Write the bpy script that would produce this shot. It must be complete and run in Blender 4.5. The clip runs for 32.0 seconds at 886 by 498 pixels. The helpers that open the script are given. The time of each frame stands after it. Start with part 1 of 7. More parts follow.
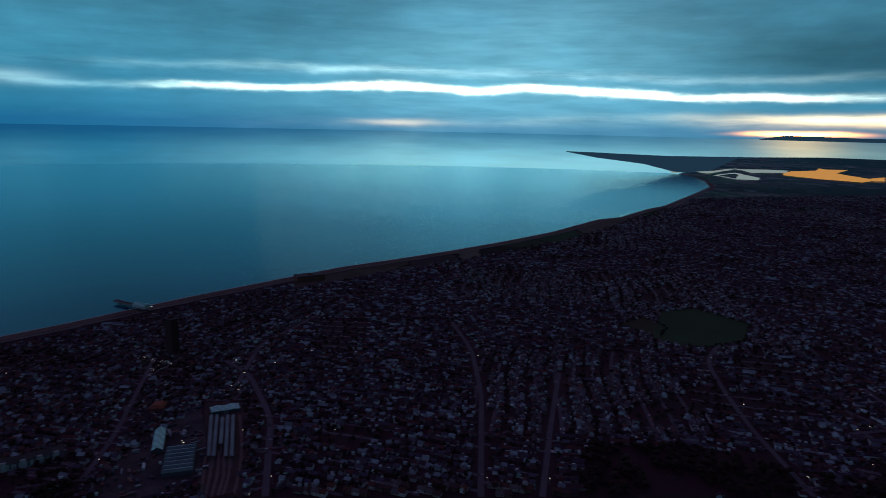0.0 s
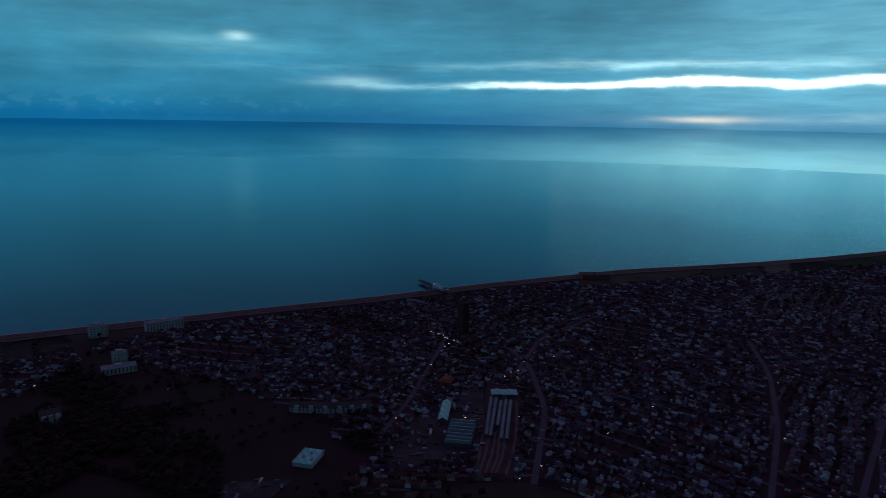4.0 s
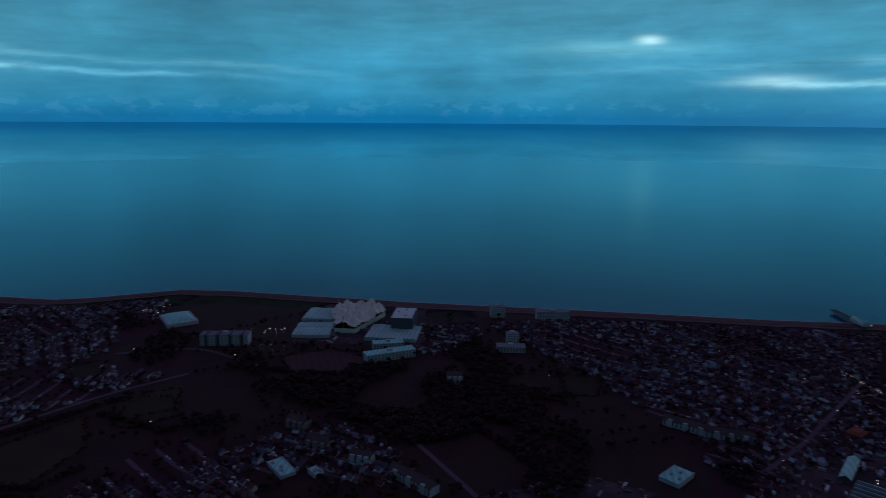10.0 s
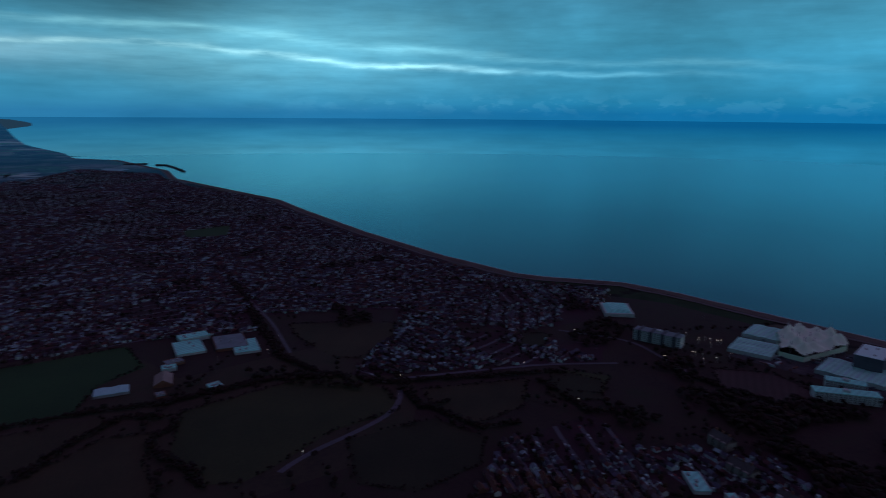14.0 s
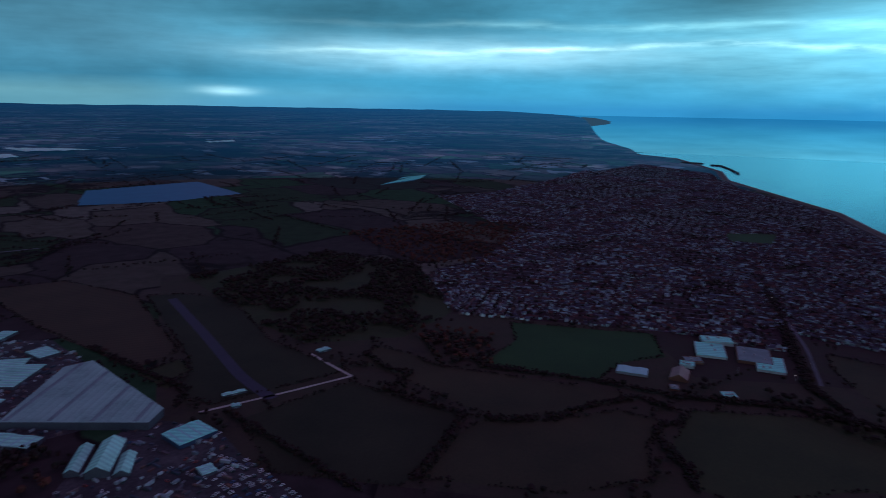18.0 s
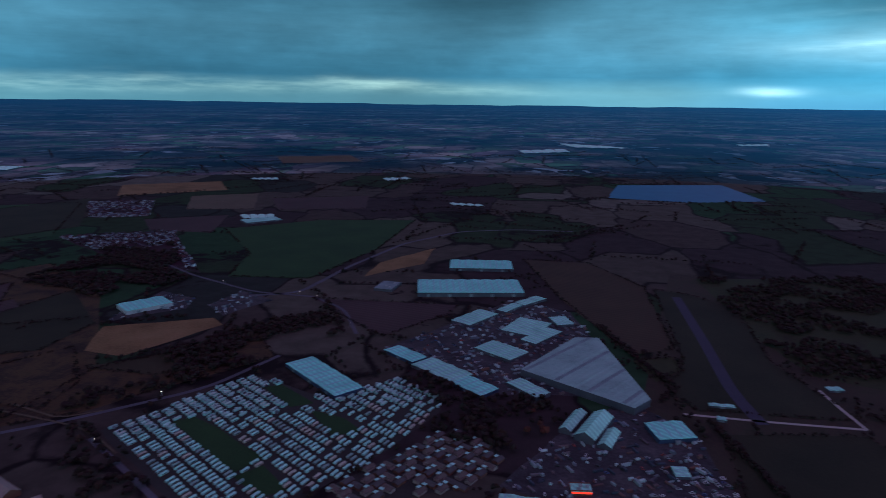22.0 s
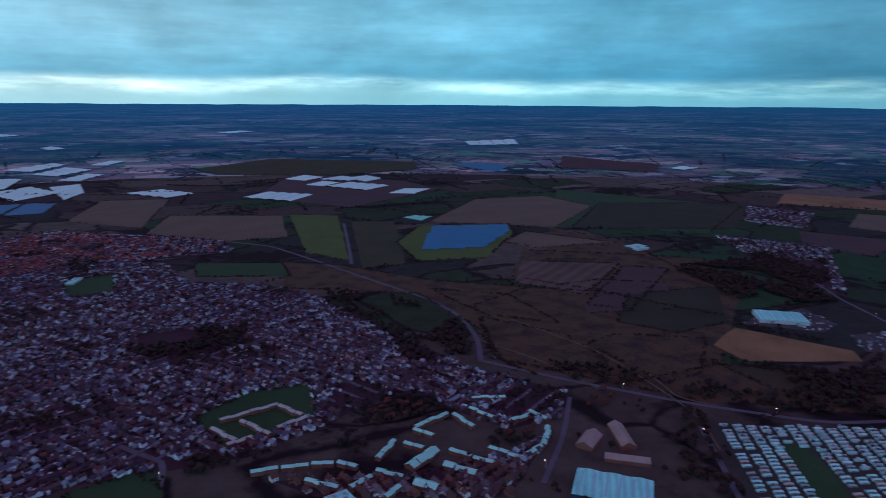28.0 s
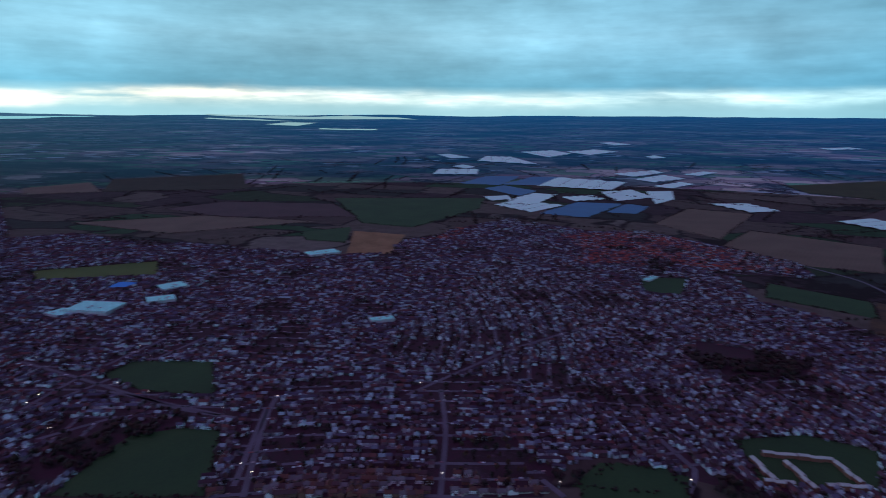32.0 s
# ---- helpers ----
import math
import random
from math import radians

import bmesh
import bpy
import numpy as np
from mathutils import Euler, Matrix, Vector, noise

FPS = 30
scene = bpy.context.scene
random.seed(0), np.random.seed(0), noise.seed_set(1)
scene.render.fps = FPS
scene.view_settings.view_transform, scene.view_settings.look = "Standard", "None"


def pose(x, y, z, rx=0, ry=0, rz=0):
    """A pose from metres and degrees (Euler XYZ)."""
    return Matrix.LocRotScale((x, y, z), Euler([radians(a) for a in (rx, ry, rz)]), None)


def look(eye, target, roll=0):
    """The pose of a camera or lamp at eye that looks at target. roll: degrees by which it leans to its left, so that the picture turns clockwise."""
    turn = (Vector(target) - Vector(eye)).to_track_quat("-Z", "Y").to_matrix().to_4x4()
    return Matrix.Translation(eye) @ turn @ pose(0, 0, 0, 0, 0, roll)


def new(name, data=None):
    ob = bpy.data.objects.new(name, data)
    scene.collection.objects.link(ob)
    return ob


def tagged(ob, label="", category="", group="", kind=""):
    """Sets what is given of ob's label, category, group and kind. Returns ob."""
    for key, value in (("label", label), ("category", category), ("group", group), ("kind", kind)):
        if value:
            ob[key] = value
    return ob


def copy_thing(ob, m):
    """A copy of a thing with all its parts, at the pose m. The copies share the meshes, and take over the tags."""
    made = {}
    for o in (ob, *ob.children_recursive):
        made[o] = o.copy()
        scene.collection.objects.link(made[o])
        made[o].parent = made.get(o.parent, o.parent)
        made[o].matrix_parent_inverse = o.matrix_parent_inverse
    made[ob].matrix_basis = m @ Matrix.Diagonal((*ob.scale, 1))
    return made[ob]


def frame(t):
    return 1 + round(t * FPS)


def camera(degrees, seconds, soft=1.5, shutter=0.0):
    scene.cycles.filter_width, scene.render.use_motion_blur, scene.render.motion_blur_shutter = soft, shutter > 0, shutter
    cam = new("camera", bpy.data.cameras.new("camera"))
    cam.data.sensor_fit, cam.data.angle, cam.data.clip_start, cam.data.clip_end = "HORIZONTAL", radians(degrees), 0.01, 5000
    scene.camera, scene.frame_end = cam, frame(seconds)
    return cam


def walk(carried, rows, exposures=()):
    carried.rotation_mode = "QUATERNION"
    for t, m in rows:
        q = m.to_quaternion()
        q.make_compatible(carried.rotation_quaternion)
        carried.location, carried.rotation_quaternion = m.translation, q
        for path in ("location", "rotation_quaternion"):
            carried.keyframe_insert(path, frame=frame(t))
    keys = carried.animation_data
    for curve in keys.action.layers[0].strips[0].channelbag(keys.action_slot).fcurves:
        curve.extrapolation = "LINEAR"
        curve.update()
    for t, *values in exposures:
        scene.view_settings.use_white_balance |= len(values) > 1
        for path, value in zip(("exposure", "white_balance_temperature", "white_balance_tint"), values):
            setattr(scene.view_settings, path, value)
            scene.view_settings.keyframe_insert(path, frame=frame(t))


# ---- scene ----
EYE = 300.0  # height of the flying camera over the town
cam = camera(68.56, 32.0, soft=0.8, shutter=0.6)
walk(cam, [(t, pose(0, 0, EYE, 0, 0, yaw) @ pose(0, 0, 0, 90 + pitch) @ pose(0, 0, 0, 0, 0, roll)) for t, yaw, pitch, roll in (
    (0, -0.05, -10.74, 1.25),
    (0.5, 3.81, -10.79, 1.28),
    (1, 7.65, -10.87, 1.29),
    (1.5, 11.28, -10.97, 1.28),
    (2, 14.65, -11.09, 1.26),
    (2.5, 17.81, -11.17, 1.25),
    (4.5, 29.05, -11.42, 0.94),
    (5, 33.63, -11.42, 0.89),
    (5.5, 36.62, -11.44, 0.83),
    (6, 38.24, -11.49, 0.74),
    (6.5, 39.60, -11.47, 0.68),
    (7, 41.06, -11.43, 0.61),
    (7.5, 42.82, -11.47, 0.53),
    (8, 45.42, -11.46, 0.47),
    (8.5, 48.41, -11.47, 0.45),
    (9, 51.48, -11.47, 0.40),
    (9.5, 55.23, -11.47, 0.40),
    (10, 59.39, -11.46, 0.40),
    (10.5, 63.89, -11.47, 0.38),
    (11, 68.40, -11.48, 0.39),
    (11.5, 72.94, -11.52, 0.39),
    (12, 77.47, -11.56, 0.41),
    (12.5, 82.19, -11.64, 0.43),
    (13, 87.05, -11.71, 0.42),
    (13.5, 92.06, -11.75, 0.43),
    (14, 97.93, -11.83, 0.45),
    (14.5, 103.88, -11.90, 0.50),
    (16.5, 127.12, -12.15, 0.88),
    (17, 132.73, -12.25, 0.84),
    (17.5, 138.35, -12.25, 0.91),
    (18, 143.92, -12.32, 0.90),
    (18.5, 149.58, -12.38, 0.87),
    (19, 155.21, -12.47, 0.86),
    (19.5, 160.80, -12.53, 0.87),
    (20, 166.33, -12.59, 0.83),
    (20.5, 171.77, -12.64, 0.79),
    (21, 177.18, -12.67, 0.77),
    (21.5, 182.54, -12.70, 0.70),
    (22, 187.90, -12.75, 0.70),
    (22.5, 192.85, -12.81, 0.69),
    (23, 197.61, -12.84, 0.67),
    (23.5, 202.37, -12.87, 0.66),
    (24, 207.17, -12.90, 0.65),
    (24.5, 211.87, -12.93, 0.62),
    (25, 216.45, -12.95, 0.61),
    (25.5, 220.67, -12.91, 0.59),
    (27.5, 237.24, -12.77, 0.51),
    (28, 242.10, -12.69, 0.50),
    (28.5, 247.02, -12.59, 0.50),
    (29, 252.01, -12.50, 0.49),
    (29.5, 257.54, -12.39, 0.47),
    (30, 263.59, -12.31, 0.47),
    (30.5, 269.92, -12.21, 0.50),
    (31, 276.74, -12.12, 0.48),
    (31.5, 283.98, -12.03, 0.46),
    (32, 290.85, -11.96, 0.43),
)], exposures=((0, -0.72), (6, -0.75), (11, -0.5), (13, -0.5), (17, 0.05), (20, 0.45), (25, 0.85), (28, 1.15), (32, 1.05)))

# ---- world, light ----
def nodes_of(tree):
    tree.nodes.clear()
    def node(kind, **sets):
        n = tree.nodes.new(kind)
        for k, v in sets.items():
            if k == "ins":
                for i, val in v.items():
                    if hasattr(val, "links"):
                        tree.links.new(val, n.inputs[i])
                    else:
                        n.inputs[i].default_value = val
            elif k == "op":
                n.operation = v
            elif k == "blend":
                n.blend_type = v
            elif k == "data":
                n.data_type = v
            elif k == "feature":
                n.feature = v
            elif k == "clamped":
                n.use_clamp = v
        return n
    def calc(op, a, b=0.0, c=0.0):
        return node("ShaderNodeMath", op=op, ins={0: a, 1: b, 2: c}).outputs[0]
    def ramp(fac, stops, mode="LINEAR"):
        n = node("ShaderNodeValToRGB", ins={0: fac})
        e = n.color_ramp.elements
        n.color_ramp.interpolation = mode
        while len(e) < len(stops):
            e.new(0.5)
        for el, (p, c) in zip(e, stops):
            el.position = p
            el.color = (c, c, c, 1) if isinstance(c, (int, float)) else (*c, 1)
        return n.outputs[0]
    def mix(kind, fac, a, b):
        n = node("ShaderNodeMix", data="RGBA", ins={0: fac, 6: a, 7: b})
        n.blend_type = kind
        return n.outputs[2]
    return node, calc, ramp, mix


CUT = 35.0  # azimuths run from -35 to 325 degrees, to the left of the first view


def turn(az):
    return (az + CUT) % 360 / 360


def polar_nodes(node, calc, vec):
    """Azimuth as 0..1 from the cut, for a direction from the eye."""
    s = node("ShaderNodeSeparateXYZ", ins={0: vec})
    c, k = math.cos(radians(CUT)), math.sin(radians(CUT))
    # turn by the cut, then the angle to the left of y, 0..1
    x, y = s.outputs[0], s.outputs[1]
    xr = calc("SUBTRACT", calc("MULTIPLY", x, c), calc("MULTIPLY", y, k))
    yr = calc("ADD", calc("MULTIPLY", x, k), calc("MULTIPLY", y, c))
    a = calc("ARCTAN2", xr, calc("MULTIPLY", yr, -1.0))
    return calc("ADD", calc("DIVIDE", a, 2 * math.pi), 0.5), s


def sky_colour(node, calc, ramp, mix, vec, soft=0.0):
    """The evening sky in a direction from the eye: blue cloud with bright gaps low down."""
    u, s = polar_nodes(node, calc, vec)
    z = s.outputs[2]
    elev = calc("MULTIPLY", calc("ARCSINE", z), 180 / math.pi)
    def stretched(kx, kz, scale, detail, rough, shift=0.0):
        v = node("ShaderNodeCombineXYZ", ins={0: calc("MULTIPLY", s.outputs[0], kx), 1: calc("MULTIPLY", s.outputs[1], kx), 2: calc("MULTIPLY_ADD", z, kz, shift)})
        return node("ShaderNodeTexNoise", ins={"Vector": v.outputs[0], "Scale": scale, "Detail": detail, "Roughness": rough}).outputs[0]
    billow = stretched(1.0, 2.6, 3.4, 9.0, 0.58)
    puff = stretched(1.0, 2.2, 7.0, 9.0, 0.6, 1.7)
    streak = stretched(1.0, 9.0, 3.0, 7.0, 0.58, 3.1)
    fine = stretched(1.0, 9.0, 9.0, 6.0, 0.6, 7.7)
    # base colours from the horizon upward
    t = calc("DIVIDE", elev, 30.0, 0)
    south = ramp(t, [(0.0, (0.006, 0.214, 0.507)), (0.03, (0.019, 0.292, 0.566)), (0.07, (0.043, 0.351, 0.605)), (0.2, (0.062, 0.370, 0.585)), (0.38, (0.070, 0.292, 0.458)), (0.6, (0.090, 0.133, 0.214)), (0.8, (0.125, 0.098, 0.224)), (1.0, (0.160, 0.090, 0.244))])
    north = ramp(t, [(0.0, (0.150, 0.430, 0.545)), (0.03, (0.163, 0.440, 0.545)), (0.07, (0.061, 0.270, 0.418)), (0.2, (0.109, 0.360, 0.522)), (0.38, (0.068, 0.260, 0.394)), (0.6, (0.061, 0.130, 0.220)), (0.8, (0.058, 0.100, 0.197)), (1.0, (0.058, 0.090, 0.191))])
    lightness = ramp(u, [(0.0, 0.3), (turn(0), 0.1), (turn(25), 0.08), (turn(60), 0.0), (turn(110), 0.05), (turn(140), 0.2), (turn(158), 0.5), (turn(172), 0.95), (turn(190), 1.0), (1.0, 1.0)], "EASE")
    north = node("ShaderNodeVectorMath", op="MULTIPLY", ins={0: north, 1: ramp(u, [(0.0, (1.2, 0.95, 0.88)), (turn(150), (0.95, 0.95, 0.95)), (turn(172), (0.72, 0.72, 0.74)), (turn(190), (0.42, 0.44, 0.46)), (turn(212), (0.4, 0.43, 0.46)), (turn(228), (0.52, 0.54, 0.56)), (turn(245), (0.78, 0.66, 0.64)), (turn(270), (1.12, 0.72, 0.66)), (turn(295), (1.3, 0.78, 0.68)), (1.0, (1.35, 0.86, 0.76))], "EASE")}).outputs[0]
    col = mix("MIX", lightness, south, north)
    # heavier and lighter cloud
    low = ramp(calc("DIVIDE", elev, 3.0), [(0.0, 0.35), (1.0, 1.0)])
    cloud = calc("ADD", calc("MULTIPLY", calc("SUBTRACT", billow, 0.5), 1.45), calc("MULTIPLY", calc("SUBTRACT", streak, 0.5), 0.4))
    cloud = calc("ADD", cloud, calc("MULTIPLY", calc("SUBTRACT", fine, 0.5), 0.45))
    cloud = calc("ADD", cloud, calc("MULTIPLY", calc("SUBTRACT", puff, 0.5), 0.0 if soft else 0.8))
    gain = node("ShaderNodeMath", op="POWER", ins={0: 2.4, 1: calc("MULTIPLY", cloud, low)}).outputs[0]
    col = node("ShaderNodeVectorMath", op="SCALE", ins={0: col, 3: gain}).outputs[0]
    # bright gaps between the cloud and the horizon
    warp = calc("MULTIPLY", calc("SUBTRACT", billow, 0.5), 2.4)
    for height, wide, tint in (
        ([(0.0, 0.29), (turn(-20), 0.30), (turn(10), 0.31), (turn(30), 0.27), (turn(60), 0.30), (turn(85), 0.32), (turn(105), 0.40), (turn(122), 0.50), (turn(138), 0.46), (turn(160), 0.40), (1.0, 0.4)], 0.24,
         [(0.0, (0.8, 1.0, 0.9)), (turn(-18), (13.0, 14.4, 12.0)), (turn(4), (12.0, 13.6, 11.2)), (turn(13), (5.4, 6.6, 5.6)), (turn(26), (0.5, 0.9, 0.9)), (turn(40), (0.0, 0.0, 0.0)), (turn(70), (0.0, 0.0, 0.0)), (turn(90), (0.2, 0.5, 0.6)), (turn(104), (0.9, 1.5, 1.5)), (turn(122), (0.7, 1.0, 0.88)), (turn(140), (0.6, 0.85, 0.78)), (turn(162), (0.0, 0.0, 0.0))]),
        ([(0.0, 0.44), (turn(-20), 0.43), (turn(15), 0.46), (turn(60), 0.36), (turn(90), 0.42), (turn(115), 0.62), (turn(140), 0.66), (1.0, 0.5)], 0.3,
         [(0.0, (0.2, 0.25, 0.22)), (turn(-15), (0.8, 1.0, 0.95)), (turn(10), (0.7, 1.0, 0.95)), (turn(30), (0.12, 0.25, 0.27)), (turn(60), (0.0, 0.0, 0.0)), (turn(95), (0.2, 0.45, 0.5)), (turn(125), (0.2, 0.4, 0.4)), (turn(150), (0.1, 0.15, 0.15)), (turn(165), (0.0, 0.0, 0.0))]),
        ([(0.0, 0.11), (turn(-20), 0.10), (turn(5), 0.0), (turn(165), 0.12), (turn(215), 0.13), (turn(250), 0.16), (turn(300), 0.10), (1.0, 0.09)], 0.5,
         [(0.0, (1.8, 1.0, 0.3)), (turn(-28), (1.6, 0.9, 0.3)), (turn(-18), (0.3, 0.3, 0.2)), (turn(10), (0.1, 0.06, 0.0)), (turn(20), (0.0, 0.0, 0.0)), (turn(175), (0.0, 0.0, 0.0)), (turn(195), (0.25, 0.36, 0.3)), (turn(250), (0.28, 0.38, 0.35)), (turn(300), (0.6, 0.5, 0.38)), (1.0, (1.2, 0.75, 0.35))]),):
        h = calc("MULTIPLY", ramp(u, height), 10.0)
        spread = math.hypot(wide, soft)
        d = calc("DIVIDE", calc("SUBTRACT", calc("ADD", elev, warp), h), spread)
        sq = calc("MULTIPLY", d, d)
        bell = node("ShaderNodeMath", op="POWER", ins={0: 2.718, 1: calc("MULTIPLY", sq, -1.0)}).outputs[0]
        mottled = ramp(calc("ADD", calc("MULTIPLY", streak, 0.6), calc("MULTIPLY", fine, 0.4)), [(0.38, 0.05), (0.5, 0.4), (0.64, 1.0)]) if not soft else 0.55 * wide / spread
        glow = node("ShaderNodeVectorMath", op="SCALE", ins={0: ramp(u, tint), 3: calc("MULTIPLY", bell, mottled)}).outputs[0]
        col = node("ShaderNodeVectorMath", op="ADD", ins={0: col, 1: glow}).outputs[0]
    # a row of small cloud heads along the sea's horizon
    heads = stretched(1.0, 2.0, 30.0, 6.0, 0.6, 5.3)
    lift = calc("DIVIDE", calc("SUBTRACT", elev, 0.75), 0.7)
    bell = node("ShaderNodeMath", op="POWER", ins={0: 2.718, 1: calc("MULTIPLY", calc("MULTIPLY", lift, lift), -1.0)}).outputs[0]
    where = ramp(u, [(turn(25), 0.0), (turn(45), 1.0), (turn(100), 1.0), (turn(118), 0.0)])
    heads = calc("MULTIPLY", calc("MULTIPLY", ramp(heads, [(0.47, -0.35), (0.52, 0.0), (0.56, 0.8)]), bell), calc("MULTIPLY", where, 0.0 if soft else 0.07))
    col = node("ShaderNodeVectorMath", op="ADD", ins={0: col, 1: node("ShaderNodeVectorMath", op="SCALE", ins={0: (0.35, 0.85, 1.0), 3: heads}).outputs[0]}).outputs[0]
    # small gaps: height, azimuth, size up and along, colour
    for e0, a0, high, along, tint in ((9.5, 44.0, 6.0, 22.0, (0.025, 0.085, 0.11)), (2.5, -4.0, 4.0, 20.0, (0.18, 0.4, 0.46)), (8.0, -7.0, 4.5, 13.0, (0.12, 0.27, 0.33)), (5.0, 112.0, 3.4, 15.0, (0.15, 0.36, 0.4)), (4.3, 143.0, 1.2, 15.0, (0.3, 0.42, 0.42)), (6.3, 42.5, 0.35, 1.0, (0.6, 0.8, 0.75)), (5.6, 45.0, 0.6, 6.0, (0.12, 0.25, 0.25)), (2.9, 33.0, 0.5, 3.0, (0.35, 0.5, 0.5)), (0.25, 4.0, 0.25, 3.0, (1.0, 0.7, 0.35)), (0.02, -28.3, 0.16, 2.6, (30.0, 11.0, 2.0)), (1.15, -34.0, 0.3, 9.0, (2.6, 2.0, 1.0)), (5.5, -32.0, 2.2, 12.0, None), (8.5, 122.0, 2.0, 9.0, None), (9.0, 184.0, 4.5, 10.0, None), (7.5, 150.0, 2.0, 14.0, None), (1.1, 162.0, 0.3, 2.0, (0.3, 0.45, 0.45))):
        up = math.hypot(high, soft)
        d = calc("DIVIDE", calc("SUBTRACT", calc("ADD", elev, calc("MULTIPLY", warp, 0.4)), e0), up)
        q = calc("DIVIDE", calc("SUBTRACT", calc("MULTIPLY", u, 360.0), (a0 + CUT) % 360), along)
        bell = node("ShaderNodeMath", op="POWER", ins={0: 2.718, 1: calc("MULTIPLY", calc("MULTIPLY_ADD", d, d, calc("MULTIPLY", q, q)), -1.0)}).outputs[0]
        if tint:
            glow = node("ShaderNodeVectorMath", op="SCALE", ins={0: tint, 3: calc("MULTIPLY", calc("MULTIPLY", bell, high / up), calc("MULTIPLY_ADD", fine, 1.2, 0.4))}).outputs[0]
            col = node("ShaderNodeVectorMath", op="ADD", ins={0: col, 1: glow}).outputs[0]
        else:
            col = node("ShaderNodeVectorMath", op="SCALE", ins={0: col, 3: calc("MULTIPLY_ADD", bell, -0.55, 1.0)}).outputs[0]
    return col


def make_world():
    w = bpy.data.worlds.new("dusk_sky")
    w.use_nodes = True
    scene.world = w
    node, calc, ramp, mix = nodes_of(w.node_tree)
    vec = node("ShaderNodeTexCoord").outputs["Generated"]
    col = sky_colour(node, calc, ramp, mix, vec)
    # under the horizon, past the built water, the open sea goes on as a painted reflection: the sky flipped, softened
    # and tinted
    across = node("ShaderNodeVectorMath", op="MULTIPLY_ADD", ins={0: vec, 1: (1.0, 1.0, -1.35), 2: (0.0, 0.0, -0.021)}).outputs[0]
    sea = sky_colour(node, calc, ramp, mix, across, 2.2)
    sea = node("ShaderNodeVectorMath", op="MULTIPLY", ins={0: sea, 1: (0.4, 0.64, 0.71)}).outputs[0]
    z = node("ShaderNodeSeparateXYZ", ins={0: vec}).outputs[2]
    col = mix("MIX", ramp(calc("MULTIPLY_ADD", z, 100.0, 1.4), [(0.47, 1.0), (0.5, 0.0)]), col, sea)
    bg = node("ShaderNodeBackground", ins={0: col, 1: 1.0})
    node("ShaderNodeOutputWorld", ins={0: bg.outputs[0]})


make_world()
lamp = new("sun", bpy.data.lights.new("sun", "SUN"))
lamp.data.energy, lamp.data.angle, lamp.data.color = 0.05, radians(50), (1.0, 0.86, 0.74)
# low in the bright gap over the bay
lamp.matrix_world = look((0, 0, 0), (math.sin(radians(-9)), -math.cos(radians(-9)), -math.tan(radians(6.0))))

# ---- materials ----
MATS = {}


def mat(name, colors, rough=0.9, scale=0.05, fine=1.0, random=0.0, metal=0.0, island=False, bump=0.0, stripes=None, spec=0.3):
    """A weathered surface: blotches at two sizes between the colours, and a random shift from piece to piece."""
    if name in MATS:
        return MATS[name]
    m = bpy.data.materials.new(name)
    m.use_nodes = True
    node, calc, ramp, mix = nodes_of(m.node_tree)
    geo = node("ShaderNodeNewGeometry")
    pos = geo.outputs["Position"]
    big = node("ShaderNodeTexNoise", ins={"Vector": pos, "Scale": scale, "Detail": 5.0, "Roughness": 0.6}).outputs[0]
    small = node("ShaderNodeTexNoise", ins={"Vector": pos, "Scale": fine, "Detail": 3.0, "Roughness": 0.6}).outputs[0]
    f = calc("ADD", calc("MULTIPLY", big, 0.65), calc("MULTIPLY", small, 0.35))
    if random:
        r = geo.outputs["Random Per Island"] if island else node("ShaderNodeObjectInfo").outputs["Random"]
        f = calc("ADD", calc("MULTIPLY", f, 1 - random), calc("MULTIPLY", r, random))
        lo, hi = 0.25 * (1 - random), 1 - 0.25 * (1 - random)
    else:
        lo, hi = 0.33, 0.67
    n = len(colors)
    col = ramp(f, [(lo + (hi - lo) * i / max(n - 1, 1), c) for i, c in enumerate(colors)])
    if stripes:
        width, ang, amount = stripes
        sx = node("ShaderNodeSeparateXYZ", ins={0: pos})
        d = calc("ADD", calc("MULTIPLY", sx.outputs[0], math.cos(radians(ang))), calc("MULTIPLY", sx.outputs[1], math.sin(radians(ang))))
        wave = calc("SINE", calc("ADD", calc("MULTIPLY", d, 2 * math.pi / width), calc("MULTIPLY", big, 4.0)))
        k = calc("MULTIPLY_ADD", wave, amount, 1.0)
        col = node("ShaderNodeVectorMath", op="SCALE", ins={0: col, 3: k}).outputs[0]
    b = node("ShaderNodeBsdfPrincipled", ins={"Base Color": col, "Roughness": rough, "Metallic": metal, "Specular IOR Level": spec})
    if bump:
        bp = node("ShaderNodeBump", ins={"Strength": 0.6, "Distance": bump, "Height": small})
        m.node_tree.links.new(bp.outputs[0], b.inputs["Normal"])
    node("ShaderNodeOutputMaterial", ins={0: b.outputs[0]})
    MATS[name] = m
    return m


# plain emission: lamps, and the glow painted on far shores and water
def glow_mat(name, color, power):
    if name not in MATS:
        m = bpy.data.materials.new(name)
        m.use_nodes = True
        node, calc, ramp, mix = nodes_of(m.node_tree)
        node("ShaderNodeOutputMaterial", ins={0: node("ShaderNodeEmission", ins={0: (*color, 1), 1: power}).outputs[0]})
        MATS[name] = m
    return MATS[name]


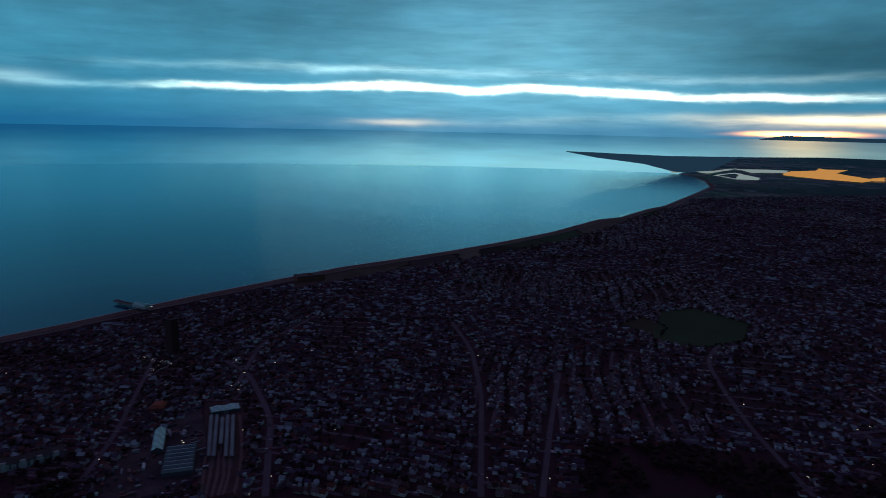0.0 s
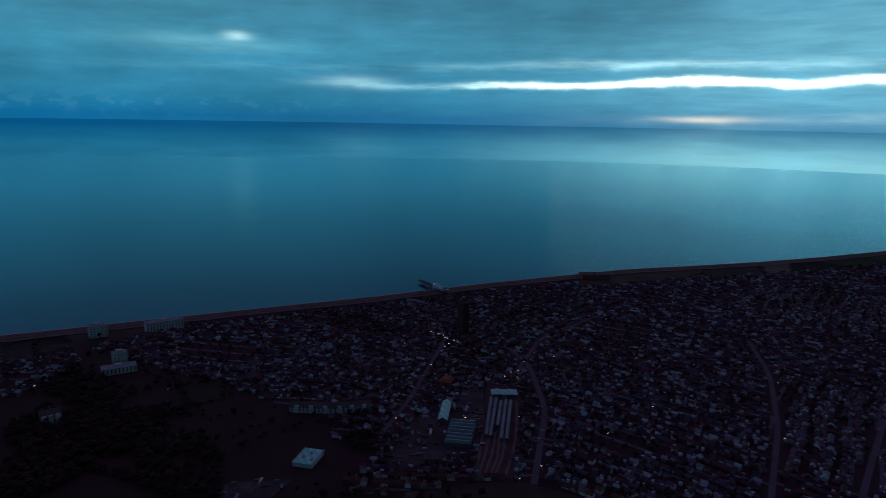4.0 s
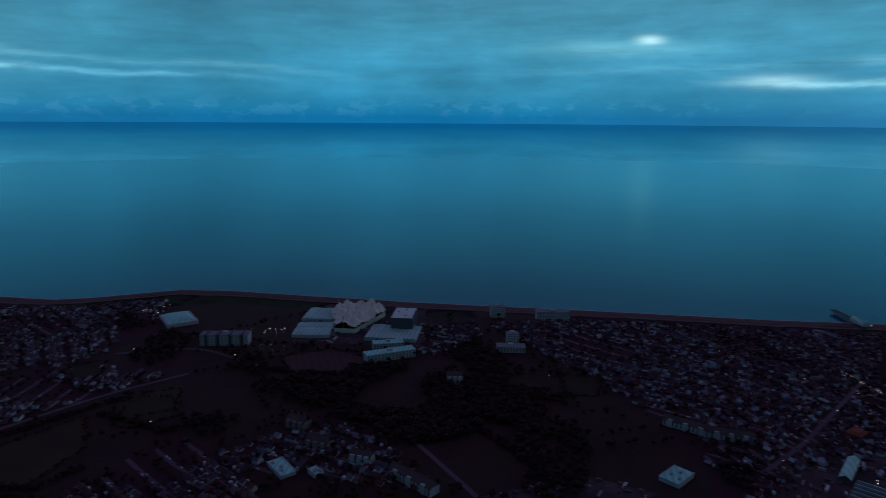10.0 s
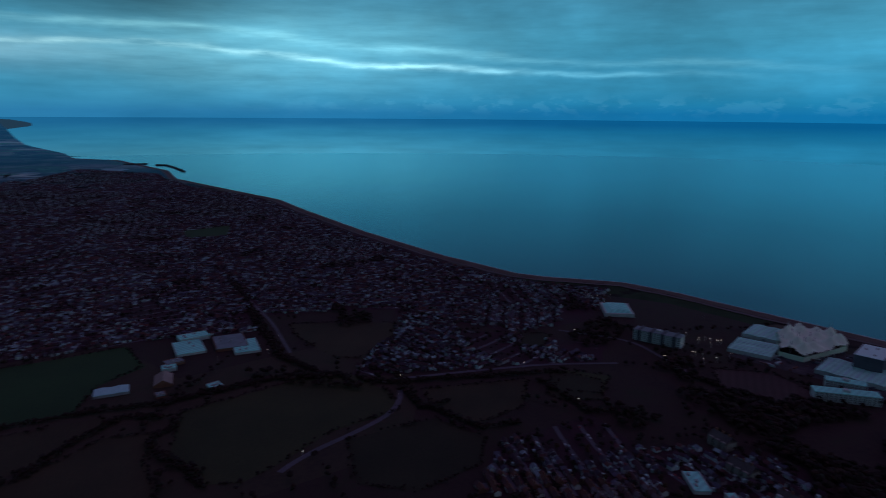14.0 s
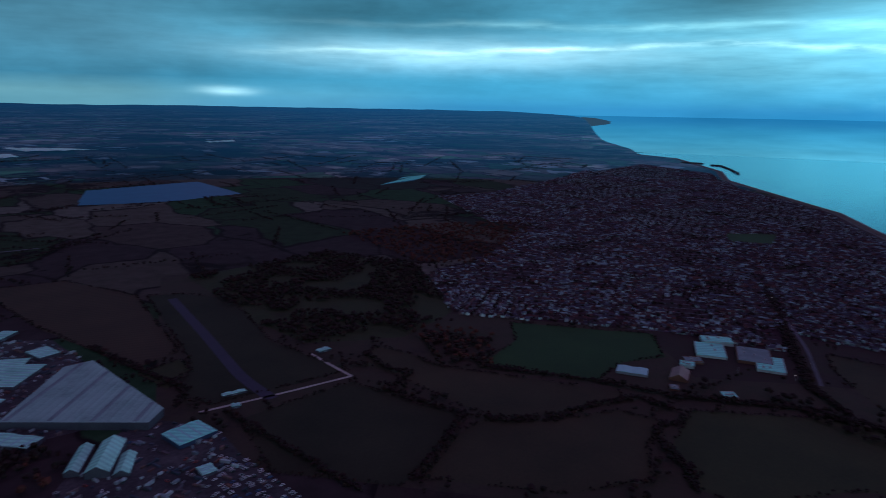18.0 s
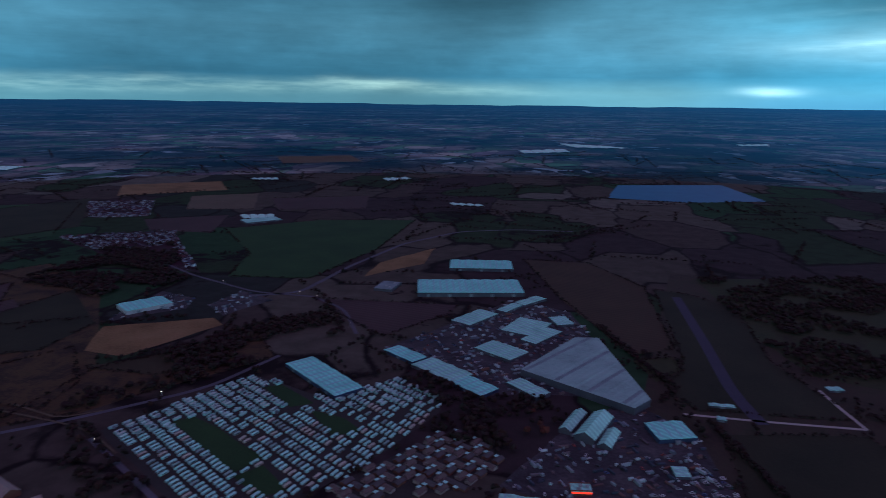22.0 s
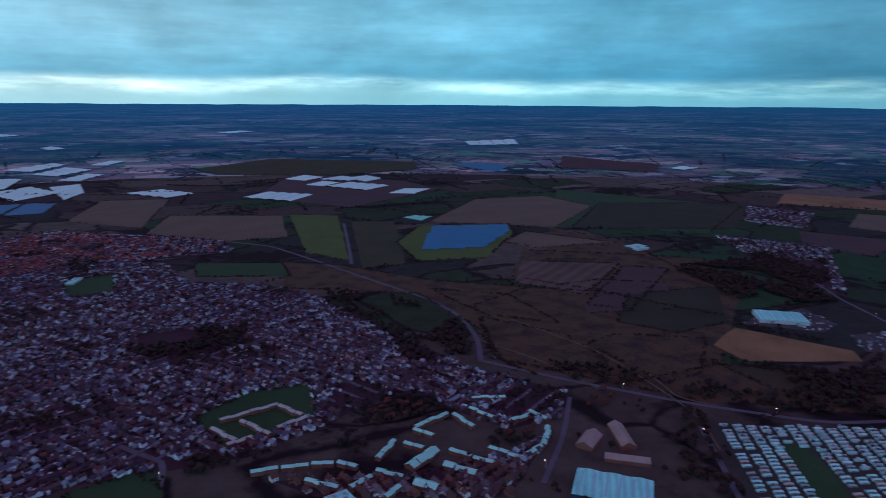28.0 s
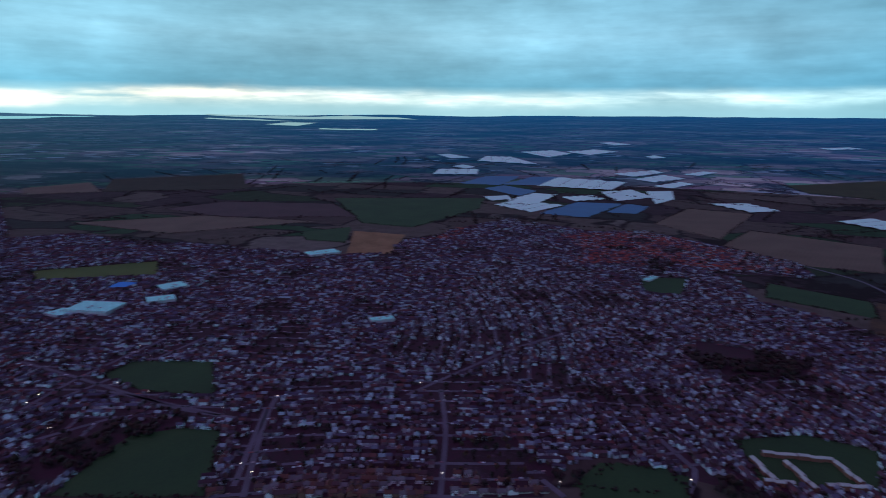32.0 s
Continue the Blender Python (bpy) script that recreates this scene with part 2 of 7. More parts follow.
def sea_mat(rough=0.12):
    """Calm open water: a dark teal body under a near mirror that ripples stretch."""
    m = bpy.data.materials.new("sea_water")
    m.use_nodes = True
    node, calc, ramp, mix = nodes_of(m.node_tree)
    pos = node("ShaderNodeNewGeometry").outputs["Position"]
    patch = node("ShaderNodeTexNoise", ins={"Vector": pos, "Scale": 0.0011, "Detail": 4.0}).outputs[0]
    wind = node("ShaderNodeTexNoise", ins={"Vector": node("ShaderNodeVectorMath", op="MULTIPLY", ins={0: pos, 1: (0.004, 0.022, 1.0)}).outputs[0], "Scale": 1.0, "Detail": 6.0, "Roughness": 0.65}).outputs[0]
    swell = node("ShaderNodeTexNoise", ins={"Vector": pos, "Scale": 0.05, "Detail": 4.0, "Roughness": 0.6}).outputs[0]
    col = ramp(patch, [(0.3, (0.006, 0.04, 0.1)), (0.7, (0.01, 0.058, 0.125))])
    bp = node("ShaderNodeBump", ins={"Strength": 0.12, "Distance": 1.0, "Height": swell})
    body = node("ShaderNodeBsdfDiffuse", ins={0: col})
    sharp = node("ShaderNodeBsdfGlossy", ins={"Color": (0.56, 0.94, 0.97, 1), "Roughness": calc("MULTIPLY_ADD", wind, 0.1, rough)})
    broad = node("ShaderNodeBsdfGlossy", ins={"Color": (0.12, 0.62, 0.95, 1), "Roughness": 0.26, "Normal": bp.outputs[0]})
    shine = node("ShaderNodeMixShader", ins={0: 0.25, 1: sharp.outputs[0], 2: broad.outputs[0]})
    graze = node("ShaderNodeLayerWeight", ins={0: 0.5}).outputs["Facing"]
    f = ramp(graze, [(0.0, 0.03), (0.55, 0.16), (0.75, 0.3), (0.85, 0.52), (0.91, 0.76), (0.94, 0.86)])
    node("ShaderNodeOutputMaterial", ins={0: node("ShaderNodeMixShader", ins={0: f, 1: body.outputs[0], 2: shine.outputs[0]}).outputs[0]})
    return m


def land_mat(name, haze, size=210):
    """Countryside: a patchwork of fields with hedges, copses and hamlets; over far land blue haze is painted as glow.
    """
    m = bpy.data.materials.new(name)
    m.use_nodes = True
    node, calc, ramp, mix = nodes_of(m.node_tree)
    pos = node("ShaderNodeNewGeometry").outputs["Position"]
    sp = node("ShaderNodeSeparateXYZ", ins={0: pos})
    flat = node("ShaderNodeCombineXYZ", ins={0: sp.outputs[0], 1: sp.outputs[1], 2: 0.0}).outputs[0]
    if haze:
        # the backdrop rises to the horizon: draw its fields as far off as they lie
        far = calc("DIVIDE", EYE, calc("MAXIMUM", calc("SUBTRACT", EYE, sp.outputs[2]), 4.0))
        flat = node("ShaderNodeVectorMath", op="SCALE", ins={0: flat, 3: far}).outputs[0]
    bend = node("ShaderNodeTexNoise", ins={"Vector": flat, "Scale": 0.004, "Detail": 2.0})
    off = node("ShaderNodeVectorMath", op="SCALE", ins={0: bend.outputs["Color"], 3: 90.0}).outputs[0]
    at = node("ShaderNodeVectorMath", op="ADD", ins={0: flat, 1: off}).outputs[0]
    lie = node("ShaderNodeVectorMath", op="MULTIPLY", ins={0: at, 1: (1.0, 0.62, 1.0)}).outputs[0]
    grain = node("ShaderNodeTexNoise", ins={"Vector": flat, "Scale": 0.03, "Detail": 6.0, "Roughness": 0.65}).outputs[0]
    def patchwork(size):
        cells = []
        for feature in ("F1", "F2"):
            v = node("ShaderNodeTexVoronoi", feature=feature, ins={"Vector": lie, "Scale": 1 / size, "Randomness": 0.9})
            v.distance = "CHEBYCHEV"
            cells.append(v)
        edge = calc("SUBTRACT", cells[1].outputs["Distance"], cells[0].outputs["Distance"])
        pick = node("ShaderNodeSeparateColor", ins={0: cells[0].outputs["Color"]}).outputs[0]
        return pick, edge
    pick, edge = patchwork(size)
    stops = [(0.0, (0.038, 0.062, 0.032)), (0.16, (0.1, 0.085, 0.07)), (0.32, (0.06, 0.042, 0.046)), (0.46, (0.035, 0.085, 0.04)), (0.58, (0.12, 0.105, 0.085)), (0.68, (0.04, 0.045, 0.04)), (0.82, (0.085, 0.065, 0.058)), (0.94, (0.16, 0.15, 0.125))]
    col = ramp(pick, stops, "CONSTANT")
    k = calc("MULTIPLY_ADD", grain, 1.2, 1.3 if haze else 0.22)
    col = node("ShaderNodeVectorMath", op="SCALE", ins={0: col, 3: k}).outputs[0]
    wood = node("ShaderNodeTexNoise", ins={"Vector": flat, "Scale": 0.0022, "Detail": 4.0, "Roughness": 0.6}).outputs[0]
    dark = ramp(calc("ADD", calc("MULTIPLY", wood, 0.7), calc("MULTIPLY", grain, 0.3)), [(0.53 if haze else 0.57, 0.0), (0.56 if haze else 0.6, 1.0)])
    hedge = ramp(calc("ADD", edge, calc("MULTIPLY", grain, 0.09)), [(0.055, 1.0), (0.085, 0.0)])
    col = mix("MIX", calc("MAXIMUM", dark, hedge), col, (0.018, 0.012, 0.014, 1))
    if haze:
        # broad tracts of open and wooded land, and pale hamlets and glasshouses
        wide = node("ShaderNodeTexNoise", ins={"Vector": flat, "Scale": 0.0005, "Detail": 7.0, "Roughness": 0.7}).outputs[0]
        col = node("ShaderNodeVectorMath", op="SCALE", ins={0: col, 3: ramp(wide, [(0.4, 0.15), (0.5, 1.0), (0.6, 2.6)])}).outputs[0]
        plots, _ = patchwork(70)
        homes = node("ShaderNodeTexNoise", ins={"Vector": flat, "Scale": 0.0011, "Detail": 5.0, "Roughness": 0.65}).outputs[0]
        seen = calc("MULTIPLY", ramp(homes, [(0.53, 0.0), (0.6, 1.0)]), ramp(plots, [(0.8, 0.0), (0.82, 1.0)]))
        col = mix("MIX", seen, col, (0.34, 0.42, 0.42, 1))
    b = node("ShaderNodeBsdfPrincipled", ins={"Base Color": col, "Roughness": 0.95, "Specular IOR Level": 0.1})
    out = b.outputs[0]
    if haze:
        # painted haze: emission grows with distance, its blue chosen by azimuth
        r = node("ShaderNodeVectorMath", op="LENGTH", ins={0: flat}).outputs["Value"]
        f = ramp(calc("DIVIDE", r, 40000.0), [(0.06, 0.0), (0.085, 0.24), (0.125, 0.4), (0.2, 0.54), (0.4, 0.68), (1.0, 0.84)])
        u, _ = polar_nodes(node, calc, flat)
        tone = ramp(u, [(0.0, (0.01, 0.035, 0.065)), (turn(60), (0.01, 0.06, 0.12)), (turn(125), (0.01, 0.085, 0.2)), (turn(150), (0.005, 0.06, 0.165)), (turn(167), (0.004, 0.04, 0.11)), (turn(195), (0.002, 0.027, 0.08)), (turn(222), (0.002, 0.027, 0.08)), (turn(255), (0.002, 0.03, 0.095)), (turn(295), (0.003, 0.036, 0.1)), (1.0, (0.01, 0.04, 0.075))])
        haze_glow = node("ShaderNodeEmission", ins={0: tone, 1: 1.0}).outputs[0]
        out = node("ShaderNodeMixShader", ins={0: f, 1: out, 2: haze_glow}).outputs[0]
    node("ShaderNodeOutputMaterial", ins={0: out})
    return m


# ---- helpers for meshes ----
def mesh_ob(name, verts, faces, mats, parent=None, slots=None, label="", category="", group="", kind="", smooth=False):
    me = bpy.data.meshes.new(name)
    me.from_pydata(verts, [], faces)
    for m in mats if isinstance(mats, (list, tuple)) else [mats]:
        me.materials.append(m)
    if slots is not None:
        me.polygons.foreach_set("material_index", slots)
    if smooth:
        me.polygons.foreach_set("use_smooth", [True] * len(me.polygons))
    me.update()
    ob = new(name, me)
    ob.parent = parent
    return tagged(ob, label, category, group, kind)


def part(name, bm, material, parent, label=""):
    me = bpy.data.meshes.new(name)
    bm.to_mesh(me)
    bm.free()
    me.materials.append(material)
    ob = new(name, me)
    ob.parent = parent
    return tagged(ob, label)


def empty(name, m, label, category, group="", kind=""):
    ob = new(name)
    ob.empty_display_size = 2
    ob.matrix_basis = m
    return tagged(ob, label, category, group, kind)


def box(bm, x0, y0, z0, x1, y1, z1, taper=0.0):
    v = [bm.verts.new(p) for p in ((x0, y0, z0), (x1, y0, z0), (x1, y1, z0), (x0, y1, z0), (x0 + taper, y0 + taper, z1), (x1 - taper, y0 + taper, z1), (x1 - taper, y1 - taper, z1), (x0 + taper, y1 - taper, z1))]
    for f in ((3, 2, 1, 0), (4, 5, 6, 7), (0, 1, 5, 4), (1, 2, 6, 5), (2, 3, 7, 6), (3, 0, 4, 7)):
        bm.faces.new([v[i] for i in f])
    return v


def boxes(*bs):
    bm = bmesh.new()
    for b in bs:
        box(bm, *b)
    return bm


def gable(bm, x0, y0, x1, y1, z, rise, over=0.4, thick=0.25):
    """A pitched roof slab with its ridge along x."""
    ym = (y0 + y1) / 2
    prof = [(y0 - over, z - over * 0.5), (ym, z + rise), (y1 + over, z - over * 0.5), (y1 + over, z - over * 0.5 - thick), (ym, z + rise - thick), (y0 - over, z - over * 0.5 - thick)]
    a = [bm.verts.new((x0 - over, y, h)) for y, h in prof]
    b = [bm.verts.new((x1 + over, y, h)) for y, h in prof]
    n = len(prof)
    for i in range(n):
        j = (i + 1) % n
        bm.faces.new((a[i], b[i], b[j], a[j]))
    for s in ((0, 1, 4, 5), (1, 2, 3, 4)):
        bm.faces.new([a[i] for i in reversed(s)])
        bm.faces.new([b[i] for i in s])


def inside(poly, x, y):
    """Which of the points lie in the polygon."""
    hit = np.zeros(len(x), bool)
    n = len(poly)
    for i in range(n):
        (x0, y0), (x1, y1) = poly[i], poly[(i + 1) % n]
        if y0 != y1:
            hit ^= ((y0 > y) != (y1 > y)) & (x < (x1 - x0) * (y - y0) / (y1 - y0) + x0)
    return hit


def near_line(pts, x, y, d):
    hit = np.zeros(len(x), bool)
    for (x0, y0), (x1, y1) in zip(pts, pts[1:]):
        dx, dy = x1 - x0, y1 - y0
        k = np.clip(((x - x0) * dx + (y - y0) * dy) / max(dx * dx + dy * dy, 1e-6), 0, 1)
        hit |= (x - x0 - k * dx) ** 2 + (y - y0 - k * dy) ** 2 < d * d
    return hit


FAR0, FAR1 = 2800.0, 4900.0
DIP0 = math.degrees(math.atan(EYE / FAR0))


def far_dip(az):
    """How far below eye level the land ends, by azimuth."""
    az = (az + CUT) % 360 - CUT
    if -19 <= az <= 118:
        return None
    table = ((-35, 1.75), (-30, 1.75), (-26, 1.9), (-24, 2.1), (-22, 3.2), (-19, 3.5), (118, 3.5), (126.5, 3.48), (127.5, 3.36), (129, 2.95), (130.3, 2.6), (130.8, 2.3), (131.3, 1.6), (131.8, 0.9), (132.5, 0.65), (133.7, 0.51), (138.5, 0.28), (142, 0.25), (160, 0.2), (178, 0.2), (190, 0.25), (215, 0.12), (240, 0.2), (270, 0.3), (290, 0.35), (305, 0.4), (318, 0.5), (325, 0.8))
    d = np.interp(az, [a for a, _ in table], [b for _, b in table])
    if az < 131:
        return d
    return d + 0.10 * noise.noise((az * 0.13, 3.0, 0)) + 0.05 * noise.noise((az * 0.5, 9.0, 0))


def ground_z(x, y):
    r = math.hypot(x, y)
    if r <= FAR0:
        return 0.0
    d = far_dip(math.degrees(math.atan2(-x, y)))
    if d is None:
        return 0.0
    r = min(r, FAR1)
    return max(0.0, EYE - r * math.tan(radians(DIP0 + (d - DIP0) * (r - FAR0) / (FAR1 - FAR0))))


def at(x, y, rot=0.0, z=None):
    return pose(x, y, ground_z(x, y) if z is None else z, 0, 0, rot)


# ---- the large forms ----
def polar(az, r, z=0.0):
    return (-r * math.sin(radians(az)), r * math.cos(radians(az)), z)


def build_ground():
    rings = [0, 150, 300, 500, 800, 1200, 1800, 2300, 2800]
    v, f = [], []
    N = 240
    for r in rings:
        for i in range(N):
            v.append(polar(i * 360 / N, r))
    for k in range(len(rings) - 1):
        for i in range(N):
            j = (i + 1) % N
            f.append((k * N + i, k * N + j, (k + 1) * N + j, (k + 1) * N + i))
    ob = mesh_ob("ground", v, f, land_mat("countryside", False), label="dark winter countryside and town ground", category="ground", kind="structure")
    v, f = [], []
    N, K = 720, 56
    P = np.array([polar(i * 360 / N, FAR0 + (FAR1 - FAR0) * k / K)[:2] for k in range(K + 1) for i in range(N)])
    wet = inside(SEA_LOOP, P[:, 0], P[:, 1])
    for k in range(K + 1):
        for i in range(N):
            x, y = P[k * N + i]
            z = -6.0 if wet[k * N + i] else ground_z(x, y)
            if z > 0:
                z += 10 * (k / K) * noise.noise((x * 0.003, y * 0.003, 5)) * (1 if k < K else 0)
            v.append((x, y, z))
    for k in range(K):
        for i in range(N):
            j = (i + 1) % N
            f.append((k * N + i, k * N + j, (k + 1) * N + j, (k + 1) * N + i))
    mesh_ob("backdrop", v, f, land_mat("far_countryside_haze", True, 150), label="distant fields and low hills with blue haze painted in", category="hills", kind="structure")
    # far headland and island, dark outlines before the distant sea; their haze blue is painted as emission
    dark = glow_mat("far_shore_glow", (0.02, 0.055, 0.1), 1.0)
    def outline(name, label, a0, a1, lo, hi, seed, r):
        v, f = [], []
        n = 60
        for i in range(n + 1):
            k = i / n
            a = a0 + (a1 - a0) * k
            for d in (lo(k), hi(k) - 0.05 * abs(noise.noise((a * 1.3, seed, 0)))):
                v.append(polar(a, r, EYE - r * math.tan(radians(d))))
        for i in range(n):
            f.append((2 * i, 2 * i + 2, 2 * i + 3, 2 * i + 1))
        mesh_ob(name, v, f, dark, label=label, category="headland", kind="structure")
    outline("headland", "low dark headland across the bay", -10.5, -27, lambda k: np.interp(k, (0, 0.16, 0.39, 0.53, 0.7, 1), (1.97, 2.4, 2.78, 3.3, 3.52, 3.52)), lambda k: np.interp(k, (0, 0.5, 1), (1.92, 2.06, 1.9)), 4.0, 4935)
    outline("headland", "low point running out into the sea, haze blue painted in", 132.3, 129.9, lambda k: 1.52 - 0.35 * k, lambda k: 0.66 + 0.3 * k * k, 6.0, 4935)
    outline("island", "island ridge on the western horizon, haze blue painted in", -25.5, -36, lambda k: 0.56, lambda k: 0.5 - 0.33 * min(1, 6 * k) * (1 - 0.5 * k), 8.0, 4940)
    outline("island", "island ridge falling to the sea, haze blue painted in", -36, -47, lambda k: 0.56, lambda k: 0.36 + 0.2 * k, 12.0, 4940)


COAST = [(-3716, -3346), (-3950, -3086), (-3760, -2874), (-3681, -2521), (-3096, -1856), (-2729, -1600), (-2305, -1083), (-2143, -882), (-1913, -701), (-1583, -422), (-1350, -198), (-1208, -28), (-1189, 36), (-1174, 163), (-1123, 238), (-1029, 342), (-904, 483), (-834, 569), (-721, 710), (-548, 918), (-433, 1075), (-302, 1232), (-206, 1344), (-95, 1441), (27, 1553), (165, 1695), (324, 1875), (531, 2172), (617, 2231), (800, 2500), (904, 2620), (1299, 3282), (1464, 3566), (1597, 3967), (1675, 4409), (1643, 4616)]
SEA_LOOP = list(COAST) + [polar(a, 6000)[:2] for a in range(-14, 134, 4)]

build_ground()


SEA = sea_mat()


def build_sea():
    shore = COAST
    outer = [polar(a, 4945)[:2] for a in np.arange(-19.0, 132.5, 1.5)]
    loop = [(x, y) for x, y in shore] + [(x, y) for x, y in outer]
    bm = bmesh.new()
    vs = [bm.verts.new((x, y, 0.5)) for x, y in loop]
    es = [bm.edges.new((vs[i], vs[(i + 1) % len(vs)])) for i in range(len(vs))]
    bmesh.ops.triangle_fill(bm, edges=es, use_beauty=True)
    for f in bm.faces:
        if f.normal.z < 0:
            f.normal_flip()
    ob = part("water", bm, SEA, None)
    tagged(ob, "calm teal sea reflecting the evening sky", "sea", "", "structure")
    # shingle beach and promenade along it
    for name, label, m, a, b, z in (("beach", "narrow shingle beach along the town", mat("shingle", [(0.085, 0.052, 0.05), (0.15, 0.1, 0.09)], scale=0.03, fine=0.4), -6, 15, 0.9),
                                    ("surf", "thin pale line of surf on the shore", mat("surf", [(0.35, 0.45, 0.45), (0.6, 0.65, 0.65)], scale=0.05, fine=0.3), -9, -5.5, 0.8),
                                    ("promenade", "paved seafront promenade", mat("paving", [(0.11, 0.09, 0.1), (0.17, 0.14, 0.14)], scale=0.05, fine=0.5), 16, 24, 0.9)):
        v, f = [], []
        P = np.array(shore, float)
        # smooth resample
        d = np.r_[0, np.cumsum(np.hypot(*np.diff(P, axis=0).T))]
        s = np.arange(0, d[-1], 25)
        X, Y = np.interp(s, d, P[:, 0]), np.interp(s, d, P[:, 1])
        tx, ty = np.gradient(X), np.gradient(Y)
        L = np.hypot(tx, ty)
        nx, ny = ty / L, -tx / L  # towards the land or the sea
        mid = len(s) // 2
        sign = 1 if nx[mid] * -X[mid] + ny[mid] * -Y[mid] > 0 else -1
        for i in range(len(s)):
            wob = 4 * noise.noise((s[i] * 0.02, a, 0))
            for o in (a + wob * 0.5, b + wob):
                v.append((X[i] + sign * nx[i] * o, Y[i] + sign * ny[i] * o, z))
        for i in range(len(s) - 1):
            f.append((2 * i, 2 * i + 2, 2 * i + 3, 2 * i + 1))
        mesh_ob(name, v, f, m, label=label, category=name, kind="structure")


build_sea()

# ---- fields, roads, water ----
GROUNDS = {
    "sport": [(0.018, 0.05, 0.017), (0.034, 0.084, 0.026)], "grass": [(0.029, 0.033, 0.014), (0.060, 0.061, 0.026)],
    "meadow": [(0.031, 0.025, 0.014), (0.069, 0.050, 0.029)], "olive": [(0.019, 0.018, 0.010), (0.043, 0.037, 0.021)],
    "brown": [(0.05, 0.031, 0.022), (0.075, 0.046, 0.03)], "tan": [(0.105, 0.08, 0.054), (0.155, 0.12, 0.082)],
    "plough": [(0.056, 0.032, 0.036), (0.085, 0.048, 0.05)], "sand": [(0.12, 0.07, 0.03), (0.24, 0.145, 0.065), (0.32, 0.2, 0.1)],
    "moss": [(0.06, 0.1, 0.02), (0.095, 0.14, 0.03)], "stripe": [(0.075, 0.048, 0.04), (0.13, 0.085, 0.068)], "scrub": [(0.014, 0.008, 0.009), (0.045, 0.025, 0.018), (0.095, 0.055, 0.026), (0.04, 0.034, 0.016)],
}
WORDS = {"sport": "dark green mown playing field", "grass": "rough green pasture", "meadow": "olive winter meadow", "olive": "dark damp pasture", "brown": "brown stubble field", "tan": "pale tan harvested field",
         "plough": "ploughed purple-brown field", "sand": "bare sandy earth", "moss": "yellow-green rough grassland", "stripe": "striped bare field", "scrub": "reddish brown scrubland"}
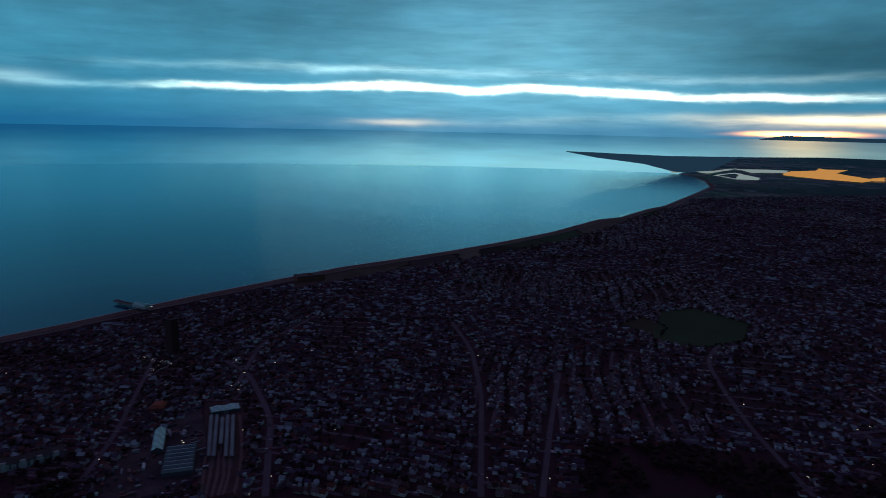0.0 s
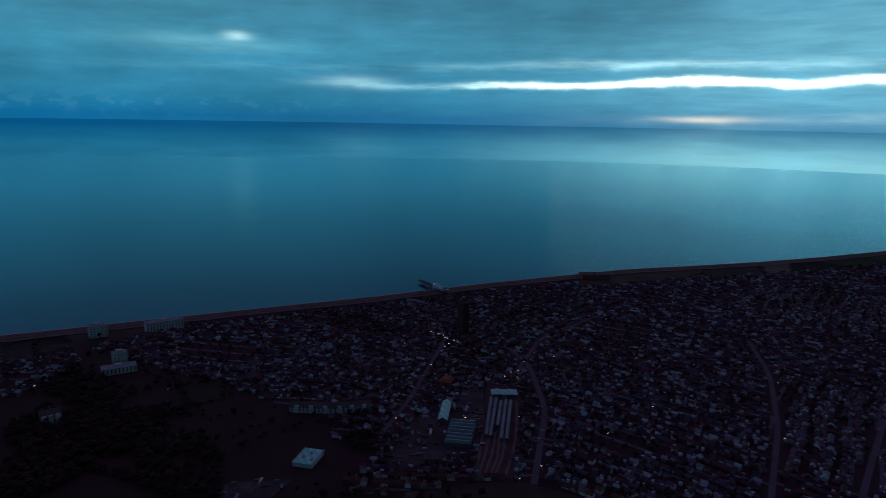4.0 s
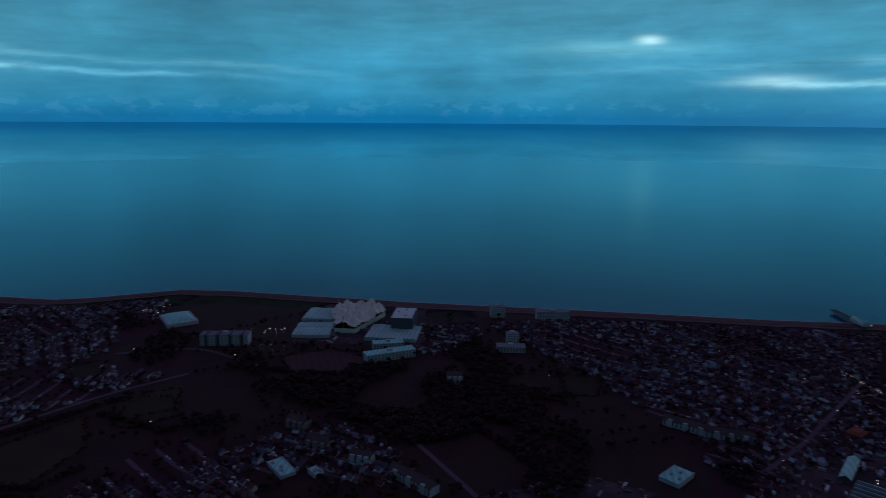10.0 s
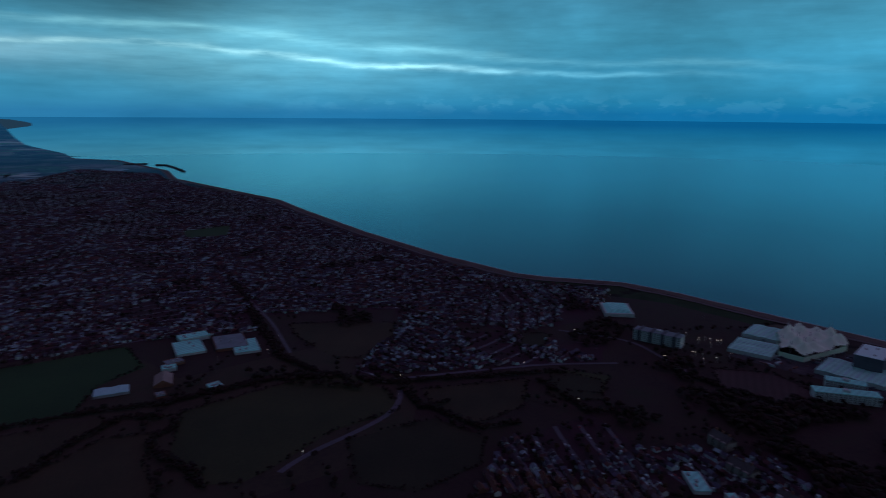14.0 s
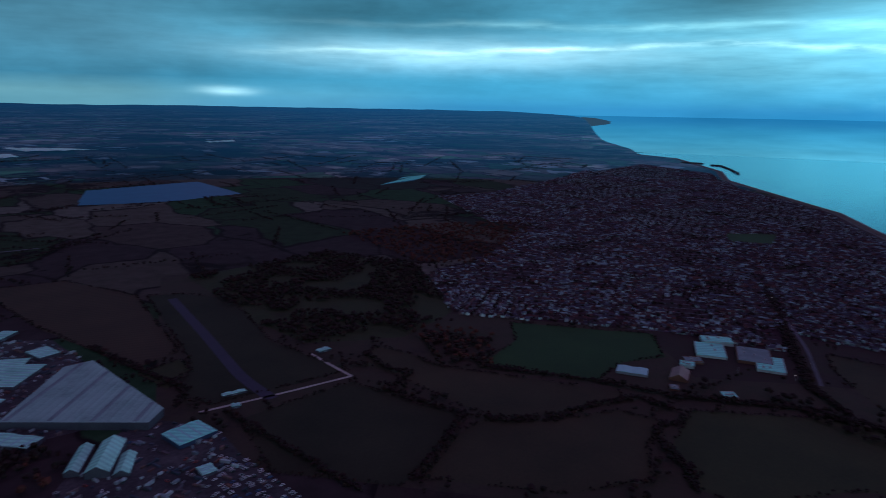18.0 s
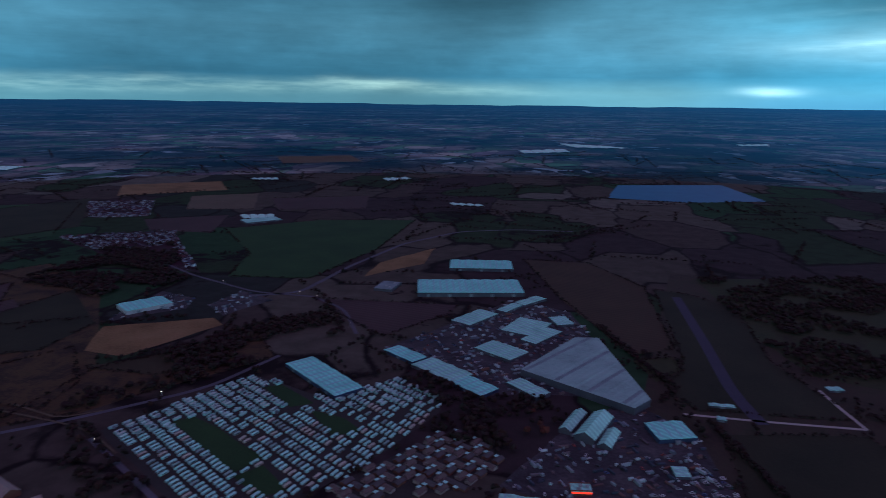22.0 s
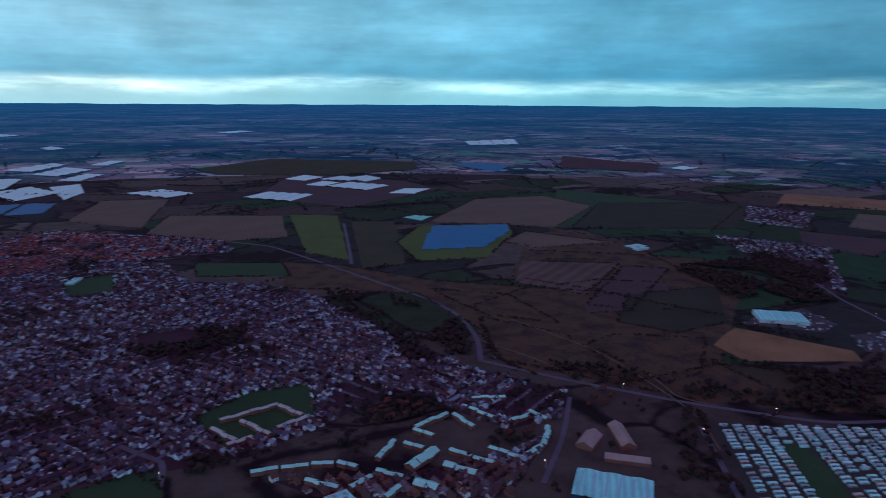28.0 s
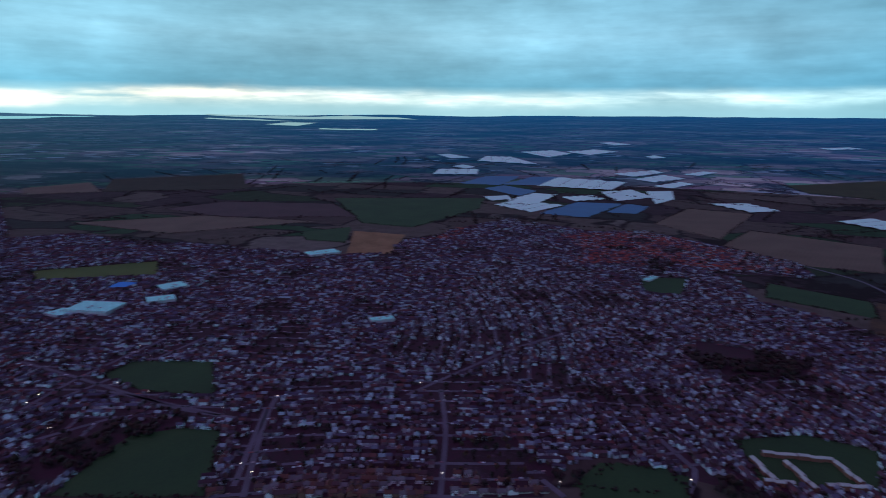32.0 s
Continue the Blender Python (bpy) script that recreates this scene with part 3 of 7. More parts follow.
FIELDS = (
    ('scrub', [(1205, -300), (1143, -380), (964, -492), (783, -704), (621, -774), (489, -623), (350, -772), (299, -695), (435, -524), (608, -404), (730, -437), (905, -434), (1028, -251)]),
    ('scrub', [(1096, -770), (878, -1051), (705, -944), (608, -786), (788, -709), (929, -627)]),
    ('scrub', [(1284, -983), (1049, -1015), (662, -888), (484, -629), (493, -508), (595, -431)]),
    ('plough', [(2677, -2104), (2234, -2336), (2094, -2155), (2400, -1878)]),
    ('sport', [(-603, -659), (-733, -514), (-674, -454), (-614, -472), (-546, -451), (-473, -568), (-558, -599)]),
    ('meadow', [(-392, -685), (-417, -637), (-422, -588), (-546, -418), (-536, -395), (-467, -416), (-408, -438), (-383, -477), (-372, -560), (-354, -645)]),
    ('olive', [(-186, -587), (-316, -603), (-345, -521), (-369, -467), (-275, -410), (-252, -400), (-175, -479)]),
    ('meadow', [(-376, -452), (-431, -413), (-509, -389), (-526, -343), (-476, -329), (-430, -289), (-356, -315), (-275, -399), (-338, -439)]),
    ('grass', [(-571, -345), (-666, -260), (-692, -203), (-652, -150), (-612, -129), (-553, -185), (-492, -210), (-458, -229), (-446, -265), (-490, -314)]),
    ('meadow', [(-855, -342), (-873, -280), (-886, -194), (-838, -182), (-742, -202), (-742, -242), (-808, -314)]),
    ('meadow', [(-663, -114), (-710, 1), (-638, -3), (-588, -50), (-612, -90)]),
    ('olive', [(-541, -165), (-597, -90), (-566, -37), (-515, -37), (-468, -83), (-471, -136)]),
    ('grass', [(-744, 46), (-735, 95), (-682, 84), (-686, 29)]),
    ('brown', [(13, -1247), (-107, -1245), (-191, -1085), (-184, -803), (-127, -774), (-47, -1006)]),
    ('grass', [(-126, -755), (-177, -775), (-178, -737), (-144, -696)]),
    ('olive', [(-204, -1076), (-252, -1057), (-311, -989), (-291, -778), (-327, -634), (-172, -632), (-152, -689), (-187, -750)]),
    ('plough', [(331, -931), (105, -936), (112, -893), (187, -786), (236, -828)]),
    ('sand', [(533, -675), (566, -757), (438, -817), (412, -791), (477, -666)]),
    ('meadow', [(499, -630), (409, -703), (344, -698), (408, -622)]),
    ('sport', [(721, -1428), (541, -1584), (300, -1634), (316, -1291), (375, -1039), (519, -1028), (556, -1201)]),
    ('sand', [(284, -1173), (201, -1317), (200, -1181), (289, -1071)]),
    ('sport', [(1865, -1448), (1305, -1716), (1053, -1276), (1284, -983)]),
    ('plough', [(978, -1505), (799, -1606), (729, -1378), (883, -1381)]),
    ('plough', [(806, -1921), (525, -2037), (474, -1788), (707, -1716)]),
    ('sand', [(1440, -2113), (1162, -2293), (1029, -2071), (1294, -1864)]),
    ('tan', [(1249, -3053), (918, -3195), (813, -3030), (1146, -2872)]),
    ('tan', [(1070, -1912), (892, -2016), (775, -1711), (956, -1672)]),
    ('plough', [(843, -752), (775, -846), (663, -742), (705, -613)]),
    ('olive', [(1007, -761), (965, -855), (843, -752), (849, -634)]),
    ('moss', [(1735, -445), (1662, -558), (1163, -411), (1265, -356)]),
    ('grass', [(1566, -562), (1519, -662), (1091, -498), (1094, -413)]),
    ('moss', [(1276, -561), (1435, -693), (1366, -912), (1262, -856), (1067, -664), (1106, -529)]),
    ('tan', [(1608, -79), (1850, -154), (1726, -422), (1438, -362), (1453, -231)]),
    ('tan', [(1861, 86), (2212, 2), (2166, -185), (1685, -76)]),
    ('tan', [(1468, -733), (1772, -1051), (1746, -1297), (1503, -1303), (1267, -980), (1350, -910)]),
    ('tan', [(1179, -777), (1261, -891), (1068, -996), (1100, -809)]),
    ('plough', [(896, -860), (845, -926), (690, -686), (738, -640)]),
    ('stripe', [(1018, -712), (916, -870), (779, -672), (893, -614)]),
    ('olive', [(750, -737), (722, -908), (586, -768), (584, -668), (656, -627)]),
    ('scrub', [(759, -464), (649, -529), (551, -516), (550, -451), (612, -402)]),
    ('scrub', [(921, -463), (836, -562), (689, -550), (764, -476)]),
    ('scrub', [(618, -590), (552, -685), (477, -589), (472, -530), (606, -531)]),
    ('sport', [(1272, -144), (1201, -291), (1101, -280), (1166, -131)]),
    ('sport', [(1229, 73), (1250, -9), (1119, -1), (1122, 62)]),
    ('plough', [(2089, -413), (2744, -732), (2302, -1057), (2026, -1057), (1776, -635)]),
    ('grass', [(3000, -361), (3193, -744), (2858, -1367), (2654, -1269), (2617, -889), (2806, -424)]),
    ('olive', [(1539, -1360), (1337, -1803), (1067, -1386), (1243, -1013)]),
    ('sport', [(1976, 1160), (2193, 678), (1937, 617), (1546, 675), (1556, 831)]),
    ('plough', [(1545, 1505), (1754, 1444), (1852, 1092), (1646, 892), (1488, 1229)]),
    ('tan', [(1246, 1547), (1487, 1308), (1531, 958), (1230, 1189)]),
    ('sport', [(1375, 908), (1491, 826), (1300, 737), (1293, 839)]),
    ('sand', [(1442, 792), (1445, 649), (1235, 592), (1183, 671)]),
    ('moss', [(834, 1145), (987, 989), (895, 900), (787, 1076)]),
    ('sport', [(515, 615), (562, 613), (597, 525), (521, 457), (499, 531)]),
    ('sport', [(319, 456), (419, 472), (451, 435), (459, 400), (365, 340)]),
    ('sport', [(487, 71), (533, 55), (545, 0), (508, -21)]),
    ('olive', [(2053, 2266), (2452, 1915), (2074, 1596), (1780, 2026)]),
    ('tan', [(1717, 2352), (1948, 2274), (1780, 2026), (1608, 2206)]),
    ('sport', [(620, -58), (657, -119), (647, -181), (573, -165), (547, -75)]),
    ('grass', [(276, 978), (331, 1022), (350, 969), (321, 917)]),
    ('sport', [(371, 1058), (436, 1080), (492, 993), (444, 908), (362, 873), (309, 906)]),
    ('olive', [(-745, 29), (-718, 85), (-667, 81), (-659, 39), (-672, 23)]),
    ('olive', [(-557, 494), (-527, 532), (-488, 488), (-509, 460)]),
    ('plough', [(-777, 221), (-772, 290), (-715, 317), (-690, 306), (-687, 249), (-717, 215)]),
    ('olive', [(-872, -9), (-873, 31), (-821, 21), (-817, -9)]),
    ('sport', [(-1517, -879), (-1625, -802), (-1474, -737), (-1426, -819)]),
    ('scrub', [(811, -483), (858, -617), (556, -416), (620, -402)]),
    ('sport', [(492, 66), (539, 41), (539, -18), (476, -21), (460, -9), (459, 57)]),
)


def sheet(name, pts, z, m, **tags):
    """A flat patch laid on the ground, with a softly uneven border."""
    rim = []
    for (x0, y0), (x1, y1) in zip(pts, pts[1:] + pts[:1]):
        n = max(1, min(10, int(math.hypot(x1 - x0, y1 - y0) / 30)))
        for i in range(n):
            x, y = x0 + (x1 - x0) * i / n, y0 + (y1 - y0) * i / n
            k = 4.0 if n > 1 else 0
            x, y = x + k * noise.noise((x * 0.02, y * 0.02, 1)), y + k * noise.noise((x * 0.02, y * 0.02, 8))
            rim.append((x, y, ground_z(x, y) * 1.003 + z + (2 if math.hypot(x, y) > FAR0 else 0)))
    return mesh_ob(name, rim, [tuple(range(len(rim)))], m, **tags)


sheet("parkland", [(-505, 875), (-574, 791), (-640, 711), (-706, 635), (-772, 561), (-829, 478), (-897, 399), (-972, 315), (-1055, 224), (-1093, 114), (-1100, 0), (-1093, -114), (-1075, -228), (-1046, -339), (-1004, -447), (-952, -549), (-889, -646), (-817, -736), (-736, -817), (-646, -889), (60, -60)], 0.015, mat("park_floor", [(0.02, 0.009, 0.012), (0.042, 0.022, 0.022), (0.03, 0.028, 0.016)], scale=0.02, fine=0.2), label="dark winter parkland floor under trees", category="park", kind="structure")
sheet("meadow", [(-253, -1195), (-491, -1114), (-541, -750), (-742, -552), (-650, -395), (-864, -181), (-629, -112), (-534, -110), (-100, -556)], 0.018, mat("damp_meadow", [(0.03, 0.02, 0.018), (0.056, 0.038, 0.028), (0.034, 0.034, 0.018)], scale=0.02, fine=0.2), label="dark damp meadows along the stream", category="meadow", kind="structure")
sheet("golf_course", [(-288, -1161), (-582, -1214), (-683, -1021), (-562, -745), (-442, -692), (-386, -715), (-326, -744), (-301, -851), (-296, -1006)], 0.06, mat("fairway", [(0.02, 0.028, 0.012), (0.042, 0.05, 0.02), (0.03, 0.022, 0.014)], scale=0.02, fine=0.2), label="dark green golf fairways between clumps of trees", category="golf course", kind="structure")
for i, (kind, pts) in enumerate(FIELDS):
    sheet("field", pts, 0.10 + 0.008 * i, mat("field_" + kind, GROUNDS[kind], scale=0.03 if kind == "scrub" else 0.012, fine=0.3, stripes=(24.0, 30.0, 0.22) if kind in ("stripe",) else (9.0, 75.0, 0.12) if kind in ("tan", "plough", "brown") else None),
          label=WORDS[kind] + " between dark hedges", category="field", kind="structure")

SOLAR = (
    ('solar', [(1188, -577), (1410, -711), (1348, -897), (1282, -862), (1148, -709)]),
    ('solar', [(-238, -2152), (-308, -2501), (-712, -2602), (-739, -2189), (-505, -2111)]),
    ('pond', [(1565, -705), (1582, -752), (1547, -785), (1498, -728)]),
    ('pond', [(-1287, -2186), (-1504, -2368), (-1640, -2378), (-1481, -2245)]),
    ('solar', [(2606, 923), (2858, 888), (2918, 735), (2610, 743)]),
    ('solar', [(2641, 744), (2929, 681), (2955, 555), (2672, 587)]),
    ('solar', [(2461, 766), (2599, 723), (2462, 549), (2293, 579)]),
    ('solar', [(1911, 421), (2200, 357), (2228, 206), (1897, 271)]),
    ('solar', [(2011, 237), (2229, 199), (2191, 120), (2027, 143)]),
    ('solar', [(2705, -1464), (2737, -1570), (2561, -1703), (2438, -1564)]),
)
for kind, pts in SOLAR:
    if kind == "pond":
        sheet("pond", pts, 0.4, mat("pond_water", [(0.02, 0.05, 0.07), (0.03, 0.07, 0.09)], rough=0.08, scale=0.02, spec=0.5), label="small pale pond among fields", category="pond", kind="structure")
POOLS = (
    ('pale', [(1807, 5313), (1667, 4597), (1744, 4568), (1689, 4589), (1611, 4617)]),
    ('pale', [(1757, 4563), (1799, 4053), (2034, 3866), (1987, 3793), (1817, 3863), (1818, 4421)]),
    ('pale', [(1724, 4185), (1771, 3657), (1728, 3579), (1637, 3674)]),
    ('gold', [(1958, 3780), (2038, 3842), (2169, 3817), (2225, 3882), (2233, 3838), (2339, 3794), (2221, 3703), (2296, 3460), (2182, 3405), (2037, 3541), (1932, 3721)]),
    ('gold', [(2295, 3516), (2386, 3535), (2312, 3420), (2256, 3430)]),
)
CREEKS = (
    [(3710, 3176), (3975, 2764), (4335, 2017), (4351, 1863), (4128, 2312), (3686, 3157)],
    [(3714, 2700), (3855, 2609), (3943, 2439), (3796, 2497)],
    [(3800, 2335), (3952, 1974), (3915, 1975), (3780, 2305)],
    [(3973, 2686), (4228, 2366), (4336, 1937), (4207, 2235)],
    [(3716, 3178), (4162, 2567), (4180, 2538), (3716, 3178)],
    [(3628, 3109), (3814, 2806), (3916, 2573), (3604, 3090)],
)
# sunset and sky reflections on the lagoon are painted as flat emission
for tone, pts in POOLS:
    sheet("backdrop", pts, 3.0, glow_mat("lagoon_glow_" + tone, {"pale": (0.36, 0.46, 0.46), "gold": (0.85, 0.4, 0.11)}[tone], 1.0), label="distant tidal lagoon with sunset reflection painted as glow", category="lagoon", kind="structure")
# the creeks do not mirror: the sky's pale shine is painted as emission
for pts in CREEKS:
    sheet("backdrop", pts, 6.0, glow_mat("far_water_shine", (0.13, 0.22, 0.24), 1.0), label="tidal creeks far to the west, pale sky shine painted in", category="creek", kind="structure")
ROADS = (
    (6.6, [(619, -380), (686, -416), (776, -441), (870, -437), (1043, -391), (1191, -354), (1359, -307), (1447, -230)]),
    (7, [(1136, -406), (1267, -448), (1552, -536)]),
    (8.5, [(435, -926), (364, -955), (331, -1140), (272, -1350), (170, -1504), (40, -1556), (-98, -1559)]),
    (5.4, [(335, -939), (269, -888), (223, -788)]),
    (5.4, [(335, -939), (435, -947), (585, -1027), (677, -1095)]),
    (5.4, [(387, -485), (314, -435), (243, -384)]),
    (6.0, [(620, -382), (529, -439), (427, -515), (335, -601), (294, -700)]),
    (4.8, [(378, -294), (432, -357), (495, -414)]),
    (4, [(-157, -622), (-231, -618), (-324, -617)]),
    (4, [(-324, -617), (-319, -659), (-315, -705)]),
    (14, [(-233, -1038), (-227, -828), (-220, -682), (-228, -611)]),
    (4.8, [(-1050, -520), (-856, -367), (-747, -299)]),
    (6, [(-659, -138), (-612, -129), (-557, -159), (-510, -194), (-477, -205)]),
    (5.4, [(-682, -160), (-727, -58), (-760, 23), (-777, 110)]),
    (5.4, [(87, 490), (116, 627), (149, 769)]),
    (5.4, [(36, 488), (48, 695), (43, 846), (17, 974)]),
    (5.4, [(317, 499), (322, 624), (336, 726), (354, 821), (398, 892), (469, 922)]),
    (6.0, [(-140, 482), (-173, 626), (-232, 747), (-272, 784)]),
    (5.4, [(-235, 712), (-247, 850), (-197, 989)]),
    (4.8, [(-300, 503), (-312, 581), (-365, 790)]),
    (5.4, [(376, 311), (496, 377), (545, 397)]),
    (4.8, [(434, 166), (541, 201), (624, 239)]),
    (4.8, [(399, 620), (479, 599), (681, 593)]),
    (4.8, [(445, 684), (486, 582), (485, 422)]),
    (4.8, [(597, 268), (770, 202), (972, 82)]),
    (5.4, [(488, 96), (470, 74)]),
    (5.4, [(499, -16), (549, -25), (597, 8)]),
    (4.8, [(-543, 261), (-484, 266), (-393, 266)]),
    (5.2, [(510, 739), (501, 641), (489, 549), (479, 467), (485, 405)]),
    (5.2, [(419, 617), (494, 633), (574, 637), (656, 640), (771, 658)]),
    (5.2, [(371, 552), (444, 515)]),
    (5.2, [(386, 328), (517, 390)]),
    (5.4, [(-892, 42), (-864, 139), (-753, 194)]),
)


def ribbon(name, pts, width, z, m, **tags):
    P = np.array(pts, float)
    d = np.r_[0, np.cumsum(np.hypot(*np.diff(P, axis=0).T))]
    s = np.linspace(0, d[-1], max(2, int(d[-1] / 12)))
    X, Y = np.interp(s, d, P[:, 0]), np.interp(s, d, P[:, 1])
    k = np.ones(5) / 5
    if len(s) > 12:
        X[2:-2], Y[2:-2] = np.convolve(X, k, "valid"), np.convolve(Y, k, "valid")
    tx, ty = np.gradient(X), np.gradient(Y)
    L = np.maximum(np.hypot(tx, ty), 1e-6)
    v, f = [], []
    for i in range(len(s)):
        for o in (-width / 2, width / 2):
            x, y = X[i] - ty[i] / L[i] * o, Y[i] + tx[i] / L[i] * o
            v.append((x, y, ground_z(x, y) + z))
    for i in range(len(s) - 1):
        f.append((2 * i, 2 * i + 2, 2 * i + 3, 2 * i + 1))
    return mesh_ob(name, v, f, m, **tags)


asphalt = mat("asphalt", [(0.085, 0.08, 0.1), (0.14, 0.13, 0.165)], scale=0.03, fine=0.5)
gravel = mat("pale_track", [(0.4, 0.36, 0.33), (0.55, 0.5, 0.46)], scale=0.05, fine=0.6)
strip = mat("airstrip", [(0.05, 0.042, 0.075), (0.07, 0.058, 0.095)], scale=0.02, fine=0.3)
for width, pts in ROADS:
    m = gravel if width == 4 else strip if width == 14 else asphalt
    word = {4: "pale gravel farm track", 14: "dark mown airstrip", }.get(width, "grey asphalt road")
    ribbon("road", pts, width, 0.3, m, label=word, category="road", kind="structure")

for pts in (
    [(731, -498), (584, -527), (502, -518), (443, -508), (399, -499), (347, -464)],
    [(688, -412), (586, -446), (495, -453)],
    [(505, -533), (441, -514), (409, -535)],
):
    ribbon("path", pts, 2.4, 0.9, mat("pale_earth", [(0.1, 0.075, 0.05), (0.18, 0.14, 0.09)], scale=0.05, fine=0.6), label="narrow pale earth path through scrub", category="path", kind="structure")

# ---- buildings ----
WALL_WHITE = mat("white_render", [(0.4, 0.46, 0.46), (0.6, 0.66, 0.64)], scale=0.1, fine=1.0)
NEAR_STONE = mat("pale_stone", [(0.2, 0.18, 0.16), (0.34, 0.31, 0.28)], scale=0.2, fine=1.5)
WALL_CLAD = mat("grey_cladding", [(0.06, 0.065, 0.085), (0.12, 0.125, 0.15)], rough=0.6, scale=0.05, fine=0.8)
WALL_BLUE = mat("blue_cladding", [(0.03, 0.05, 0.1), (0.05, 0.08, 0.15)], rough=0.6, scale=0.05, fine=0.8)
WALL_BRICK = mat("red_brick", [(0.17, 0.075, 0.05), (0.26, 0.12, 0.085)], scale=0.1, fine=2.0)
ROOF_PALE = mat("pale_roof_sheet", [(0.25, 0.6, 0.5), (0.36, 0.76, 0.64), (0.44, 0.9, 0.78)], rough=0.6, scale=0.04, fine=0.6, stripes=(6.0, 50.0, 0.13))
ROOF_BLUE = mat("blue_grey_roof_sheet", [(0.22, 0.7, 0.6), (0.28, 0.84, 0.72), (0.36, 0.94, 0.84)], rough=0.55, scale=0.04, fine=0.6, stripes=(6.0, 50.0, 0.12))
ROOF_FELT = mat("grey_felt_roof", [(0.16, 0.21, 0.23), (0.28, 0.36, 0.38)], rough=0.9, scale=0.05, fine=0.6)
ROOF_PINK = mat("pinkish_roof_tiles", [(0.26, 0.2, 0.18), (0.38, 0.29, 0.26)], scale=0.05, fine=0.6)
ROOF_RED = mat("red_roof_tiles", [(0.24, 0.07, 0.045), (0.36, 0.11, 0.07)], scale=0.08, fine=1.0)
ROOF_DARK = mat("slate_roof", [(0.07, 0.06, 0.065), (0.13, 0.11, 0.115)], scale=0.08, fine=1.0)
SKYLIGHT = mat("rooflight_panel", [(0.3, 0.55, 0.6), (0.4, 0.66, 0.7)], rough=0.3, scale=0.2)
GLASS = mat("dark_window_glass", [(0.02, 0.03, 0.04), (0.05, 0.06, 0.07)], rough=0.1, scale=0.3, spec=0.6)
CANVAS = mat("cream_tent_canvas", [(0.66, 0.84, 0.64), (0.82, 0.96, 0.76)], rough=0.7, scale=0.05, fine=0.5)
STEEL = mat("grey_steel", [(0.25, 0.26, 0.28), (0.35, 0.36, 0.38)], rough=0.5, scale=0.3)
HVAC = mat("plant_unit_metal", [(0.3, 0.3, 0.3), (0.45, 0.45, 0.45)], rough=0.5, scale=0.4)

KINDS = {  # label, category, wall, roof, form
    "warehouse": ("long warehouse with pale blue-grey metal roof", "warehouse", WALL_CLAD, ROOF_BLUE, "spans"),
    "depot": ("small depot with a flat pale roof", "depot", WALL_CLAD, ROOF_FELT, "flat"),
    "shed": ("industrial unit with pale sheet roof", "industrial unit", WALL_CLAD, ROOF_PALE, "spans"),
    "blueshed": ("retail shed with blue-grey roof and dark walls", "retail shed", WALL_BLUE, ROOF_BLUE, "spans"),
    "ridge": ("pitched hall with pale ribbed roof", "hall", WALL_CLAD, ROOF_PALE, "ridge"),
    "frameshed": ("new warehouse with pale roof on a lit yard", "warehouse", WALL_WHITE, ROOF_BLUE, "spans"),
    "pinkschool": ("school block with pinkish tiled roof", "school", WALL_BRICK, ROOF_PINK, "ridge"),
    "hall": ("leisure hall with pale flat roof by the beach", "leisure hall", WALL_WHITE, ROOF_PALE, "spans"),
    "whitebox": ("tall white theatre block near the beach", "theatre", WALL_CLAD, mat("white_roof", [(0.62, 0.88, 0.84), (0.74, 0.95, 0.9)], rough=0.6, scale=0.05), "flat"),
    "arena": ("low round-cornered hall with pale hipped roof", "hall", WALL_WHITE, ROOF_BLUE, "hip"),
    "flatroof": ("school building with pale flat roofs", "school", WALL_WHITE, ROOF_BLUE, "flat"),
    "darkschool": ("school block with dark grey flat roof", "school", WALL_BRICK, ROOF_FELT, "flat"),
    "redshop": ("shop with pale roof and red lit fascia", "shop", WALL_BRICK, ROOF_PALE, "flat"),
    "sawtooth": ("goods hall with pale saw-tooth roof", "goods hall", WALL_CLAD, ROOF_FELT, "saw"),
    "redroof": ("civic building with red tiled roof", "civic building", WALL_BRICK, ROOF_RED, "hip"),
    "glass": ("long glasshouse with pale panes", "glasshouse", STEEL, SKYLIGHT, "spans"),
    "bluepitch": ("bright blue sports court surface", "sports court", mat("court_edge", [(0.1, 0.2, 0.4), (0.12, 0.24, 0.45)], scale=0.1), mat("blue_court", [(0.05, 0.3, 0.7), (0.06, 0.34, 0.75)], scale=0.1), "flat"),
}


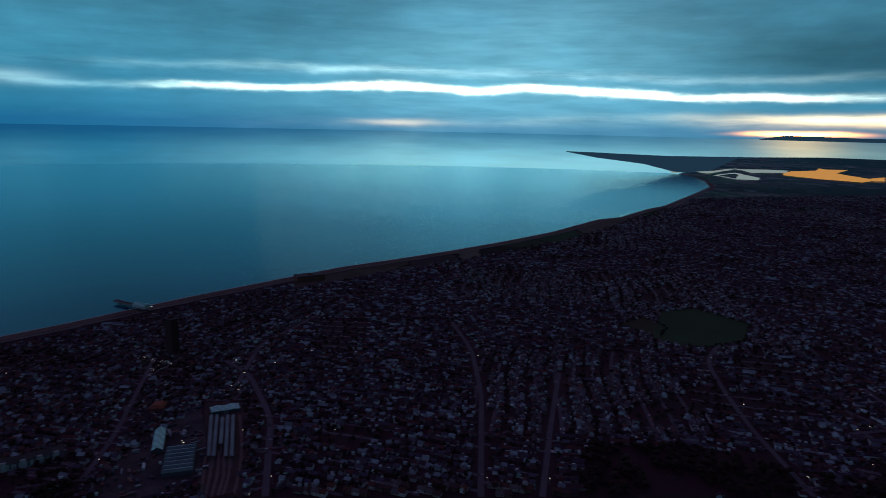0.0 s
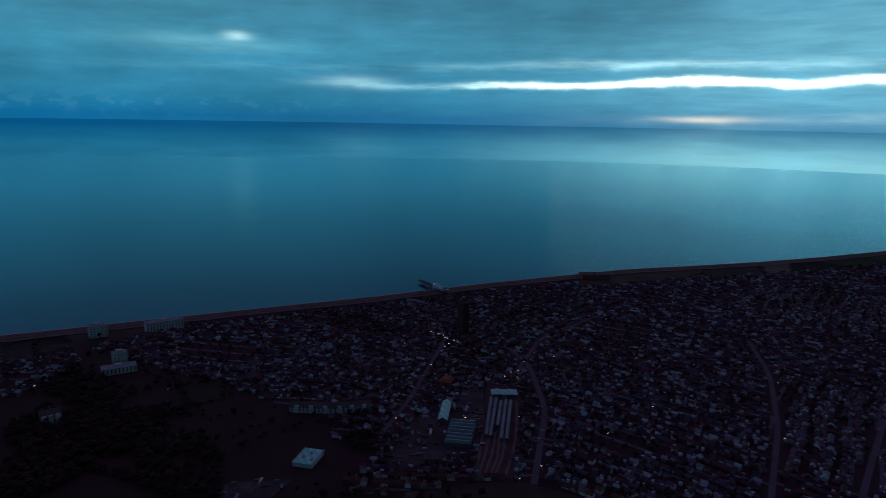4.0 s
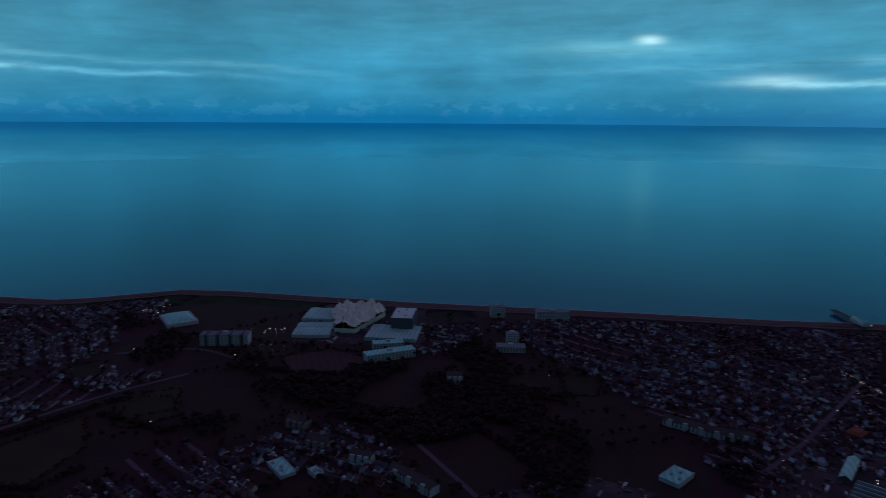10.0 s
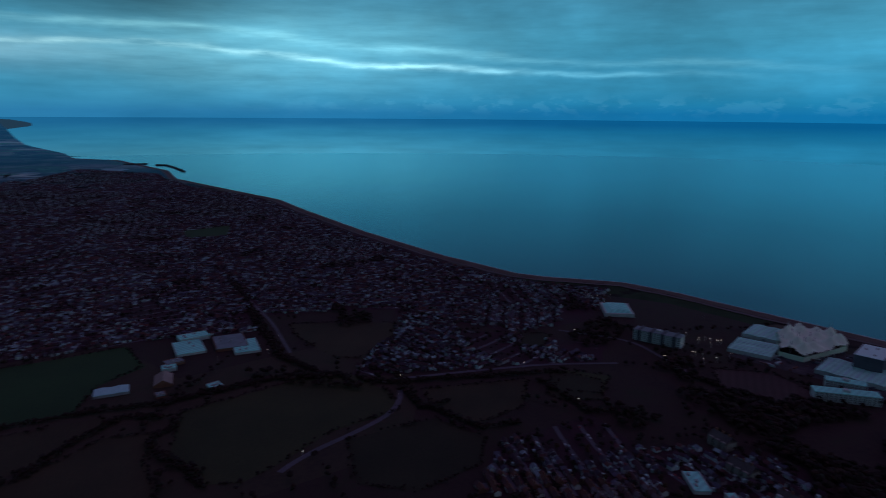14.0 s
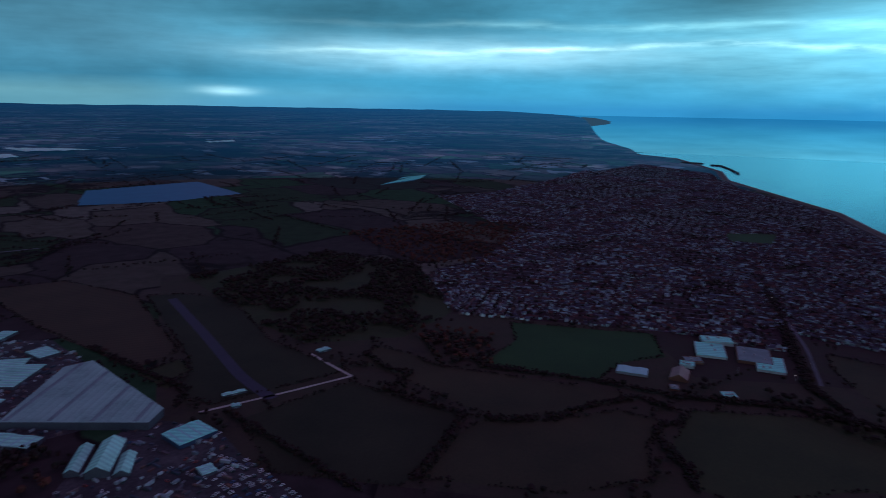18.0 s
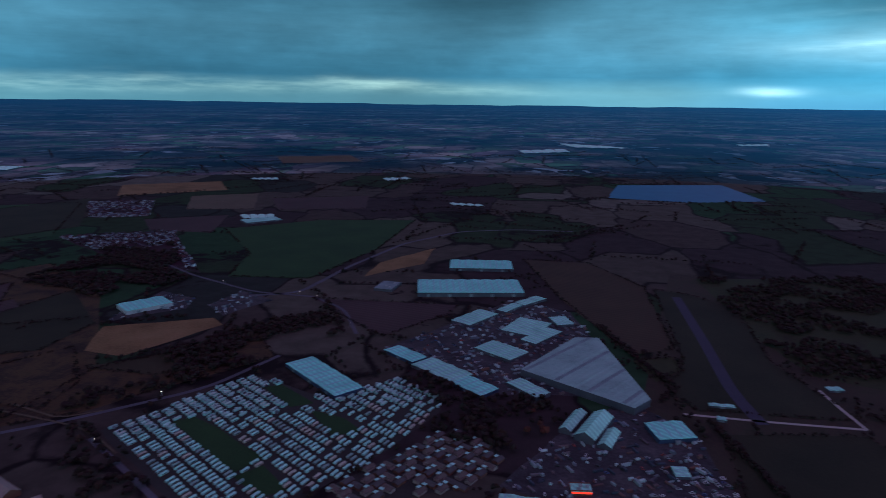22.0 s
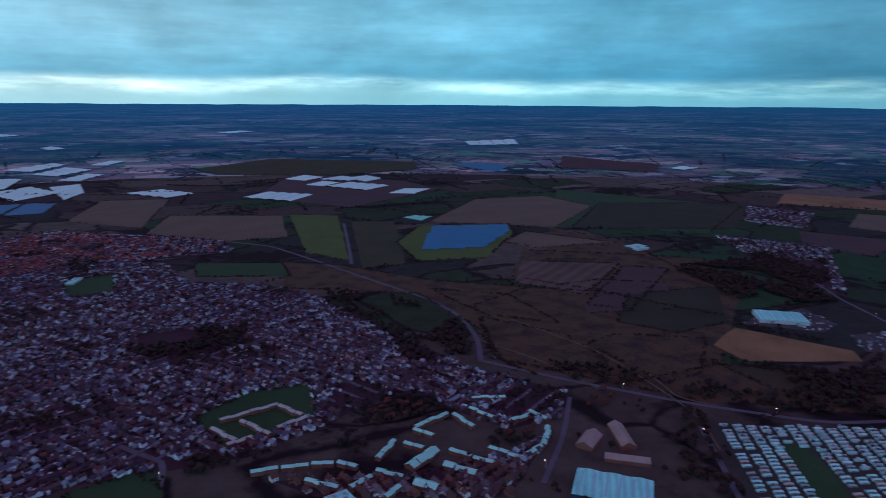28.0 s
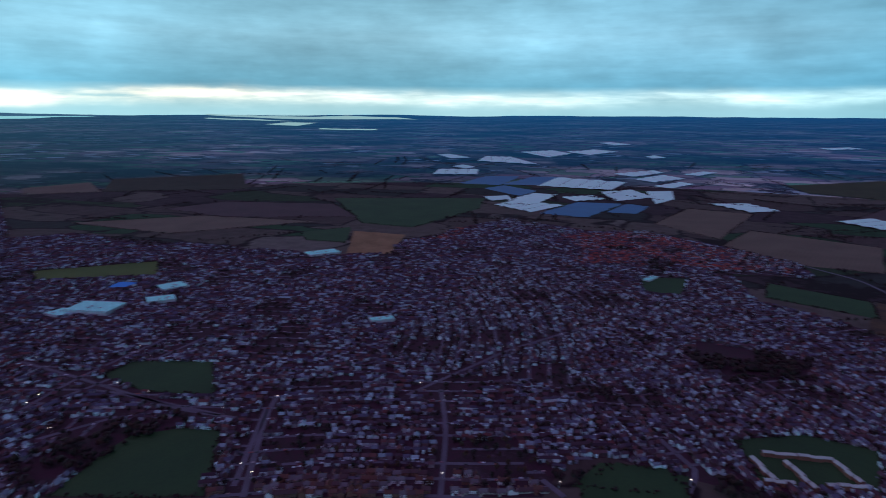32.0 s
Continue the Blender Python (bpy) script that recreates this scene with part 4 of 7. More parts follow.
def building(kind, x, y, L, W, rot, h):
    label, cat, wall, roof, form = KINDS[kind]
    L, W, h = max(L, W), min(L, W), h * (1.0 if kind in ("whitebox", "arena", "bluepitch") else 0.7)
    e = empty(cat.replace(" ", "_"), at(x, y, rot), label, cat)
    a, b = L / 2, W / 2
    rnd = random.Random(x * 7 + y)
    if form == "hip":
        part("wall", boxes((-a, -b, 0, a, b, h * 0.6)), wall, e)
        part("roof", boxes((-a * 0.9, -b * 0.9, h * 0.55, a * 0.9, b * 0.9, h, b * 0.35)), roof, e)
    else:
        part("wall", boxes((-a, -b, 0, a, b, h - 0.5)), wall, e)
        bm = bmesh.new()
        if form == "flat":
            box(bm, -a - 0.2, -b - 0.2, h - 0.6, a + 0.2, b + 0.2, h)
            part("roof", bm, roof, e)
            if kind != "bluepitch":
                for s in (-1, 1):
                    part("parapet", boxes((-a - 0.25, s * (b - 0.1) - 0.35, h - 0.1, a + 0.25, s * (b - 0.1) + 0.35, h + 0.6)), wall, e)
                for _ in range(3):
                    px, py = rnd.uniform(-a * 0.7, a * 0.7), rnd.uniform(-b * 0.6, b * 0.6)
                    part("roof_unit", boxes((px - 1.5, py - 1, h - 0.1, px + 1.5, py + 1, h + 1.5)), HVAC, e)
        elif form == "ridge":
            n = max(1, round(W / 16))
            for i in range(n):
                gable(bm, -a, -b + W * i / n, a, -b + W * (i + 1) / n, h - 0.6, W / n * 0.28, 0.1)
            part("roof", bm, roof, e)
            for s in (-1, 1):
                g = bmesh.new()
                for i in range(n):
                    y0, y1 = -b + W * i / n, -b + W * (i + 1) / n
                    g.faces.new([g.verts.new(p) for p in ((s * a, y0, h - 0.9), (s * a, y1, h - 0.9), (s * a, (y0 + y1) / 2, h - 1.0 + W / n * 0.28))])
                part("gable_end", g, wall, e)
        elif form == "saw":
            n = max(3, round(L / 7))
            prof = [(-a, h - 0.6)]
            for i in range(n):
                prof += [(-a + L * i / n + 0.5, h + 2.2), (-a + L * (i + 1) / n, h - 0.6)]
            v = [[bm.verts.new((q, sy * b, z)) for q, z in prof] for sy in (-1, 1)]
            for k in range(len(prof) - 1):
                bm.faces.new((v[0][k], v[0][k + 1], v[1][k + 1], v[1][k]))
            for k in range(1, len(prof) - 1, 2):
                bm.faces.new((v[0][k + 1], v[0][k], v[0][k - 1]))
                bm.faces.new((v[1][k - 1], v[1][k], v[1][k + 1]))
            part("roof", bm, roof, e)
            for i in range(n):
                x0, x1 = -a + L * i / n, -a + L * (i + 1) / n
                p = [(x0 + 1.2, -b + 1, h + 1.95), (x1 - 1.5, -b + 1, h + 0.35), (x1 - 1.5, b - 1, h + 0.35), (x0 + 1.2, b - 1, h + 1.95)]
                g = bmesh.new()
                g.faces.new([g.verts.new(q) for q in p])
                part("roof_panel", g, SKYLIGHT, e)
        else:  # shallow spans across the length, with rooflights
            n = max(2, round(L / 22))
            prof = [(-a + L * i / (2 * n), h + (0.5 if i % 2 else -0.5)) for i in range(2 * n + 1)]
            v = [[bm.verts.new((q, sy * (b + 0.3), z)) for q, z in prof] for sy in (-1, 1)]
            for k in range(2 * n):
                bm.faces.new((v[0][k], v[0][k + 1], v[1][k + 1], v[1][k]))
            for k in range(1, 2 * n, 2):
                bm.faces.new((v[0][k + 1], v[0][k], v[0][k - 1]))
                bm.faces.new((v[1][k - 1], v[1][k], v[1][k + 1]))
            part("roof", bm, roof, e)
            for i in range(n):
                xm = -a + L * (i + 0.5) / n
                for s in (-1, 1):
                    o = s * L / n * 0.25
                    part("rooflight", boxes((xm + o - 0.8, -b * 0.8, h - 0.1, xm + o + 0.8, b * 0.8, h + 0.12)), SKYLIGHT, e)
            k = max(1, int(L / 30))
            for i in range(k):
                xd = -a + L * (i + 0.5) / k
                part("loading_door", boxes((xd - 2.5, -b - 0.15, 0, xd + 2.5, -b + 0.1, min(5, h * 0.6))), ROOF_FELT, e)
                part("loading_door", boxes((xd - 2.5, b - 0.1, 0, xd + 2.5, b + 0.15, min(5, h * 0.6))), ROOF_FELT, e)
    if kind == "redshop":
        for s in (-1, 1):
            part("fascia", boxes((-a, s * (b + 0.3) - 0.2, h - 2.2, a, s * (b + 0.3) + 0.2, h - 0.8)), glow_mat("red_fascia", (1.0, 0.05, 0.03), 0.9), e, "red lit fascia")
    return e


BUILDINGS = (
    ('warehouse', 91, -1174, 115, 63, 6, 9),
    ('warehouse', 97, -1019, 169, 77, 10, 11),
    ('depot', 231, -1009, 45, 31, 82, 7),
    ('shed', 74, -875, 67, 32, 58, 6),
    ('shed', 1, -847, 63, 47, 67, 6),
    ('shed', -19, -815, 63, 23, 56, 6),
    ('shed', 31, -755, 57, 36, 144, 6),
    ('shed', 27, -928, 45, 16, 59, 6),
    ('shed', -3, -968, 52, 19, 51, 6),
    ('shed', -46, -880, 35, 24, 110, 6),
    ('blueshed', 145, -724, 53, 23, 142, 6),
    ('shed', 95, -684, 68, 32, 142, 6),
    ('blueshed', 54, -647, 46, 27, 141, 6),
    ('shed', -3, -650, 46, 20, 135, 7),
    ('blueshed', 222, -645, 110, 34, 138, 7),
    ('ridge', -47, -583, 45, 12, 67, 7),
    ('ridge', -66, -573, 54, 20, 66, 9),
    ('ridge', -78, -556, 34, 13, 69, 5),
    ('blueshed', -136, -578, 37, 32, 15, 7),
    ('redshop', -47, -471, 16, 11, 6, 6),
    ('shed', -131, -509, 16, 12, 95, 5),
    ('shed', -3, -447, 39, 9, 176, 6),
    ('frameshed', 559, -845, 65, 44, 51, 9),
    ('pinkschool', 404, -401, 42, 14, 155, 7),
    ('pinkschool', 412, -370, 29, 16, 121, 6),
    ('pinkschool', 372, -378, 38, 11, 49, 6),
    ('blueshed', 343, -336, 61, 39, 44, 7),
    ('hall', -912, 331, 57, 55, 56, 8),
    ('hall', -852, 292, 55, 51, 150, 8),
    ('hall', -783, 384, 71, 57, 53, 8),
    ('whitebox', -807, 413, 49, 31, 144, 22),
    ('arena', -997, 134, 58, 43, 3, 9),
    ('flatroof', -512, 142, 29, 14, 7, 5),
    ('flatroof', -490, 165, 13, 8, 11, 6),
    ('flatroof', -331, 428, 26, 18, 102, 6),
    ('ridge', -263, 567, 44, 10, 109, 7),
    ('sawtooth', -230, 533, 49, 25, 107, 7),
    ('redroof', -297, 644, 18, 14, 97, 8),
    ('shed', -225, 640, 29, 14, 25, 6),
    ('flatroof', -739, -432, 48, 35, 37, 5),
    ('flatroof', -756, -363, 48, 31, 32, 5),
    ('flatroof', -672, -420, 16, 15, 123, 5),
    ('pinkschool', -637, -406, 31, 20, 29, 5),
    ('glass', -601, -445, 35, 20, 124, 5),
    ('flatroof', 698, 831, 69, 49, 104, 9),
    ('flatroof', 664, 863, 31, 29, 83, 5),
    ('bluepitch', 822, 909, 36, 32, 13, 1),
    ('flatroof', 845, 820, 43, 37, 153, 5),
    ('flatroof', 775, 778, 42, 30, 138, 6),
    ('flatroof', 816, 405, 34, 16, 131, 6),
    ('flatroof', 1178, 724, 67, 36, 144, 6),
    ('flatroof', 1219, 55, 38, 13, 159, 5),
    ('flatroof', 428, -139, 19, 14, 98, 6),
    ('flatroof', 995, -999, 34, 22, 94, 6),
    ('shed', 1011, -1003, 45, 25, 96, 6),
    ('darkschool', -766, -389, 51, 39, 33, 6),
    ('flatroof', -776, -446, 38, 22, 133, 7),
    ('darkschool', -690, -424, 20, 16, 139, 5),
    ('shed', -199, -644, 25, 6, 178, 4),
    ('shed', -191, -614, 9, 7, 166, 4),
    ('shed', -332, -706, 17, 9, 10, 4),
    ('darkschool', -602, -389, 12, 10, 39, 4),
    ('flatroof', -634, -343, 14, 13, 141, 4),
    ('shed', 680, -1543, 92, 50, 44, 6),
)
for row in BUILDINGS:
    building(*row)


WORKS_ROOF = mat("weathered_works_roof", [(0.2, 0.32, 0.3), (0.3, 0.47, 0.44), (0.36, 0.55, 0.51)], rough=0.7, scale=0.03, fine=0.4)


def great_shed(pts, h):
    """The largest factory: a wedge of parallel bays with a pale roof."""
    e = empty("factory", at(0, 0), "huge wedge-shaped factory with a pale ribbed roof", "factory")
    bm = bmesh.new()
    lo = [bm.verts.new((x, y, 0)) for x, y in pts]
    hi = [bm.verts.new((x, y, h)) for x, y in pts]
    n = len(pts)
    for i in range(n):
        bm.faces.new((lo[i], lo[(i + 1) % n], hi[(i + 1) % n], hi[i]))
    part("wall", bm, WALL_CLAD, e)
    bm = bmesh.new()
    bm.faces.new([bm.verts.new((x, y, h)) for x, y in pts])
    part("roof", bm, WORKS_ROOF, e)
    # bays across the long side
    (x0, y0), (x1, y1) = pts[0], pts[-1]
    d = Vector((x1 - x0, y1 - y0)).normalized()
    nrm = Vector((-d.y, d.x))
    if nrm.dot(Vector((pts[2][0] - x0, pts[2][1] - y0))) < 0:
        nrm = -nrm
    length = math.hypot(x1 - x0, y1 - y0)
    k = 0
    s = 5.0
    while s < length + 60:
        xs, ys = [], np.linspace(0, 200, 201)
        px, py = x0 + d.x * s + nrm.x * ys, y0 + d.y * s + nrm.y * ys
        ok = inside(pts, px, py)
        if ok.any():
            r = ys[ok]
            a, b = r.min() + 1, r.max() - 1
            if b - a > 6:
                g = bmesh.new()
                w = 2.4
                q = [(o, z) for o, z in ((-w, h + 0.02), (0, h + (0.35 if k % 4 else 0.6)), (w, h + 0.02))]
                v = [[g.verts.new((x0 + d.x * (s + o) + nrm.x * t, y0 + d.y * (s + o) + nrm.y * t, z)) for o, z in q] for t in (a, b)]
                for i in range(2):
                    g.faces.new((v[0][i], v[0][i + 1], v[1][i + 1], v[1][i]))
                part("roof_ridge", g, WORKS_ROOF if k % 5 else ROOF_FELT, e)
        s += 8.0
        k += 1


FACTORY = [(6, -689), (-60, -803), (-90, -807), (-127, -634), (-108, -611)]
great_shed(FACTORY, 8)


def windows_on(e, L, W, h, cols, rows, skip=0.0, w=1.4, tall=1.5, z0=1.2):
    """Rows of panes on both long sides."""
    me = None
    for s in (-1, 1):
        for i in range(cols):
            for j in range(rows):
                x = -L / 2 + L * (i + 0.5) / cols
                z = z0 + (h - z0) * j / rows
                if me is None:
                    me = part("window", boxes((-w / 2, -0.12, 0, w / 2, 0.12, tall)), GLASS, e)
                    me.location = (x, s * W / 2, z)
                else:
                    o = new("window", me.data)
                    o.parent = e
                    o.location = (x, s * W / 2, z)


SLABS = {"hotelslab": ("long pale hotel slab with rows of windows", "hotel", WALL_WHITE, ROOF_FELT, 5), "hotelwhite": ("white curved-roof seaside hotel", "hotel", WALL_WHITE, ROOF_BLUE, 4),
         "seafront": ("white seafront apartment block with many windows", "apartment block", WALL_WHITE, ROOF_FELT, 6), "tower": ("tall dark residential tower block", "tower block", mat("dark_brick", [(0.05, 0.026, 0.026), (0.085, 0.045, 0.04)], scale=0.1, fine=2.0), ROOF_DARK, 15),
         "shoreblock": ("dark flat-roofed block on the shore", "apartment block", WALL_BRICK, ROOF_DARK, 4), "slab": ("pale apartment block near the seafront", "apartment block", WALL_WHITE, ROOF_FELT, 4),
         "gothic": ("old pale stone building with steep roofs", "college", NEAR_STONE, ROOF_DARK, 3), "villa": ("large white villa among dark trees", "villa", WALL_WHITE, ROOF_DARK, 3),
         "terrace": ("terrace of pale rendered town houses", "terrace", WALL_WHITE, ROOF_DARK, 3)}
for kind, x, y, L, W, rot, h in (
    ('hotelslab', -863, 173, 63, 18, 62, 20),
    ('hotelwhite', -706, 340, 64, 16, 83, 14),
    ('hotelwhite', -737, 353, 40, 14, 71, 14),
    ('seafront', -727, 623, 49, 16, 60, 20),
    ('tower', -349, 808, 10, 16, 53, 48),
    ('shoreblock', -258, 1232, 55, 24, 30, 14),
    ('slab', -785, 563, 22, 16, 60, 22),
    ('slab', -652, 490, 37, 16, 56, 10),
    ('slab', -674, 509, 16, 12, 61, 20),
    ('gothic', -583, 181, 21, 14, 34, 10),
    ('villa', -599, 371, 18, 14, 63, 12),
    ('gothic', -535, 185, 23, 14, 37, 9),
    ('villa', -490, 208, 20, 11, 41, 10),
    ('terrace', -436, 231, 49, 11, 17, 10),
    ('terrace', -388, 510, 44, 10, 23, 9),
    ('terrace', -353, 530, 38, 10, 39, 9),
):
    label, cat, wall, roof, floors = SLABS[kind]
    h *= 1.0 if kind == "tower" else 0.72
    e = empty(cat.replace(" ", "_"), at(x, y, rot), label, cat)
    a, b = L / 2, W / 2
    part("wall", boxes((-a, -b, 0, a, b, h)), wall, e)
    if kind in ("gothic", "villa", "terrace"):
        bm = bmesh.new()
        gable(bm, -a, -b, a, b, h, W * 0.42)
        part("roof", bm, roof, e)
        for i in range(3):
            bm = bmesh.new()
            xx = -a + L * (i + 0.5) / 3
            box(bm, xx - 2, -b - 1.2, 0, xx + 2, -b + 1, h + 1.5)
            part("bay", bm, wall, e)
            part("chimney", boxes((xx - 0.6, -0.8, h + W * 0.25, xx + 0.6, 0.8, h + W * 0.42 + 2)), WALL_BRICK, e)
    else:
        part("roof", boxes((-a - 0.3, -b - 0.3, h - 0.1, a + 0.3, b + 0.3, h + 0.5)), roof, e)
        part("lift_house", boxes((-3, -3, h + 0.4, 3, 3, h + 3)), wall, e)
        if kind == "hotelslab":
            for i in range(4):
                xx = -a + L * (i + 0.5) / 4
                part("stair_tower", boxes((xx - 2, -b - 1.5, 0, xx + 2, b + 1.5, h + 1.5)), WALL_CLAD, e)
    windows_on(e, L, W, h, max(3, min(14, int(L / 4))), min(floors, 8))

# pale-roofed terraces of the estate and the quadrangle of low flats
WHITE_TILE = mat("pale_roof_tile", [(0.28, 0.66, 0.54), (0.4, 0.84, 0.7)], scale=0.1, fine=0.8)
GREY_TILE = mat("pale_grey_roof", [(0.34, 0.368, 0.34), (0.46, 0.506, 0.46)], scale=0.1, fine=0.8)
for rows, roof, label in (((
    (527, -334, 35, 4.6, 67),
    (505, -308, 37, 4.6, 21),
    (510, -259, 42, 4.6, 104),
    (496, -286, 32, 4.6, 8),
    (475, -335, 35, 4.6, 95),
    (472, -357, 22, 4.6, 10),
    (436, -340, 36, 4.6, 137),
    (420, -315, 21, 4.6, 104),
    (434, -287, 18, 4.6, 28),
    (418, -295, 15, 4.6, 31),
    (445, -255, 21, 4.6, 29),
    (425, -267, 20, 4.6, 33),
    (475, -224, 19, 4.6, 32),
    (480, -200, 33, 4.6, 131),
    (495, -97, 22, 4.6, 79),
    (489, -121, 22, 4.6, 72),
    (483, -143, 18, 4.6, 62),
    (472, -161, 18, 4.6, 36),
    (443, -187, 24, 4.6, 41),
    (443, -162, 22, 4.6, 107),
    (454, -133, 29, 4.6, 43),
    (419, -179, 19, 4.6, 115),
    (492, -242, 21, 4.6, 27),
    (452, -222, 36, 10, 116),
    (415, -207, 20, 10, 35),
    (423, -242, 29, 8, 35),
), WHITE_TILE, "terrace of estate houses with pale roofs"), ((
    (602, -93, 29, 4.4, 102),
    (607, -122, 29, 4.4, 100),
    (591, -144, 34, 4.4, 26),
    (566, -141, 35, 4.4, 106),
    (571, -77, 37, 4.4, 25),
    (552, -88, 24, 4.4, 104),
    (571, -106, 42, 4.4, 24),
), GREY_TILE, "low range of flats with light grey roof")):
    for x, y, L, W, rot in rows:
        e = empty("terrace", at(x, y, rot), label, "terrace", group="estate terraces")
        a, b = L / 2, W / 2
        n = max(1, round(L / 9))
        for i in range(n):
            x0, x1 = -a + L * i / n, -a + L * (i + 1) / n
            dz = 0.5 * ((i * 7) % 3 - 1)
            oy = 0.8 * ((i * 5) % 3 - 1)
            part("wall", boxes((x0, -b + oy, 0, x1 - 0.02, b + oy, 4.4 + dz)), WALL_BRICK, e)
            bm = bmesh.new()
            gable(bm, x0 + 0.3, -b + oy, x1 - 0.3, b + oy, 4.4 + dz, W * 0.24, 0.35)
            part("roof", bm, roof, e)

# ---- the leisure park's big tent ----
def big_tent(pts):
    e = empty("tent_pavilion", at(0, 0), "cream white tensile tent pavilion with many peaks", "pavilion")
    xs, ys = [p[0] for p in pts], [p[1] for p in pts]
    cx, cy = sum(xs) / len(xs), sum(ys) / len(ys)
    step = 3.0
    X, Y = np.meshgrid(np.arange(min(xs) - 6, max(xs) + 6, step), np.arange(min(ys) - 6, max(ys) + 6, step))
    peaks = []
    rnd = random.Random(5)
    for _ in range(400):
        x, y = rnd.uniform(min(xs), max(xs)), rnd.uniform(min(ys), max(ys))
        if inside(pts, np.array([x]), np.array([y]))[0] and all(math.hypot(x - a, y - b) > 17 for a, b, _ in peaks):
            peaks.append((x, y, rnd.uniform(17, 26)))
    Z = np.full(X.shape, 6.0)
    for x, y, h in peaks:
        d = np.hypot(X - x, Y - y)
        Z = np.maximum(Z, 7 + (h - 7) * np.exp(-d / 9.0))
    keep = inside(pts, X.ravel(), Y.ravel()).reshape(X.shape)
    idx, v, f = {}, [], []
    for i in range(X.shape[0] - 1):
        for j in range(X.shape[1] - 1):
            if keep[i, j]:
                q = []
                for a, b in ((i, j), (i, j + 1), (i + 1, j + 1), (i + 1, j)):
                    if (a, b) not in idx:
                        idx[a, b] = len(v)
                        v.append((X[a, b], Y[a, b], Z[a, b]))
                    q.append(idx[a, b])
                f.append(q)
    mesh_ob("canopy", v, f, CANVAS, e, smooth=True)
    for x, y, h in peaks:
        part("mast", boxes((x - 0.3, y - 0.3, 0, x + 0.3, y + 0.3, h + 3)), STEEL, e)
    n = len(pts)
    for i in range(n):
        (x0, y0), (x1, y1) = pts[i], pts[(i + 1) % n]
        v = [(x0, y0, 0), (x1, y1, 0), (x1, y1, 7), (x0, y0, 7)]
        mesh_ob("side_wall", v, [(0, 1, 2, 3)], CANVAS, e)


big_tent([(-834, 316), (-911, 338), (-935, 373), (-909, 407), (-869, 412), (-843, 377), (-816, 339)])

# ---- station, pier ----
for x, y, L, W, rot in (
    (-219, 579, 87, 3.2, 108),
    (-214, 579, 87, 3.2, 107),
    (-211, 588, 58, 3.2, 107),
    (-203, 579, 87, 3.2, 107),
    (-198, 580, 87, 3.2, 107),
):
    e = empty("platform_canopy", at(x, y, rot), "long pale station platform canopy", "canopy", group="station canopies")
    bm = bmesh.new()
    gable(bm, -L / 2, -W / 2, L / 2, W / 2, 4.5, 1.0, 0.1, 0.2)
    part("roof", bm, ROOF_FELT, e)
    part("platform", boxes((-L / 2 - 15, -W / 2 + 1, 0, L / 2 + 15, W / 2 - 1, 0.9)), asphalt, e)
    for i in range(6):
        xx = -L / 2 + L * (i + 0.5) / 6
        part("column", boxes((xx - 0.2, -0.2, 0.8, xx + 0.2, 0.2, 5.2)), STEEL, e)
rust = mat("rusty_ballast", [(0.13, 0.1, 0.095), (0.2, 0.15, 0.14)], scale=0.05, fine=0.6)
for pts in ([(-211, 544), (-202, 514), (-191, 479)], [(-205, 544), (-196, 514), (-188, 479)], [(-202, 554), (-190, 515), (-183, 479)], [(-195, 545), (-183, 510), (-178, 479)], [(-190, 545), (-181, 520), (-174, 480)], [(-207, 631), (-181, 555), (-170, 511), (-166, 480)]):
    ribbon("railway_track", pts, 2.6, 0.45, rust, label="brown ballasted railway track", category="railway", kind="structure")


def build_pier(a, b):
    dx, dy = b[0] - a[0], b[1] - a[1]
    L = math.hypot(dx, dy)
    e = empty("pier", at(a[0], a[1], math.degrees(math.atan2(dy, dx)), 0), "seaside pier with white domed pavilion over the water", "pier")
    part("deck", boxes((-8, -4.5, 4.2, L, 4.5, 5)), mat("pier_planks", [(0.09, 0.075, 0.07), (0.15, 0.12, 0.11)], scale=0.2, fine=1.0), e)
    for i in range(12):
        x = -5 + (L + 3) * i / 12
        for s in (-3.5, 0, 3.5):
            part("support_post", boxes((x - 0.25, s - 0.25, -4, x + 0.25, s + 0.25, 4.3)), STEEL, e)
    part("pavilion", boxes((-4, -6, 4.9, 26, 6, 9)), WALL_WHITE, e, "white rendered pavilion hall")
    bm = bmesh.new()
    gable(bm, -4, -6, 26, 6, 9, 3.0)
    part("pavilion_roof", bm, ROOF_PALE, e)
    bm = bmesh.new()
    bmesh.ops.create_uvsphere(bm, u_segments=14, v_segments=8, radius=3.2, matrix=Matrix.Translation((-2, 0, 10)))
    part("dome", bm, ROOF_PALE, e)
    part("railing", boxes((26, -4.4, 5, L, -4.2, 6.1), (26, 4.2, 5, L, 4.4, 6.1), (L - 0.2, -4.4, 5, L, 4.4, 6.1)), STEEL, e)
    for i in range(10):
        part("pier_lamp", boxes((-6 + i * 5, -6.4, 6.5, -5.2 + i * 5, -6.1, 7.6)), glow_mat("pier_lights", (1.0, 0.9, 0.8), 1.6), e, "small lit lamp")


build_pier(*((-469, 996), (-538, 1037)))

